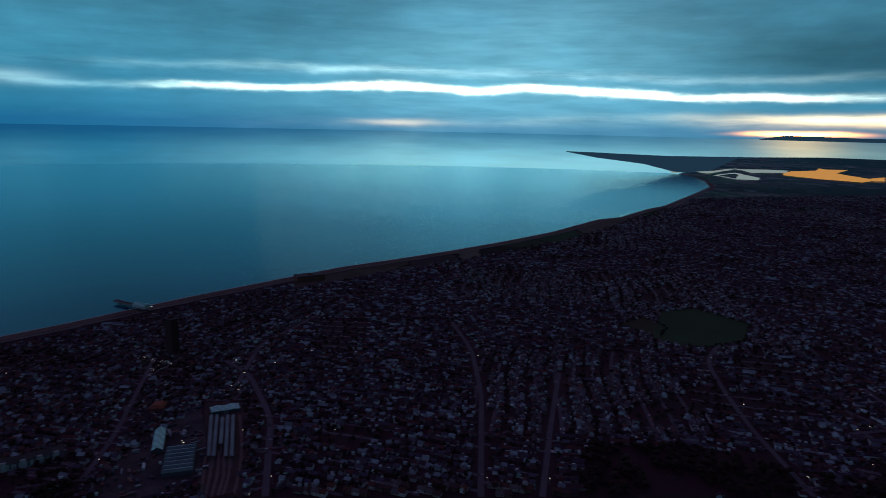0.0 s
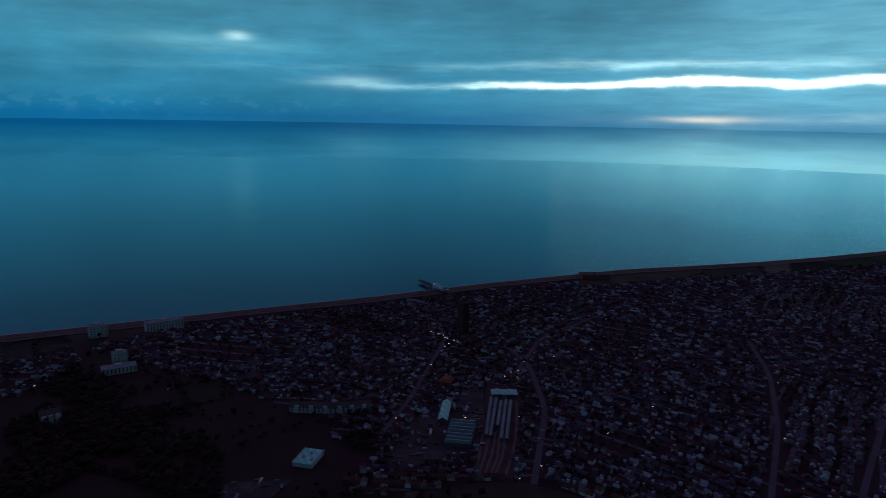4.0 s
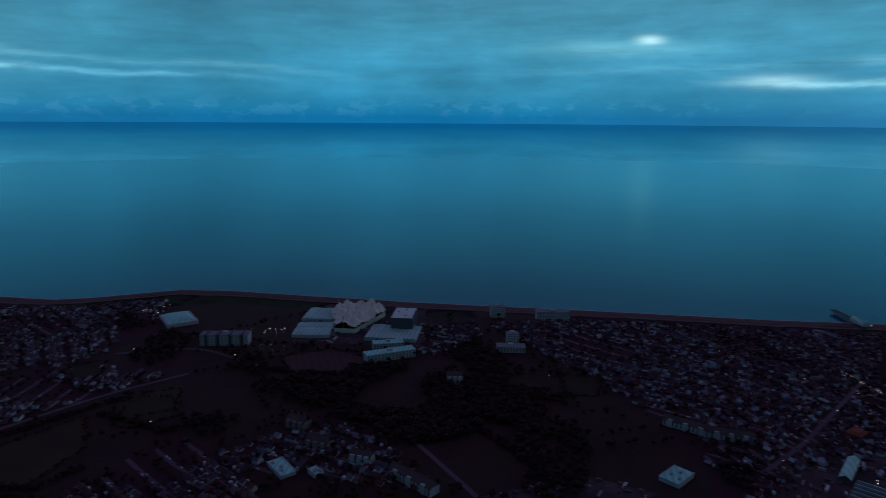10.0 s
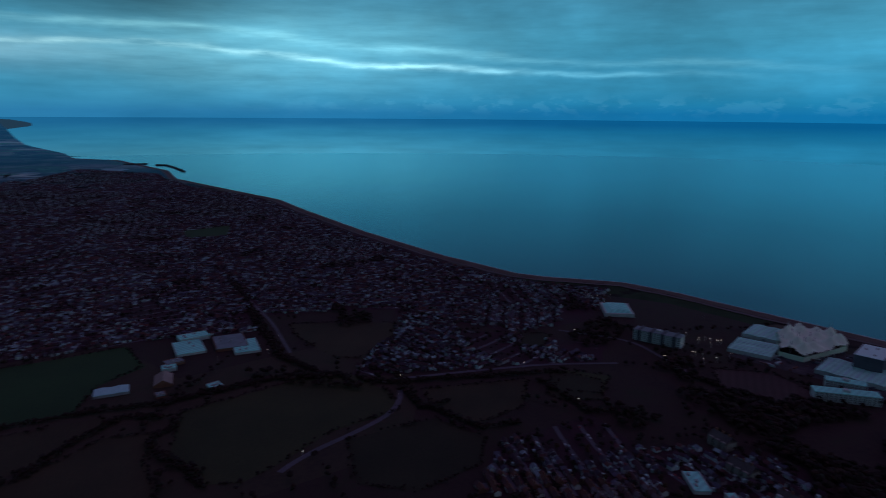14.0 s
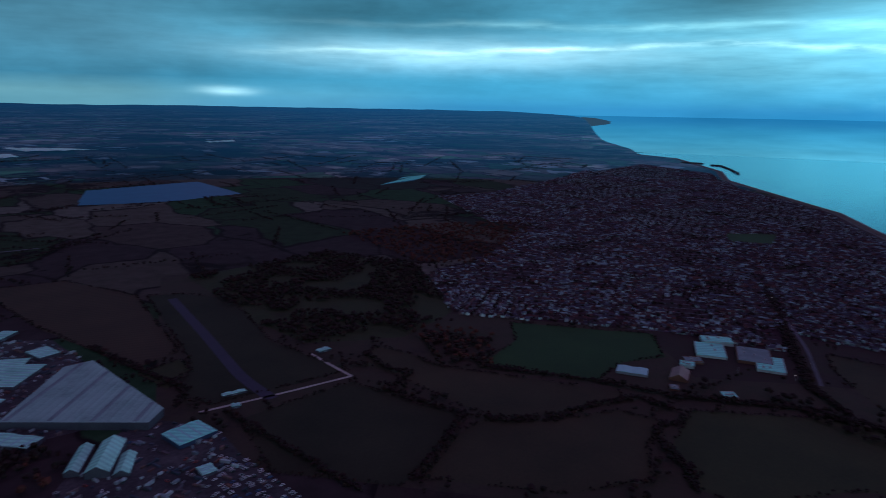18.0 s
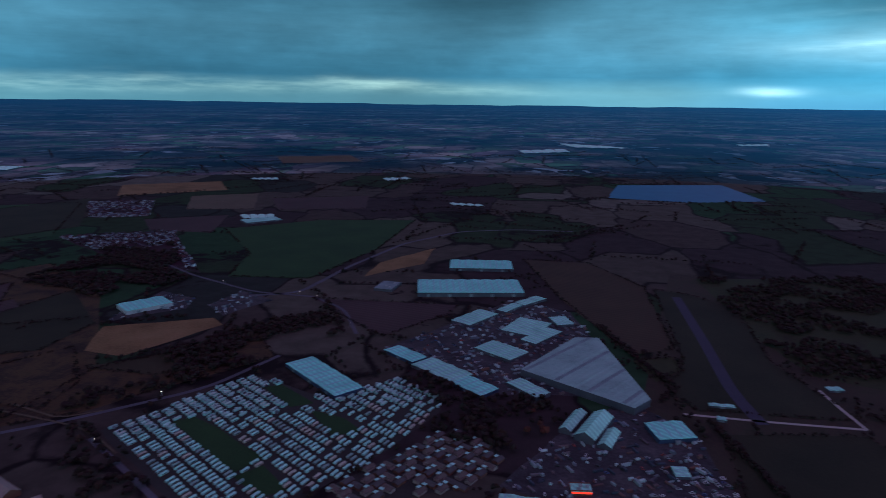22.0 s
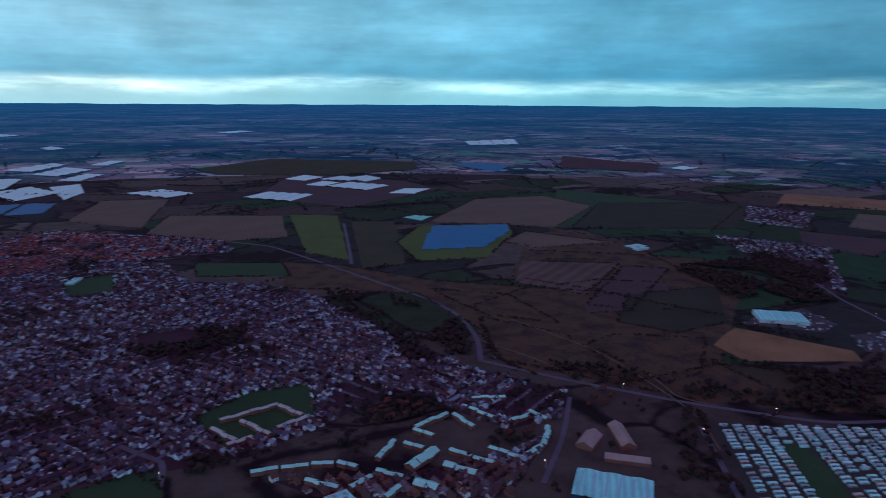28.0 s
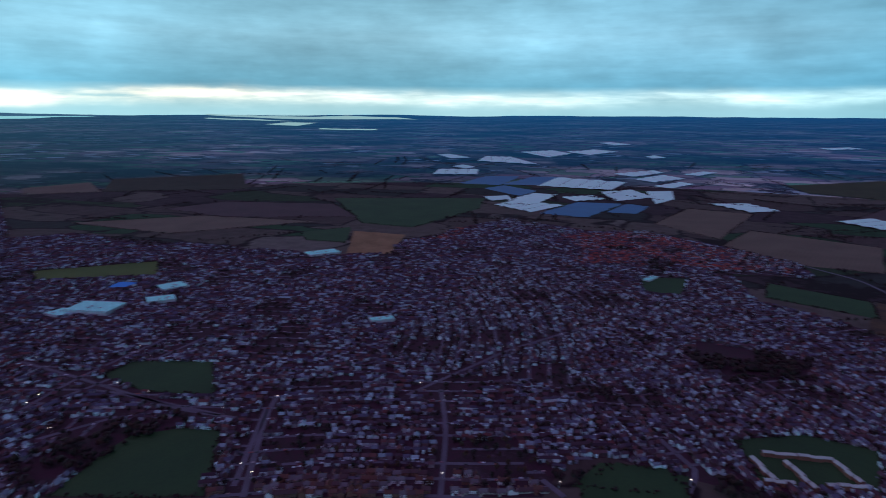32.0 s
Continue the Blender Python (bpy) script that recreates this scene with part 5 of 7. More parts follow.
# ---- the town: houses, trees, caravans ----
URBAN = (
    (-12, [(-586, 824), (-490, 932), (-412, 1014), (-198, 1220), (332, 1736), (1180, 2975), (2072, 3042), (379, 501), (-350, 474)]),
    (14, [(-753, 526), (-716, 677), (-491, 956), (-288, 1214), (-108, 524), (-264, 395), (-343, 480), (-473, 515)]),
    (30, [(-549, 91), (-578, 144), (-556, 244), (-415, 237)]),
    (101, [(-2366, -1450), (-2061, -875), (-1297, -190), (-1148, 14), (-1125, 136), (-943, 89), (-868, -21), (-951, -210), (-926, -303), (-890, -385), (-958, -487), (-860, -551)]),
    (60, [(-873, -186), (-868, -21), (-841, 103), (-777, 89), (-736, -58), (-697, -157), (-683, -204)]),
    (15, [(-562, -20), (-631, 67), (-547, 116), (-465, 114), (-471, -39)]),
    (128, [(-1287, -1796), (-1491, -1775), (-2335, -2105), (-3054, -2312), (-2926, -1810), (-2441, -1370), (-2117, -889), (-1499, -373), (-1305, -171), (-1121, -141), (-911, -367), (-894, -402), (-1032, -511), (-822, -368), (-749, -516), (-620, -665), (-565, -727), (-578, -926), (-864, -1012), (-1133, -1215), (-1124, -1339)]),
    (70, [(-720, -189), (-869, -176), (-950, -209), (-1090, -136), (-816, -92)]),
    (119, [(1576, 195), (1482, -64), (1138, -113), (1040, -250), (879, -310), (749, -327), (605, -363), (506, -424), (462, -375), (466, -318), (593, -258), (548, -157), (526, -90), (554, 92)]),
    (114, [(1016, 1489), (1133, 1396), (1165, 817), (1163, 676), (1614, 541), (1782, 479), (1626, 149), (1359, 11), (1177, 103), (1101, -81), (1006, -266), (661, -188), (620, -58), (522, 83), (464, 90), (306, 489)]),
    (15, [(482, -100), (444, -193), (432, -296), (447, -357), (375, -259), (443, -125)]),
    (50, [(1031, -1269), (823, -1381), (666, -1159), (576, -1042), (795, -1111)]),
    (10, [(1301, -1745), (1124, -1791), (992, -1549), (1120, -1498)]),
    (75, [(1598, 332), (1727, 104), (1466, -221), (1345, -228), (1308, 11), (1275, 224)]),
    (35, [(-804, 433), (-774, 516), (-709, 482), (-663, 414), (-704, 376)]),
)
WOODS = (
    [(-704, 161), (-700, 306), (-640, 379), (-582, 384), (-524, 433), (-456, 383), (-461, 254), (-537, 257), (-603, 234), (-647, 187)],
    [(-703, -335), (-685, -266), (-668, -182), (-647, -182), (-654, -266), (-666, -324)],
    [(-611, 274), (-602, 339), (-474, 317), (-419, 276), (-489, 278)],
    [(139, -653), (121, -679), (30, -628), (-29, -640), (-33, -614), (7, -581), (54, -584), (82, -599)],
    [(57, -565), (-7, -589), (-13, -525), (23, -514)],
    [(441, -473), (408, -506), (296, -425), (302, -401), (348, -397)],
    [(385, -780), (299, -918), (238, -796), (300, -689), (377, -614), (456, -567), (477, -640)],
    [(820, -417), (724, -419), (641, -379), (683, -340)],
    [(-288, -1161), (-582, -1214), (-683, -1021), (-562, -745), (-442, -692), (-386, -715), (-326, -744), (-301, -851), (-296, -1006)],
    [(430, -689), (316, -875), (246, -819), (257, -755), (354, -606), (477, -499), (456, -601)],
    [(115, 491), (145, 585), (326, 574), (307, 499)],
    [(-663, 260), (-664, 400), (-567, 385), (-513, 455), (-405, 403), (-343, 331), (-410, 244), (-506, 254), (-600, 227)],
    [(-681, 377), (-708, 481), (-629, 444), (-550, 488), (-505, 440), (-575, 375)],
    [(906, -22), (876, -132), (825, -137), (803, -73), (850, -19)],
    [(561, -207), (570, -274), (541, -273), (531, -202)],
    [(451, -279), (477, -346), (437, -330), (436, -287)],
    [(545, -33), (533, -97), (504, -197), (490, -181), (519, -94), (518, -39)],
    [(-469, -688), (-537, -620), (-469, -552), (-427, -594)],
    [(818, -909), (862, -1206), (688, -1151), (593, -951), (679, -881)],
    [(586, -446), (504, -536), (446, -519), (500, -443)],
    [(856, -963), (760, -1267), (566, -989), (656, -871)],
    [(108, -551), (61, -591), (-4, -567), (-10, -529), (52, -527)],
    [(852, -2), (874, -160), (796, -149), (785, -35)],
    [(335, 529), (423, 498), (477, 458), (462, 445), (349, 468), (321, 471)],
    [(-309, 401), (-323, 475), (-303, 499), (-279, 454), (-287, 403)],
    [(-1092, 58), (-912, 141), (-777, 111), (-817, 35)],
    [(-864, 139), (-781, 216), (-720, 185), (-775, 139)],
    [(-954, -311), (-951, -218), (-838, -186), (-852, -265)],
    [(-659, 82), (-628, 162), (-579, 128), (-617, 89)],
    [(982, -301), (927, -387), (751, -430), (640, -383), (652, -298), (748, -318), (874, -302)],
    [(553, -205), (565, -289), (534, -285), (518, -209)],
    [(500, 91), (528, 70), (534, 40), (514, 49), (483, 74)],
    [(-699, 185), (-716, 285), (-665, 350), (-594, 387), (-567, 467), (-453, 382), (-458, 255), (-532, 233), (-601, 202)],
)
CARAVANS = [(386, -501), (301, -642), (250, -620), (202, -595), (144, -657), (90, -633), (83, -589), (118, -505), (162, -436), (201, -405), (242, -391)]
CHALETS = [(151, -447), (62, -561), (13, -512), (44, -460), (133, -421)]
LAWNS = [[(331, -525), (316, -538), (221, -480), (235, -453)], [(277, -613), (258, -623), (211, -585), (231, -573)], [(212, -571), (172, -559), (148, -537), (172, -523)], [(232, -447), (215, -467), (182, -437), (200, -423)]]
CARPARK = [(-109, -475), (-162, -522), (-183, -415), (-119, -443)]
YARDS = [[(176, -744), (25, -974), (-61, -931), (-129, -644), (-19, -646), (46, -627)], [(-28, -559), (-104, -644), (-162, -579), (-165, -448), (-32, -451), (17, -468)], [(577, -774), (581, -925), (510, -899), (496, -849)], [(473, -870), (455, -949), (389, -909), (430, -827)], [(-273, 461), (-287, 538), (-256, 653), (-199, 515), (-253, 446)], [(-828, 251), (-872, 486), (-745, 414), (-721, 391)], [(-393, 266), (-368, 368), (-323, 397), (-320, 359)]]
STATION = [(-254, 661), (-213, 663), (-177, 555), (-158, 480), (-195, 479), (-219, 553)]
BLOCKED = [p for _, p in FIELDS] + list(WOODS) + [CARAVANS, CHALETS, CARPARK] + [p for _, p in SOLAR] + list(YARDS) + [STATION]


def free(x, y, margin=6.0):
    ok = np.ones(len(x), bool)
    for p in BLOCKED:
        ok &= ~inside(p, x, y)
    for w, p in ROADS:
        ok &= ~near_line(p, x, y, w / 2 + margin)
    for row in BUILDINGS:
        _, bx, by, L, W, rot, h = row
        c, s = math.cos(radians(rot)), math.sin(radians(rot))
        u, v = (x - bx) * c + (y - by) * s, -(x - bx) * s + (y - by) * c
        ok &= ~((abs(u) < L / 2 + margin) & (abs(v) < W / 2 + margin))
    P = np.array(COAST, float)
    ok &= ~near_line([tuple(p) for p in P], x, y, 42.0)
    ok &= ~inside(SEA_LOOP, x, y)
    return ok


TOWN = mat("town_ground", [(0.03, 0.007, 0.016), (0.05, 0.014, 0.03), (0.032, 0.016, 0.021), (0.085, 0.04, 0.07)], scale=0.03, fine=0.25)
house_rng = np.random.default_rng(11)


BACKS = []


def lay_houses():
    """House plots in rows along streets whose direction changes from quarter to quarter."""
    X, Y, A = [], [], []
    SV, SF = [], []
    for q, (base, poly) in enumerate(URBAN):
        near = [(x * k, y * k) for x, y in poly for k in [min(1.0, 2780 / math.hypot(x, y))]]
        sheet("town_ground", near, 0.03 + 0.004 * q, TOWN, label="dark gardens and paving between houses", category="ground", kind="structure")
        xs, ys = [p[0] for p in poly], [p[1] for p in poly]
        cell = 250.0
        for cx in np.arange(min(xs), max(xs) + cell, cell):
            for cy in np.arange(min(ys), max(ys) + cell, cell):
                ang = radians(base + 14 * noise.noise((cx * 0.004, cy * 0.004, 2)) + (90 if noise.noise((cx * 0.01, cy * 0.01, 6)) > 0.15 else 0))
                # pairs of rows face a street; gardens with trees lie back to back between them
                depth = 24.0 + 5.0 * noise.noise((cx * 0.02, cy * 0.02, 4))
                streets = np.arange(-cell * 0.75, cell * 0.75, depth)
                rows = np.concatenate([streets - 5.6, streets + 5.6])
                pitch = 6.2 if noise.noise((cx * 0.03, cy * 0.03, 8)) > 0 else 7.4
                u = np.arange(-cell * 0.75, cell * 0.75, pitch)
                U, V = np.meshgrid(u, rows)
                U = U + house_rng.normal(0, 0.5, U.shape) + house_rng.uniform(0, pitch, (len(rows), 1))
                V = V + house_rng.normal(0, 0.45, V.shape) + 7 * np.sin(U / 60.0 + cx)
                spin = math.atan(7 / 60.0) * np.cos(U / 60.0 + cx)
                x = cx + U * math.cos(ang) - V * math.sin(ang)
                y = cy + U * math.sin(ang) + V * math.cos(ang)
                x, y, spin = x.ravel(), y.ravel(), spin.ravel()
                lush = np.array([noise.noise((a * 0.011, b * 0.011, 9)) for a, b in zip(x, y)])
                k = (lush < 0.3) & (np.abs(x - cx) < cell / 2) & (np.abs(y - cy) < cell / 2) & (house_rng.random(len(x)) < 0.9)
                k &= inside(poly, x, y)
                X.append(x[k]), Y.append(y[k]), A.append(ang + spin[k])
                # garden trees and sheds along the backs
                U, V = np.meshgrid(np.arange(-cell * 0.75, cell * 0.75, 8.0), streets + depth / 2)
                U, V = U + house_rng.uniform(-4, 4, U.shape), V + house_rng.normal(0, 2.2, V.shape) + 7 * np.sin(U / 60.0 + cx)
                x, y = (cx + U * math.cos(ang) - V * math.sin(ang)).ravel(), (cy + U * math.sin(ang) + V * math.cos(ang)).ravel()
                k = (np.abs(x - cx) < cell / 2) & (np.abs(y - cy) < cell / 2) & (house_rng.random(len(x)) < 0.5) & inside(poly, x, y)
                BACKS.append(np.stack([x[k], y[k]], 1))
                for r in streets:
                    u2 = np.arange(-cell * 0.7, cell * 0.71, 15.0)
                    v2 = r + 7 * np.sin(u2 / 60.0 + cx)
                    sx, sy = cx + u2 * math.cos(ang) - v2 * math.sin(ang), cy + u2 * math.sin(ang) + v2 * math.cos(ang)
                    ok = (np.abs(sx - cx) < cell * 0.52) & (np.abs(sy - cy) < cell * 0.52) & inside(poly, sx, sy)
                    for i in range(len(u2) - 1):
                        if ok[i] and ok[i + 1]:
                            SV.append((sx[i], sy[i], sx[i + 1], sy[i + 1], -math.sin(ang) * 2.2, math.cos(ang) * 2.2))
    Q = np.array(SV)
    Q = Q[free((Q[:, 0] + Q[:, 2]) / 2, (Q[:, 1] + Q[:, 3]) / 2, 0.0)]
    z = np.array([ground_z(a, b) + 0.16 for a, b in zip(Q[:, 0], Q[:, 1])])
    SV = np.stack([np.stack([Q[:, a] + k * Q[:, 4], Q[:, a + 1] + k * Q[:, 5], z], 1) for a, k in ((0, -1), (2, -1), (2, 1), (0, 1))], 1).reshape(-1, 3).tolist()
    SF = np.arange(len(SV)).reshape(-1, 4).tolist()
    # cars along the kerbs
    g = np.random.default_rng(8)
    m = Q[np.repeat(np.arange(len(Q)), 3)]
    t, s = g.random(len(m)), g.choice([-0.62, 0.62], len(m))
    cx0, cy0 = m[:, 0] + (m[:, 2] - m[:, 0]) * t + m[:, 4] * s, m[:, 1] + (m[:, 3] - m[:, 1]) * t + m[:, 5] * s
    k = (g.random(len(m)) < 0.55) & (np.hypot(cx0, cy0) < 2600)
    cx0, cy0, m = cx0[k], cy0[k], m[k]
    ca = np.arctan2(m[:, 3] - m[:, 1], m[:, 2] - m[:, 0])
    CV = []
    for z0, L0, W0 in ((0.2, 1.5, 0.65), (0.7, 1.5, 0.65), (1.05, 0.8, 0.5)):
        for a, b in ((-1, -1), (1, -1), (1, 1), (-1, 1)):
            CV.append(np.stack([cx0 + a * L0 * np.cos(ca) - b * W0 * np.sin(ca), cy0 + a * L0 * np.sin(ca) + b * W0 * np.cos(ca), np.full(len(ca), z0)], 1))
    CV = np.stack(CV, 1).reshape(-1, 3)
    CF = [(np.arange(len(ca))[:, None] * 12 + np.array(q)) for q in ((0, 1, 5, 4), (1, 2, 6, 5), (2, 3, 7, 6), (3, 0, 4, 7), (4, 5, 9, 8), (5, 6, 10, 9), (6, 7, 11, 10), (7, 4, 8, 11), (8, 9, 10, 11))]
    mesh_ob("parked_cars", CV.tolist(), np.concatenate(CF).tolist(), mat("street_car_paint", [(0.02, 0.02, 0.03), (0.05, 0.05, 0.06), (0.16, 0.17, 0.2), (0.3, 0.05, 0.05), (0.45, 0.5, 0.55), (0.75, 0.8, 0.82)], rough=0.4, random=0.9, island=True), label="small cars parked along residential kerbs", category="cars", kind="stuff")
    mesh_ob("streets", SV, SF, asphalt, label="grey asphalt residential streets", category="road", kind="structure")
    X, Y, A = np.concatenate(X), np.concatenate(Y), np.concatenate(A)
    k = free(X, Y)
    X, Y, A = X[k], Y[k], A[k]
    # one house for each place
    key = {}
    keep = np.ones(len(X), bool)
    for i in range(len(X)):
        g = (int(X[i] // 4.6), int(Y[i] // 4.6))
        if any((g[0] + a, g[1] + b) in key and math.hypot(X[i] - X[key[g[0] + a, g[1] + b]], Y[i] - Y[key[g[0] + a, g[1] + b]]) < 4.6 for a in (-1, 0, 1) for b in (-1, 0, 1)):
            keep[i] = False
        else:
            key[g] = i
    return X[keep], Y[keep], A[keep]


HX, HY, HA = lay_houses()
HR = np.hypot(HX, HY)
order = np.argsort(HR)
HX, HY, HA, HR = HX[order], HY[order], HA[order], HR[order]

HOUSE_WALL = mat("house_walls", [(0.08, 0.045, 0.05), (0.1, 0.055, 0.06), (0.15, 0.085, 0.085), (0.28, 0.22, 0.25), (0.56, 0.68, 0.7), (0.78, 0.92, 0.92)], scale=0.3, fine=1.5, random=0.9, island=True)
HOUSE_ROOF = mat("house_roofs", [(0.036, 0.018, 0.034), (0.064, 0.028, 0.04), (0.046, 0.03, 0.052), (0.13, 0.045, 0.045), (0.06, 0.048, 0.08), (0.1, 0.088, 0.14), (0.34, 0.48, 0.52)], scale=0.3, fine=1.2, random=0.9, island=True)
HOUSE_SHED = mat("lean_to_roofs", [(0.05, 0.042, 0.06), (0.1, 0.095, 0.12), (0.2, 0.212, 0.25), (0.42, 0.594, 0.6), (0.6, 0.848, 0.82)], scale=0.3, fine=1.5, random=0.9, island=True)
NEAR_WALLS = [mat("near_wall_" + n, c, scale=0.3, fine=1.5) for n, c in (("brick", [(0.15, 0.07, 0.05), (0.22, 0.11, 0.08)]), ("cream", [(0.28, 0.24, 0.21), (0.42, 0.37, 0.33)]), ("white", [(0.6, 0.6, 0.6), (0.72, 0.72, 0.7)]))]
NEAR_ROOFS = [mat("near_roof_" + n, c, scale=0.3, fine=1.5, random=0.35) for n, c in (("brown", [(0.06, 0.032, 0.04), (0.1, 0.05, 0.056)]), ("red", [(0.09, 0.036, 0.032), (0.15, 0.06, 0.05)]), ("grey", [(0.1, 0.085, 0.1), (0.18, 0.155, 0.17)]))]


def house_arrays(X, Y, A, L, W, H, RI):
    """Joined gabled houses: walls and roofs as separate shells."""
    n = len(X)
    c, s = np.cos(A), np.sin(A)
    def pt(u, v, z):
        return np.stack([X + u * c - v * s, Y + u * s + v * c, z], 1)
    a, b = L / 2, W / 2
    o = 0.4
    zero = np.zeros(n)
    P = [pt(-a, -b, zero), pt(a, -b, zero), pt(a, b, zero), pt(-a, b, zero), pt(-a, -b, H), pt(a, -b, H), pt(a, b, H), pt(-a, b, H), pt(-a, zero, H + RI), pt(a, zero, H + RI)]
    R = [pt(-a - o, -b - o, H - 0.15), pt(a + o, -b - o, H - 0.15), pt(a + o, zero, H + RI + 0.15), pt(-a - o, zero, H + RI + 0.15), pt(a + o, b + o, H - 0.15), pt(-a - o, b + o, H - 0.15)]
    # a lean-to or garage beside the house
    g = np.random.default_rng(n)
    side, w, d, top = g.choice([-1.0, 1.0], n), g.uniform(1.8, 3.4, n), g.uniform(1.6, 3.0, n), g.uniform(2.2, 2.9, n)
    u0 = g.uniform(-0.9, 0.2, n) * a
    E = [pt(u0, side * (b + 0.1), zero), pt(u0 + w, side * (b + 0.1), zero), pt(u0 + w, side * (b + d), zero), pt(u0, side * (b + d), zero)]
    E += [pt(u0, side * (b + 0.1), top + 0.3), pt(u0 + w, side * (b + 0.1), top + 0.3), pt(u0 + w, side * (b + d), top), pt(u0, side * (b + d), top)]
    V = np.stack(P + R + E, 1).reshape(-1, 3)
    base = np.arange(n)[:, None] * 24
    faces, slots = [], []
    for q, m in (((0, 1, 5, 4), 0), ((2, 3, 7, 6), 0), ((1, 2, 6, 9, 5), 0), ((3, 0, 4, 8, 7), 0), ((10, 11, 12, 13), 1), ((13, 12, 14, 15), 1), ((16, 17, 21, 20), 2), ((17, 18, 22, 21), 2), ((18, 19, 23, 22), 2), ((19, 16, 20, 23), 2), ((20, 21, 22, 23), 2)):
        faces.append((base + np.array(q)).tolist())
        slots.append([m] * n)
    F = [f for grp in zip(*faces) for f in grp]
    S = [k for grp in zip(*slots) for k in grp]
    return V, F, S


NEAR = 300
rng = np.random.default_rng(4)
n = len(HX)
HL, HW = rng.uniform(4.6, 6.4, n), rng.uniform(4.2, 5.4, n)
HL = np.where(rng.random(n) < 0.07, HL * rng.uniform(1.8, 3.4, n), HL)
HL[:NEAR] = 7.0
HH, HRI = rng.choice([2.1, 3.2, 3.5, 3.8], n), rng.uniform(1.3, 2.0, n)
HA = HA + np.where(rng.random(n) < 0.14, math.pi / 2, 0) + rng.normal(0, 0.04, n)
HZ = np.array([ground_z(x, y) for x, y in zip(HX, HY)])
V, F, S = house_arrays(HX[NEAR:], HY[NEAR:], HA[NEAR:], HL[NEAR:], HW[NEAR:], HH[NEAR:], HRI[NEAR:])
V[:, 2] += np.repeat(HZ[NEAR:], 24)
red_house = np.zeros(n - NEAR, bool)
for p in ([(1581, 298), (1714, 104), (1452, -219), (1354, -189), (1333, 45), (1292, 210), (1451, 217)], [(1644, 636), (1705, 545), (1426, 515), (1382, 585)]):
    red_house |= inside(p, HX[NEAR:], HY[NEAR:]) & (rng.random(n - NEAR) < 0.42)
S = np.array(S).reshape(-1, 11)
S[np.ix_(red_house, (4, 5))] = 3
S = S.ravel().tolist()
mesh_ob("houses", V.tolist(), F, [HOUSE_WALL, HOUSE_ROOF, HOUSE_SHED, mat("new_red_tiles", [(0.2, 0.04, 0.035), (0.28, 0.065, 0.05), (0.24, 0.08, 0.07)], scale=0.3, fine=1.2, random=0.8, island=True)], slots=S, label="rows of brick and rendered houses with tiled roofs", category="houses", kind="stuff")


def house_proto(wall, roof, L, W, h, rise, wing):
    e = empty("house", at(HX[0], HY[0], 0), "gabled suburban house with tiled roof and chimney", "house", group="town houses")
    g = bmesh.new()
    ends = [[g.verts.new((sx * L / 2, y, z)) for y, z in ((-W / 2, 0), (W / 2, 0), (W / 2, h), (0, h + rise - 0.2), (-W / 2, h))] for sx in (-1, 1)]
    for k in range(5):
        g.faces.new((ends[0][k], ends[0][(k + 1) % 5], ends[1][(k + 1) % 5], ends[1][k]))
    g.faces.new(ends[0][::-1]), g.faces.new(ends[1])
    walls = part("wall", g, wall, e)
    for sy in (-1, 1):
        part("window", boxes(*[(x - 0.5, sy * W / 2 - 0.04, z, x + 0.5, sy * W / 2 + 0.04, z + 0.9) for x in (-L * 0.28, L * 0.22) for z in ((0.8,) if h < 3 else (0.7, h - 1.2))]), GLASS, walls, "dark window panes")
    bm = bmesh.new()
    gable(bm, -L / 2, -W / 2, L / 2, W / 2, h, rise)
    if wing:
        box(bm, L * 0.1, W / 2 - 0.2, 2.4, L * 0.45, W / 2 + 3.4, 2.8)
    part("roof", bm, roof, e)
    part("chimney", boxes((L * 0.3, -0.5, h + rise * 0.5, L * 0.3 + 0.9, 0.4, h + rise + 1.3)), WALL_BRICK, e)
    if wing:
        part("extension", boxes((L * 0.12, W / 2 - 0.1, 0, L * 0.43, W / 2 + 3.2, 2.5)), wall, e)
    return e


PROTOS = [house_proto(NEAR_WALLS[i % 3], NEAR_ROOFS[(i * 2 + i // 3) % 3], (6.4, 7, 5.8, 7.2, 6.6, 6)[i], (5.2, 5, 5.4, 5, 5.4, 5)[i], (3.6, 2.3, 3.8, 3.6, 2.3, 3.6)[i], (1.9, 2.0, 1.8, 2.0, 2.2, 1.8)[i], i % 2) for i in range(6)]
for i in range(NEAR):
    m = at(HX[i], HY[i], math.degrees(HA[i]))
    if i < 6:
        PROTOS[i].matrix_basis = m
    else:
        copy_thing(PROTOS[(i * 5 + i // 7) % 6], m)

# ---- trees ----
bm = bmesh.new()
bmesh.ops.create_icosphere(bm, subdivisions=1, radius=1.0)
ICO_V = np.array([v.co[:] for v in bm.verts])
ICO_F = np.array([[v.index for v in f.verts] for f in bm.faces])
bm.free()
TREE = mat("winter_trees", [(0.014, 0.006, 0.008), (0.032, 0.012, 0.014), (0.016, 0.013, 0.008), (0.065, 0.022, 0.018)], scale=0.05, fine=0.8, random=0.6, island=True)


def clumps(X, Y, R, Z, squash, rng):
    """Many ragged clumps of twigs and leaves."""
    n, k = len(X), len(ICO_V)
    J = 1 + rng.uniform(-0.35, 0.35, (n, k, 1))
    V = ICO_V[None] * J * R[:, None, None] * np.array([1, 1, squash])
    V[..., 0] += X[:, None]
    V[..., 1] += Y[:, None]
    V[..., 2] += Z[:, None]
    F = (np.arange(n)[:, None, None] * k + ICO_F[None]).reshape(-1, 3)
    return V.reshape(-1, 3), F


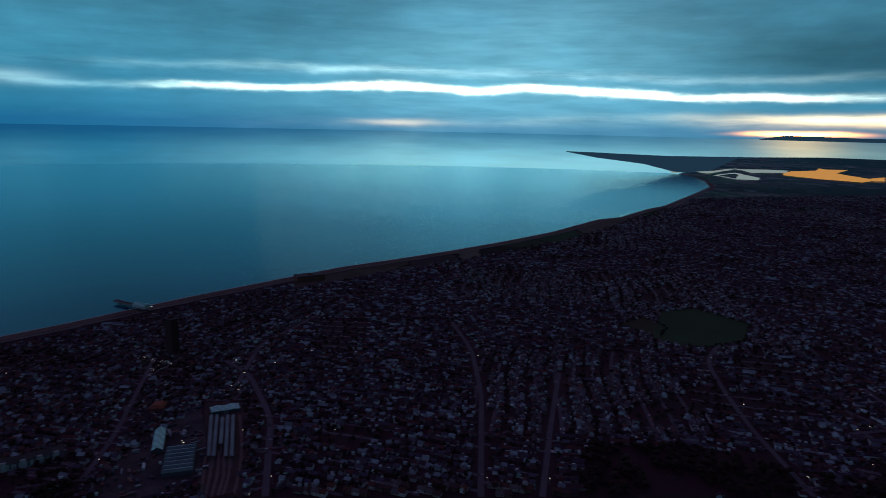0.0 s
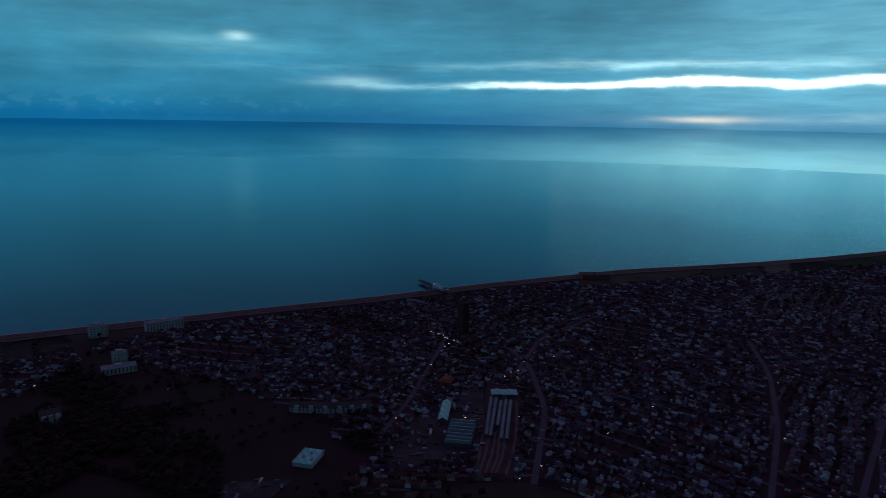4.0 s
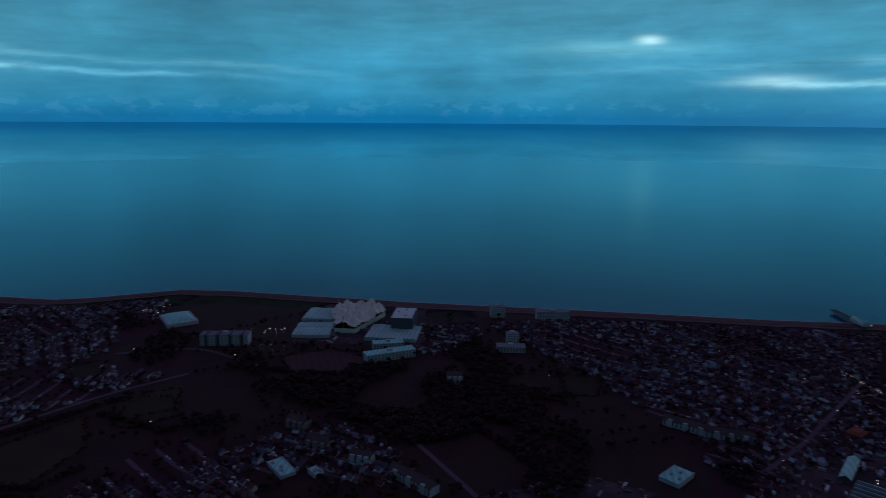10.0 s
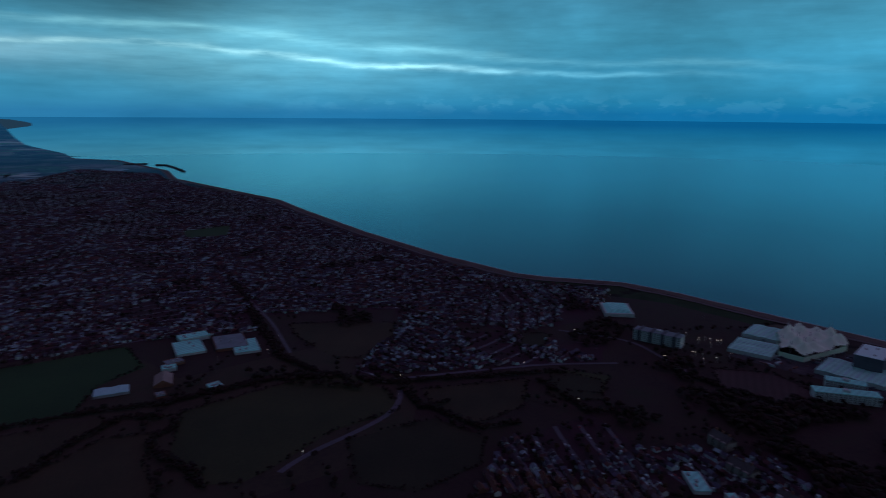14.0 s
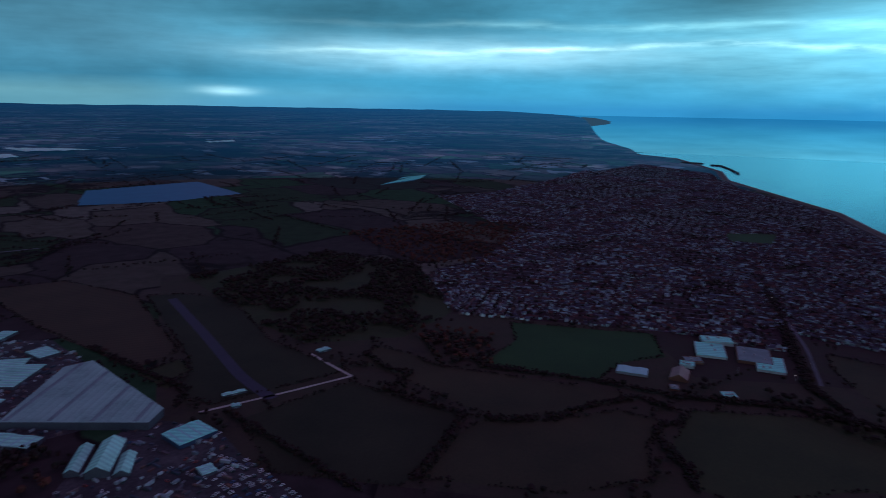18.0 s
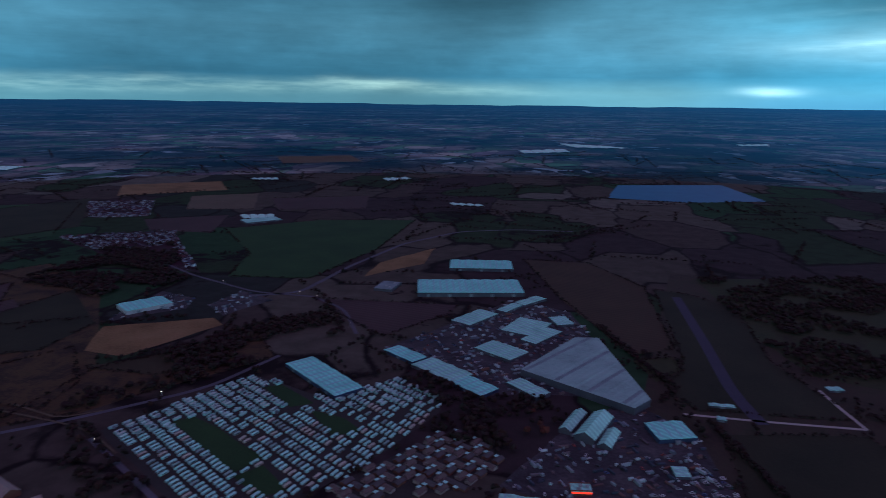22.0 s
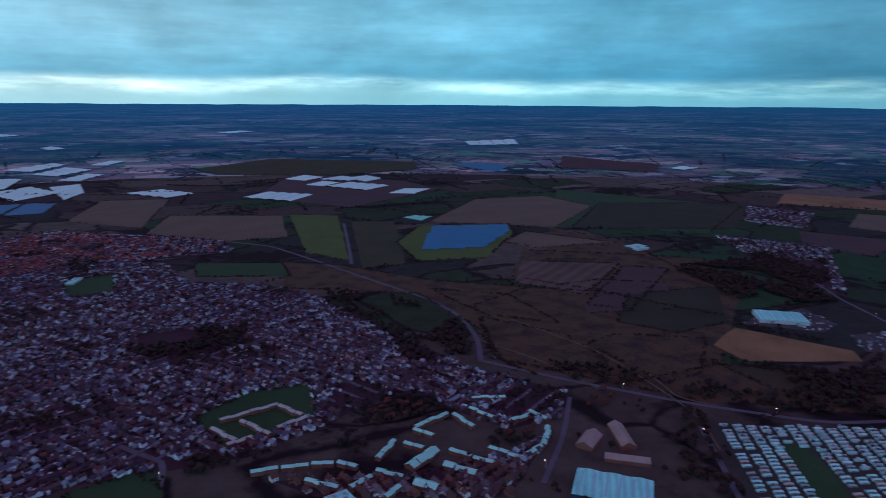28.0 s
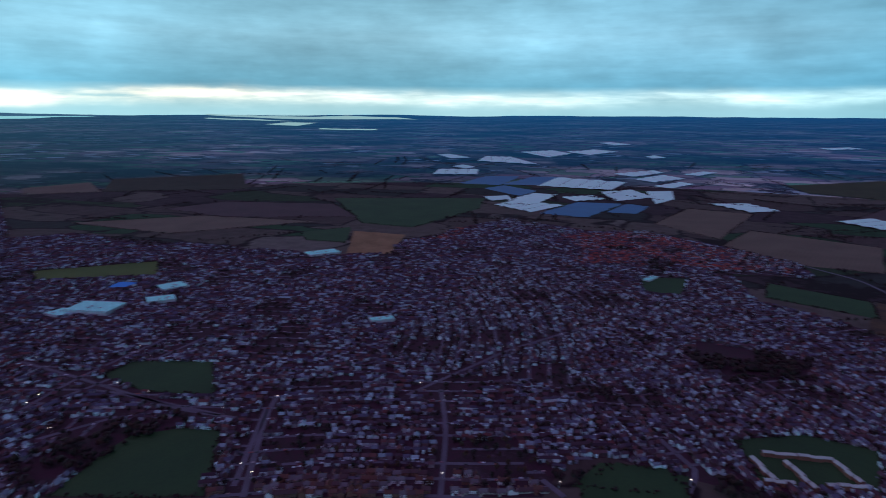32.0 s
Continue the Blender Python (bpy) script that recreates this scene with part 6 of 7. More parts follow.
def scatter(poly, spacing, rng):
    xs, ys = [p[0] for p in poly], [p[1] for p in poly]
    n = int((max(xs) - min(xs)) * (max(ys) - min(ys)) / spacing ** 2)
    x, y = rng.uniform(min(xs), max(xs), n), rng.uniform(min(ys), max(ys), n)
    k = inside(poly, x, y)
    return x[k], y[k]


def tree_stuff(name, label, x, y, lo, hi, seed, per=3):
    rng = np.random.default_rng(seed)
    h = rng.uniform(lo, hi, len(x))
    X, Y, R, Z = [], [], [], []
    for i in range(per):
        a, d = rng.uniform(0, 6.28, len(x)), h * (0.0 if i == 0 else 0.28)
        X.append(x + d * np.cos(a)), Y.append(y + d * np.sin(a))
        R.append(h * (0.36 if i == 0 else 0.25) * rng.uniform(0.8, 1.2, len(x)))
        Z.append(h * (0.62 if i == 0 else rng.uniform(0.35, 0.6, len(x))))
    gz = np.array([ground_z(a, b) for a, b in zip(x, y)])
    V, F = clumps(np.concatenate(X), np.concatenate(Y), np.concatenate(R), np.concatenate(Z) + np.tile(gz, per), 0.85, rng)
    return mesh_ob(name, V.tolist(), F.tolist(), TREE, label=label, category=name, kind="stuff")


tree_rng = np.random.default_rng(21)
wx, wy = zip(*[scatter(p, 8.0, tree_rng) for p in WOODS])
wx, wy = np.concatenate(wx), np.concatenate(wy)
thin = np.array([noise.noise((a * 0.012, b * 0.012, 3)) for a, b in zip(wx, wy)]) > -0.12
wx, wy = wx[thin], wy[thin]
tree_stuff("woodland", "dark bare winter woodland", wx, wy, 5.5, 10, 31)
AUTUMN = mat("russet_trees", [(0.06, 0.018, 0.014), (0.11, 0.032, 0.022), (0.05, 0.022, 0.02)], scale=0.05, fine=0.8, random=0.6, island=True)
ax, ay = zip(*[scatter(p, 13.0, tree_rng) for p in [[(-704, -1376), (-915, -1378), (-1223, -1265), (-1008, -1070), (-799, -948), (-688, -1029)], [(-472, -732), (-552, -637), (-474, -547), (-425, -592)], [(500, -443), (489, -464), (453, -447), (469, -416)], [(6, -564), (-13, -616), (-23, -553), (-5, -518)], [(559, -207), (573, -253), (567, -301), (540, -283), (525, -247), (532, -208)], [(472, -312), (471, -349), (444, -337), (438, -308)]]])
russet = tree_stuff("russet_trees", "reddish autumn trees among houses", np.concatenate(ax), np.concatenate(ay), 6, 10, 36, 2)
russet.data.materials[0] = AUTUMN
# garden trees between the houses
gx, gy = [], []
for _, p in URBAN:
    x, y = scatter(p, 15.0, tree_rng)
    lush = np.array([noise.noise((a * 0.011, b * 0.011, 9)) for a, b in zip(x, y)])
    k = (lush > 0.24) | (tree_rng.random(len(x)) < 0.1)
    x, y = x[k], y[k]
    gx.append(x), gy.append(y)
BACKS = np.concatenate(BACKS)
gx, gy = np.concatenate(gx + [BACKS[:, 0]]), np.concatenate(gy + [BACKS[:, 1]])
k = free(gx, gy, 3.0)
gx, gy = gx[k], gy[k]
d = np.hypot(gx, gy)
k = (d > 700) & (d < 3600)
tree_stuff("garden_trees", "dark trees and shrubs in gardens", gx[k], gy[k], 3.4, 7, 32, 2)
# hedges round the fields
hx, hy = [], []
for kind, p in FIELDS:
    for (x0, y0), (x1, y1) in zip(p, p[1:] + p[:1]):
        L = math.hypot(x1 - x0, y1 - y0)
        r = math.hypot((x0 + x1) / 2, (y0 + y1) / 2)
        along = abs(x0 * y1 - y0 * x1) / (math.hypot(x0, y0) * math.hypot(x1, y1)) < 0.03 and L > 150
        if r < 3300 and kind != "sand" and not along:
            m = int(L / (2.6 if r < 1500 else 5))
            t = tree_rng.random(m)
            gap = np.array([noise.noise((x0 * 0.01 + q * 3, y0 * 0.01, 4)) for q in t]) > -0.35
            hx.append((x0 + (x1 - x0) * t + tree_rng.normal(0, 1.5, m))[gap]), hy.append((y0 + (y1 - y0) * t + tree_rng.normal(0, 1.5, m))[gap])
# thick tree lines along the stream, the railway and the edge of the works
BELTS = (
    [(-1088, -549), (-933, -444), (-730, -306), (-687, -236), (-674, -156), (-692, -104), (-738, 37)],
    [(-623, -102), (-582, -42), (-602, -4)],
    [(-574, -381), (-622, -341), (-663, -288), (-678, -233)],
    [(-636, -81), (-618, -107), (-666, -139)],
    [(-626, -112), (-716, -159), (-711, -187)],
    [(-709, 13), (-638, 65), (-642, 112)],
    [(-505, 330), (-456, 336), (-386, 337)],
    [(-751, 189), (-705, 233), (-670, 300)],
    [(-371, -671), (-369, -608), (-387, -587), (-339, -564), (-352, -518), (-371, -470), (-400, -436), (-440, -413), (-504, -411), (-550, -396), (-556, -352), (-547, -336), (-506, -343), (-479, -311), (-471, -282), (-445, -259)],
    [(-371, -470), (-317, -433), (-268, -401)],
    [(-463, -556), (-543, -453), (-581, -383), (-623, -330), (-677, -270), (-688, -213)],
    [(-1120, -563), (-896, -411), (-730, -300), (-695, -250)],
    [(-96, -877), (-136, -755), (-161, -683), (-141, -648)],
    [(-179, -608), (-204, -499), (-223, -412)],
)
bx, by = [], []
for pts in BELTS:
    for (x0, y0), (x1, y1) in zip(pts, pts[1:]):
        m = int(math.hypot(x1 - x0, y1 - y0) / 0.9)
        t = tree_rng.random(m)
        bx.append(x0 + (x1 - x0) * t + tree_rng.normal(0, 2.2, m)), by.append(y0 + (y1 - y0) * t + tree_rng.normal(0, 2.2, m))
tree_stuff("tree_belts", "dark thickets along the winding stream", np.concatenate(bx), np.concatenate(by), 2.6, 6.0, 37, 2)
hx, hy = np.concatenate(hx), np.concatenate(hy)
tree_stuff("hedges", "dark hedgerows between fields", hx, hy, 1.7, 3.8, 33, 2)

# hedgerow trees and copses over the open country
cx_, cy_ = [], []
for i in range(800):
    a, r = (tree_rng.uniform(128, 318), math.sqrt(tree_rng.uniform(650 ** 2, 3550 ** 2))) if i % 5 else (tree_rng.uniform(40, 215), tree_rng.uniform(330, 950))
    x0, y0, _ = polar(a, r)
    dirn = noise.noise((x0 * 0.0012, y0 * 0.0012, 7)) * 3 + (1.57 if i % 2 else 0)
    m = int(tree_rng.uniform(12, 34))
    t = np.arange(m) * tree_rng.uniform(8, 12)
    cx_.append(x0 + t * math.cos(dirn) + tree_rng.normal(0, 2.5, m)), cy_.append(y0 + t * math.sin(dirn) + tree_rng.normal(0, 2.5, m))
cx_, cy_ = np.concatenate(cx_), np.concatenate(cy_)
k = free(cx_, cy_, 4.0) & (np.hypot(cx_, cy_) < 3590)
for _, p in URBAN:
    k &= ~inside(p, cx_, cy_)
tree_stuff("hedgerow_trees", "scattered dark hedgerow trees across farmland", cx_[k], cy_[k], 4, 9, 35, 2)

# single trees near the camera, each with trunk, limbs and ragged crown
BARK = mat("bark", [(0.03, 0.022, 0.018), (0.06, 0.045, 0.035)], scale=0.5, fine=3.0)
LEAF = [mat("crown_" + n, c, scale=0.3, fine=2.0, random=0.4) for n, c in (("dark", [(0.015, 0.011, 0.009), (0.03, 0.02, 0.016)]), ("russet", [(0.045, 0.022, 0.014), (0.08, 0.04, 0.024)]))]


def tree_proto(seed, leaf):
    rnd = np.random.default_rng(seed)
    e = empty("tree", at(gx[0], gy[0]), "dark winter garden tree with ragged crown", "tree", group="garden trees")
    h = rnd.uniform(5, 7.5)
    bm = bmesh.new()
    bmesh.ops.create_cone(bm, segments=7, radius1=0.35, radius2=0.12, depth=h * 0.6, matrix=Matrix.Translation((0, 0, h * 0.3)))
    for i in range(5):
        a = i * 1.256
        m = Matrix.Translation((0, 0, h * (0.3 + 0.06 * i))) @ Euler((0, 0.8, a)).to_matrix().to_4x4() @ Matrix.Translation((0, 0, h * 0.16))
        bmesh.ops.create_cone(bm, segments=5, radius1=0.14, radius2=0.04, depth=h * 0.32, matrix=m)
    part("trunk", bm, BARK, e)
    n = 26
    a, d, z = rnd.uniform(0, 6.28, n), h * 0.3 * np.sqrt(rnd.random(n)), h * rnd.uniform(0.38, 0.95, n)
    d = d * np.sqrt(np.clip(1.15 - ((z / h - 0.62) / 0.4) ** 2, 0.1, 1))
    V, F = clumps(d * np.cos(a), d * np.sin(a), h * rnd.uniform(0.07, 0.13, n), z, 0.8, rnd)
    mesh_ob("crown", V.tolist(), F.tolist(), leaf, e)
    return e


near_trees = np.argsort(np.hypot(gx, gy))[:260]
TREES = [tree_proto(50 + i, LEAF[i % 2]) for i in range(5)]
for i, j in enumerate(near_trees):
    m = at(gx[j], gy[j], (i * 77) % 360)
    if i < 5:
        TREES[i].matrix_basis = m
    else:
        copy_thing(TREES[i % 5], m)
d = np.hypot(gx, gy)
far_enough = np.ones(len(gx), bool)
far_enough[near_trees] = False
k = far_enough & (d <= 700)
tree_stuff("garden_trees", "dark garden trees among the nearer houses", gx[k], gy[k], 3.4, 7, 34, 3)

# ---- caravans, chalets, cars ----
for p in LAWNS:
    sheet("lawn", p, 0.3, mat("field_sport", GROUNDS["sport"]), label="dark green lawn between caravans", category="lawn", kind="structure")
sheet("caravan_ground", CARAVANS, 0.06, mat("park_ground", [(0.035, 0.035, 0.032), (0.06, 0.052, 0.05)], scale=0.03, fine=0.3), label="dark ground of the caravan park", category="ground", kind="structure")
VAN = [mat("caravan_" + n, c, rough=0.5, scale=0.4, fine=1.5, random=0.4) for n, c in (("white", [(0.32, 0.68, 0.6), (0.5, 0.93, 0.84)]), ("cream", [(0.42, 0.4, 0.34), (0.58, 0.55, 0.47)]), ("green", [(0.2, 0.32, 0.3), (0.3, 0.42, 0.4)]))]


def van_proto(i):
    e = empty("static_caravan", at(CARAVANS[0][0], CARAVANS[0][1]), ("pale static caravan with shallow pitched roof", "cream static caravan with shallow pitched roof", "green-tinted static caravan with shallow pitched roof")[i], "caravan", group="caravan park")
    L, W = (7.8, 7.2, 6.8)[i], 2.6
    part("body", boxes((-L / 2, -W / 2, 0.5, L / 2, W / 2, 2.0)), VAN[i], e)
    bm = bmesh.new()
    gable(bm, -L / 2, -W / 2, L / 2, W / 2, 2.05, 0.45, 0.15, 0.12)
    part("roof", bm, VAN[i], e)
    part("skirt", boxes((-L / 2 + 0.1, -W / 2 + 0.1, 0, L / 2 - 0.1, W / 2 - 0.1, 0.52)), WALL_BRICK, e)
    for s in (-1, 1):
        part("window", boxes((-L * 0.3, s * W / 2 - 0.04, 1.0, L * 0.3, s * W / 2 + 0.04, 1.6)), GLASS, e)
    return e


VANS = [van_proto(i) for i in range(3)]


def lay_rows(poly, ang, du, dv, skip, rng, avoid=()):
    cx, cy = np.mean([p[0] for p in poly]), np.mean([p[1] for p in poly])
    U, V = np.meshgrid(np.arange(-260, 260, du), np.arange(-260, 260, dv))
    U, V = U.ravel() + rng.normal(0, 0.4, U.size), V.ravel() + rng.normal(0, 0.3, V.size)
    c, s = math.cos(radians(ang)), math.sin(radians(ang))
    x, y = cx + U * c - V * s, cy + U * s + V * c
    k = inside(poly, x, y) & (rng.random(len(x)) > skip)
    for a in avoid:
        k &= ~inside(a, x, y)
    for row in BUILDINGS:
        _, bx, by, L, W, rot, h = row
        k &= np.hypot(x - bx, y - by) > max(W / 2 + 4, min(L, W) * 0.75)
    return x[k], y[k]


vx, vy = lay_rows(CARAVANS, 234, 12.4, 6.1, 0.14, np.random.default_rng(8), LAWNS)
near_first = np.argsort(np.hypot(vx, vy))
vx, vy = vx[near_first], vy[near_first]
more_x, more_y, vx, vy = vx[300:], vy[300:], vx[:300], vy[:300]
one = np.ones(len(more_x))
V, F, S = house_arrays(more_x, more_y, one * radians(234 + 14) + np.random.default_rng(5).normal(0, 0.05, len(one)), one * 7.4, one * 2.6, one * 2.0, one * 0.45)
mesh_ob("caravans", V.tolist(), F, [VAN[0], mat("caravan_roofs", [(0.22, 0.4, 0.37), (0.36, 0.64, 0.58), (0.46, 0.56, 0.5), (0.54, 0.9, 0.82)], rough=0.5, random=0.8, island=True), HOUSE_SHED], slots=S, label="farther rows of pale static caravans", category="caravans", kind="stuff")
rnd = random.Random(9)
for i, (x, y) in enumerate(zip(vx, vy)):
    m = at(x, y, 234 + 14 + rnd.uniform(-3, 3))
    if i < 3:
        VANS[i].matrix_basis = m
    else:
        copy_thing(VANS[0 if rnd.random() < 0.7 else rnd.choice((1, 2))], m)
sheet("chalet_ground", CHALETS, 0.06, mat("park_ground", []), label="paved ground of the chalet park", category="ground", kind="structure")


def chalet_proto(i):
    e = empty("chalet", at(CHALETS[0][0], CHALETS[0][1]), "small L-shaped chalet home with pale roof edge", "chalet", group="chalet park")
    w, r = (NEAR_WALLS[0], NEAR_WALLS[1])[i], (ROOF_DARK, mat("brown_chalet_tiles", [(0.11, 0.08, 0.075), (0.17, 0.13, 0.12)], scale=0.2, fine=1.0))[i]
    part("wall", boxes((-5, -3, 0, 5, 3, 2.5), (1.5, 2.9, 0, 5, 5.5, 2.49)), w, e)
    bm = bmesh.new()
    gable(bm, -5, -3, 5, 3, 2.55, 1.2, 0.3)
    part("roof", bm, r, e)
    part("porch_roof", boxes((1.3, 2.6, 2.5, 5.2, 5.7, 2.75)), VAN[0], e)
    return e


CH = [chalet_proto(0), chalet_proto(1)]
chx, chy = lay_rows(CHALETS, 234 + 6, 13.0, 11.0, 0.06, np.random.default_rng(18))
for i, (x, y) in enumerate(zip(chx, chy)):
    m = at(x, y, 234 + 6 + (0 if i % 3 else 90))
    if i < 2:
        CH[i].matrix_basis = m
    else:
        copy_thing(CH[i % 2], m)

sheet("railway_ballast", STATION, 0.2, mat("dark_ballast", [(0.05, 0.032, 0.036), (0.09, 0.06, 0.06)], scale=0.05, fine=0.5), label="dark ballast ground of the railway station", category="railway", kind="structure")
YARD = mat("yard_asphalt", [(0.028, 0.022, 0.028), (0.06, 0.052, 0.062), (0.12, 0.105, 0.11)], scale=0.03, fine=0.3)
for p in YARDS:
    sheet("yard", p, 0.22, YARD, label="dark asphalt yard between industrial units", category="yard", kind="structure")
sheet("car_park", CARPARK, 0.24, YARD, label="asphalt car park of the retail park", category="car park", kind="structure")
# goods, containers, vans and pallets standing about the yards
bx_, by_ = zip(*[scatter(p, 7.5, np.random.default_rng(61 + i)) for i, p in enumerate(YARDS)])
bx_, by_ = np.concatenate(bx_), np.concatenate(by_)
g = np.random.default_rng(62)
k = g.random(len(bx_)) < 0.5
for row in BUILDINGS:
    _, ox, oy, L0, W0, rot0, _ = row
    c0, s0 = math.cos(radians(rot0)), math.sin(radians(rot0))
    u0, v0 = (bx_ - ox) * c0 + (by_ - oy) * s0, -(bx_ - ox) * s0 + (by_ - oy) * c0
    k &= ~((abs(u0) < max(L0, W0) / 2 + 2) & (abs(v0) < min(L0, W0) / 2 + 2))
k &= ~inside(FACTORY, bx_, by_)
bx_, by_ = bx_[k], by_[k]
m_ = len(bx_)
ang = radians(101 + 20) + g.choice([0, math.pi / 2], m_) + g.normal(0, 0.1, m_)
lng, wid, top = g.choice([1.6, 4.2, 4.4, 6.0, 9.0], m_), g.uniform(1.4, 2.5, m_), g.uniform(1.0, 2.7, m_)
CV = np.stack([np.stack([bx_ + a * lng / 2 * np.cos(ang) - b * wid / 2 * np.sin(ang), by_ + a * lng / 2 * np.sin(ang) + b * wid / 2 * np.cos(ang), z * top + 0.24], 1) for z in (0, 1) for a, b in ((-1, -1), (1, -1), (1, 1), (-1, 1))], 1).reshape(-1, 3)
CF = np.concatenate([np.arange(m_)[:, None] * 8 + np.array(q) for q in ((0, 1, 5, 4), (1, 2, 6, 5), (2, 3, 7, 6), (3, 0, 4, 7), (4, 5, 6, 7))])
mesh_ob("yard_goods", CV.tolist(), CF.tolist(), mat("yard_goods_paint", [(0.03, 0.03, 0.04), (0.06, 0.08, 0.12), (0.2, 0.08, 0.06), (0.16, 0.2, 0.24), (0.3, 0.36, 0.38), (0.6, 0.75, 0.75)], rough=0.6, random=0.9, island=True), label="vans, containers and pallets in works yards", category="yard goods", kind="stuff")
PAINT = [mat("car_" + n, c, rough=0.35, scale=0.5, spec=0.5) for n, c in (("white", [(0.6, 0.6, 0.6), (0.7, 0.7, 0.7)]), ("black", [(0.02, 0.02, 0.025), (0.03, 0.03, 0.035)]), ("silver", [(0.3, 0.32, 0.34), (0.4, 0.41, 0.43)]), ("red", [(0.3, 0.03, 0.03), (0.35, 0.04, 0.04)]), ("blue", [(0.04, 0.08, 0.22), (0.05, 0.1, 0.26)]))]


def car_proto(i):
    name = ("white", "black", "silver", "red", "blue")[i]
    e = empty("car", at(CARPARK[0][0], CARPARK[0][1]), name + " hatchback car parked on asphalt", "car", group="parked cars")
    part("body", boxes((-2.1, -0.88, 0.3, 2.1, 0.88, 0.95, 0.06)), PAINT[i], e)
    part("cabin", boxes((-1.4, -0.8, 0.94, 1.0, 0.8, 1.5, 0.28)), GLASS, e)
    part("roof_panel", boxes((-1.05, -0.5, 1.5, 0.65, 0.5, 1.54)), PAINT[i], e)
    return e


CARS = [car_proto(i) for i in range(5)]
spots = []
car_rng = np.random.default_rng(77)
x, y = lay_rows(CARPARK, 101, 2.7, 8.5, 0.45, car_rng)
spots += [(a, b, 101 + 90) for a, b in zip(x, y)]
for p in YARDS:
    x, y = lay_rows(p, 101 + 20, 6.0, 16.0, 0.72, car_rng)
    spots += [(a, b, car_rng.uniform(0, 360)) for a, b in zip(x, y)]
for i, (x, y, r) in enumerate(spots[:330]):
    m = at(x, y, r, 0.25)
    if i < 5:
        CARS[i].matrix_basis = m
    else:
        copy_thing(CARS[int(car_rng.choice(5, p=(0.35, 0.2, 0.25, 0.08, 0.12)))], m)

# ---- polytunnels and solar fields ----
TUNNEL = mat("tunnel_film", [(0.54, 0.92, 0.78), (0.68, 0.98, 0.88)], rough=0.4, scale=0.02, fine=0.3)
PANEL = mat("solar_glass", [(0.012, 0.15, 0.27), (0.02, 0.2, 0.34)], rough=0.35, scale=0.02, fine=0.3, spec=0.5)


def bays(name, label, cat, pts, m, h, count):
    """Parallel arched bays between the two long sides of a four-cornered plot."""
    e = empty(name, at(0, 0), label, cat)
    P = [Vector((x, y, 0)) for x, y in pts]
    if len(P) > 4:
        P = [P[0], P[1], P[len(P) // 2 + (1 if len(P) > 4 else 0)], P[-1]]
    if (P[1] - P[0]).length + (P[2] - P[3]).length > (P[2] - P[1]).length + (P[3] - P[0]).length:
        P = [P[1], P[2], P[3], P[0]]
    for i in range(count):
        k0, k1 = i / count, (i + 0.97) / count
        v, f = [], []
        prof = ((0.0, 0.3), (0.18, 0.75), (0.5, 1.0), (0.82, 0.75), (1.0, 0.3))
        for end in ((P[0], P[3]), (P[1], P[2])):
            for q, z in prof:
                w = end[0].lerp(end[1], k0 + (k1 - k0) * q)
                v.append((w.x, w.y, ground_z(w.x, w.y) + h * z + (3 if w.length > FAR0 else 0)))
        for j in range(len(prof) - 1):
            f.append((j, j + 1, j + 6, j + 5))
        mesh_ob("bay", v, f, m, e)
    return e


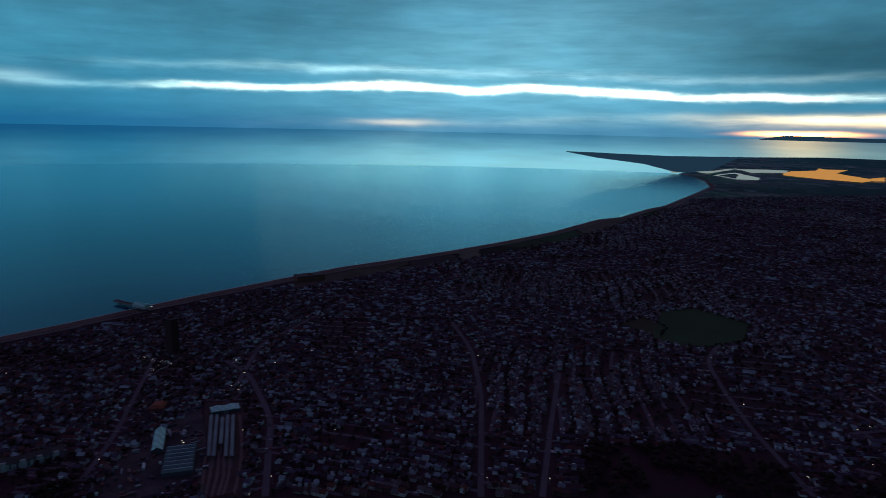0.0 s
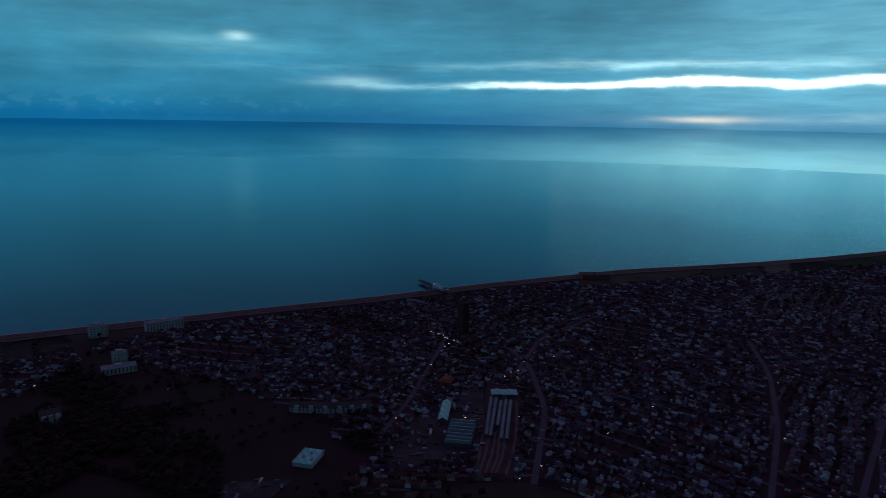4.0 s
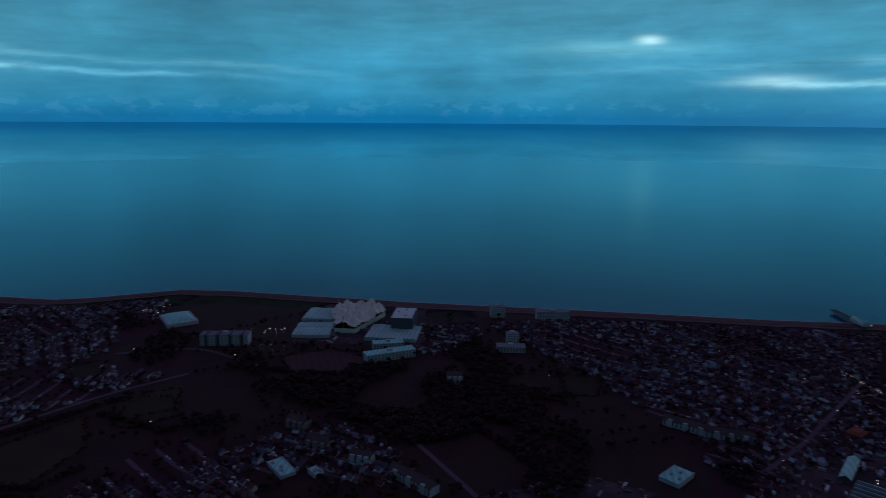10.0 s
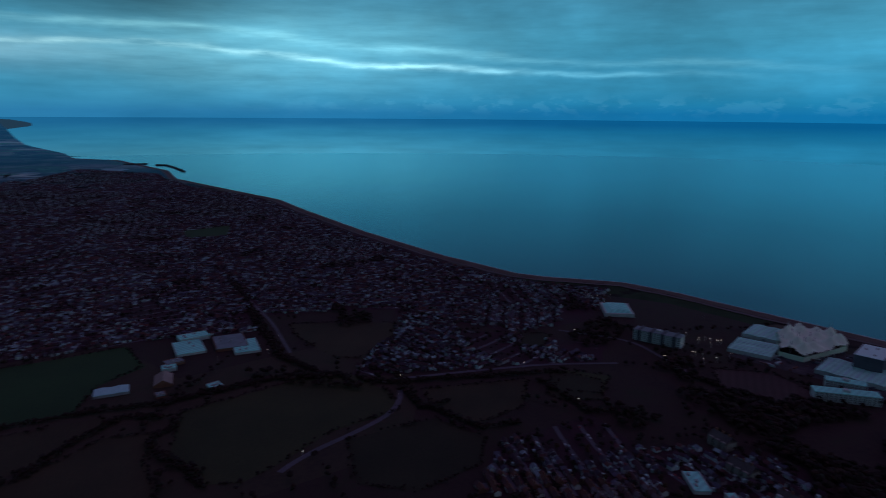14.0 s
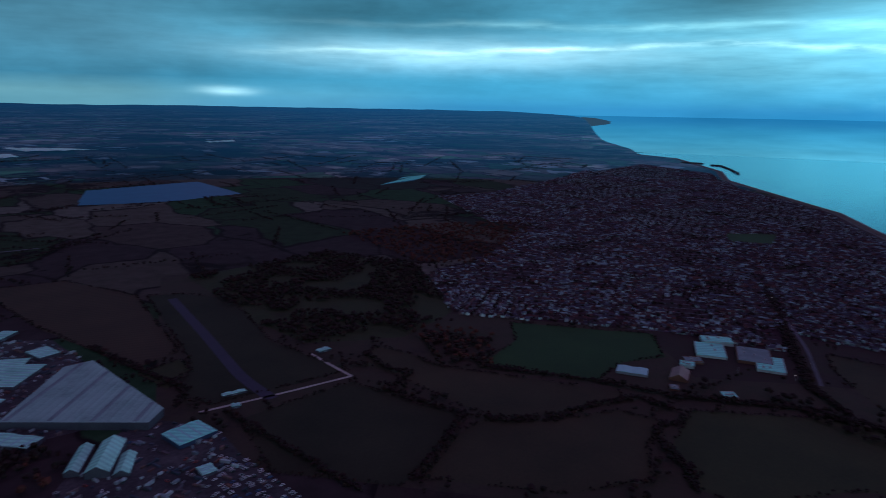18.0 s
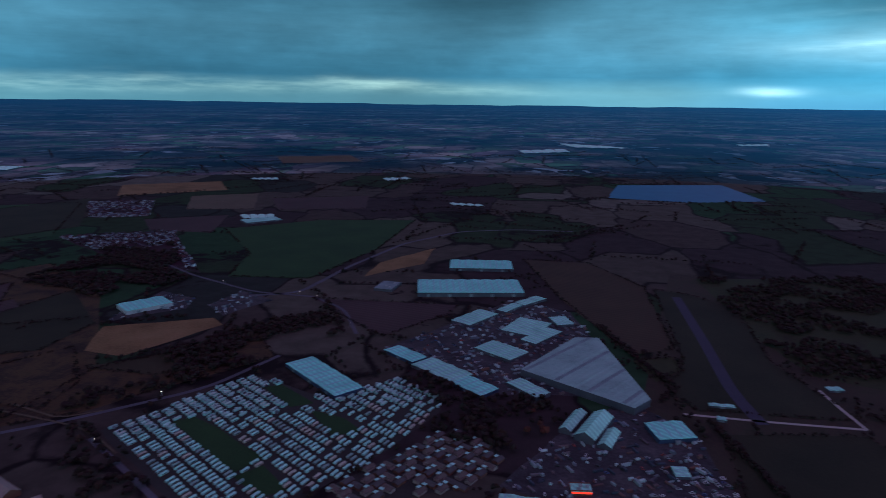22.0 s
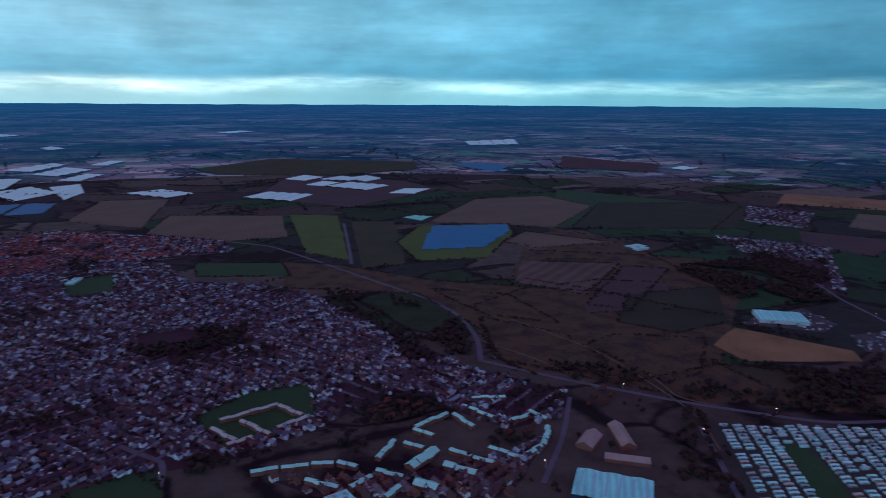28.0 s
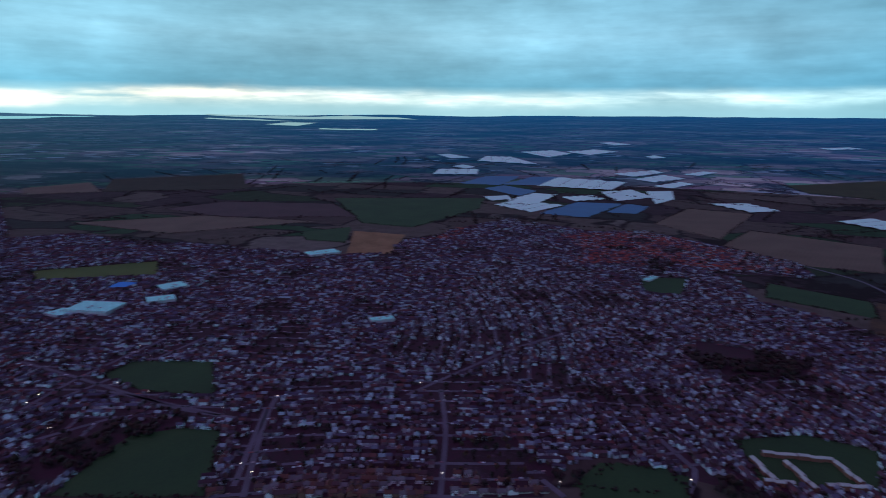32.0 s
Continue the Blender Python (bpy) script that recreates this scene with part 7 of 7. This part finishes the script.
TUNNELS = (
    [(3288, -1875), (3208, -2164), (3068, -2100), (3168, -1843)],
    [(88, -3511), (-157, -3580), (-183, -3492), (56, -3425)],
    [(-131, -3739), (-385, -3693), (-535, -3621), (-222, -3636)],
    [(592, -2516), (508, -2579), (476, -2524), (552, -2430)],
    [(251, -1935), (149, -1917), (138, -1885), (229, -1892)],
    [(1090, -2397), (995, -2437), (969, -2371), (1059, -2349)],
    [(767, -1606), (682, -1632), (658, -1572), (730, -1556)],
    [(-1067, -3710), (-1229, -3706), (-1214, -3656), (-1089, -3672)],
    [(3305, 1068), (3463, 1072), (3474, 918), (3292, 722)],
    [(3646, 916), (3746, 750), (3677, 631), (3527, 729)],
    [(3721, 674), (3837, 526), (3804, 391), (3668, 526)],
    [(2814, 1126), (2977, 1160), (3049, 976), (2888, 931)],
    [(3089, 1131), (3162, 1105), (3118, 1019), (3045, 1045)],
    [(2640, 592), (2926, 568), (2877, 258), (2609, 291)],
    [(2545, 324), (2666, 223), (2451, 123), (2287, 241)],
    [(2633, 162), (2682, 66), (2427, 51), (2268, 104)],
    [(3124, 340), (3279, 164), (3220, 121), (3062, 237)],
    [(2985, 231), (3156, 118), (3067, 20), (2921, 145)],
    [(3192, 32), (3303, -57), (3283, -113), (3175, -36)],
    [(2806, 139), (2963, 37), (2920, -20), (2774, 68)],
    [(2158, 588), (2398, 543), (2389, 456), (2129, 469)],
    [(2036, 602), (2162, 568), (2114, 384), (1922, 449)],
    [(2215, 691), (2285, 622), (2202, 585), (2129, 636)],
    [(2321, 429), (2412, 330), (2328, 267), (2231, 362)],
    [(2353, -59), (2410, -177), (2261, -267), (2195, -176)],
    [(2103, -389), (2203, -491), (2075, -614), (1962, -509)],
    [(2545, -645), (2655, -756), (2550, -807), (2460, -702)],
    [(2334, -667), (2426, -762), (2348, -806), (2272, -716)],
    [(2272, -716), (2353, -834), (2199, -936), (2109, -810)],
    [(2480, -750), (2563, -877), (2455, -924), (2398, -849)],
    [(2490, -867), (2547, -986), (2414, -997), (2344, -897)],
    [(2007, -857), (2093, -957), (2052, -1035), (1961, -931)],
    [(4013, -634), (4026, -776), (3983, -848), (3973, -697)],
    [(3405, 1335), (3457, 1286), (3392, 1140), (3328, 1228)],
    [(3680, 242), (3723, 199), (3665, 139), (3633, 205)],
    [(4041, 542), (4075, 483), (4026, 353), (3989, 448)],
    [(2120, -2285), (2135, -2365), (2060, -2397), (2055, -2303)],
)
for p in TUNNELS:
    bays("polytunnels", "block of white plastic polytunnels on farmland", "polytunnel", p, TUNNEL, 4.5, 4)
for kind, p in SOLAR:
    if kind == "solar":
        e = empty("solar_farm", at(0, 0), "blue field of solar panel rows", "solar farm")
        xs, ys = [q[0] for q in p], [q[1] for q in p]
        c = Vector((sum(xs) / len(xs), sum(ys) / len(ys)))
        away = math.atan2(c.y, c.x)
        step = 14.0
        V, F = [], []
        d = Vector((math.cos(away), math.sin(away)))
        s = Vector((-d.y, d.x))
        for k in np.arange(-700, 700, step):
            t = np.arange(-700, 700, 6.0)
            px, py = c.x + d.x * k + s.x * t, c.y + d.y * k + s.y * t
            ok = inside(p, px, py)
            if ok.sum() > 2:
                a, b = t[ok].min(), t[ok].max()
                q = []
                for tt, kk, z in ((a, -5.5, 1.0), (b, -5.5, 1.0), (b, 5.5, 3.2), (a, 5.5, 3.2)):
                    w = c + d * (k + kk) + s * tt
                    q.append((w.x, w.y, z + ground_z(w.x, w.y)))
                mesh_ob("solar_panel", q, [(0, 1, 2, 3)], PANEL, e)
# rock breakwaters off the eastern shore
rock = mat("dark_rock", [(0.03, 0.03, 0.032), (0.06, 0.058, 0.06)], scale=0.1, fine=0.6)
for pts in [[(-3394, -2099), (-3398, -2039), (-3248, -1898), (-3052, -1736)], [(-3387, -2289), (-3453, -2183)]]:
    e = empty("breakwater", at(0, 0), "curved rock breakwater in the sea", "breakwater", group="breakwaters")
    for (x0, y0), (x1, y1) in zip(pts, pts[1:]):
        L = math.hypot(x1 - x0, y1 - y0)
        bm = boxes((-L / 2 - 2, -9, -2, L / 2 + 2, 9, 7, 5.0))
        o = part("rock_bank", bm, rock, e)
        o.matrix_basis = pose((x0 + x1) / 2, (y0 + y1) / 2, 0, 0, 0, math.degrees(math.atan2(y1 - y0, x1 - x0)))
# street and yard lamps
LIT = glow_mat("lamp_glow", (1.0, 0.82, 0.66), 2.6)
POST = boxes((-0.12, -0.12, 0, 0.12, 0.12, 7.0), (-0.1, -0.1, 6.8, 1.4, 0.1, 7.0))
lamp_rng = np.random.default_rng(3)
def lamp_proto():
    e = empty("street_lamp", at(0, 400), "lit street lamp on a steel post", "street lamp", group="street lamps")
    part("post", POST, STEEL, e)
    part("lamp_head", boxes((1.1, -0.3, 6.6, 1.8, 0.3, 6.9)), LIT, e, "warm glowing lamp head")
    return e
LAMP = lamp_proto()
first = True
for width, pts in ROADS:
    if width < 4.7 or 6 < width < 9 or width == 14:
        continue
    P = np.array(pts, float)
    d = np.r_[0, np.cumsum(np.hypot(*np.diff(P, axis=0).T))]
    for q in np.arange(20, d[-1], 150):
        x, y = np.interp(q, d, P[:, 0]), np.interp(q, d, P[:, 1])
        if math.hypot(x, y) < 1500:
            m = at(x + lamp_rng.uniform(4.5, 6), y, lamp_rng.uniform(0, 360))
            if first:
                LAMP.matrix_basis, first = m, False
            else:
                copy_thing(LAMP, m)

for x, y in ((-704, -374), (-737, -323), (-872, 228), (-877, 237), (-870, 243), (-864, 250), (-815, 210), (-810, 217), (-384, 780), (-379, 778), (-374, 776), (-369, 775), (-362, 771), (-356, 767), (-352, 766), (-345, 762), (-339, 760), (-334, 759), (-329, 757), (-343, 732), (-343, 745), (-228, 700), (-224, 690), (-223, 682), (-234, 690), (-239, 560), (-237, 558), (-189, 583), (-206, 765), (-150, 473), (-416, 842), (-238, 675), (-167, 812), (-72, 672), (-102, 589), (-1072, 91), (-1060, 97), (-1048, 104), (-1036, 111), (-1026, 117), (-681, 410), (-551, 471), (-505, 713), (-394, 721), (-978, 259), (-890, 215), (-864, 225), (-851, 238), (-868, 255), (-817, 206), (-791, 215), (-799, 232), (-816, 252), (-845, 201), (-1055, 91), (-1058, 101), (-1061, 111), (-1065, 121), (-1068, 131), (-652, 56), (-658, 258)):
    copy_thing(LAMP, at(x, y, lamp_rng.uniform(0, 360)))
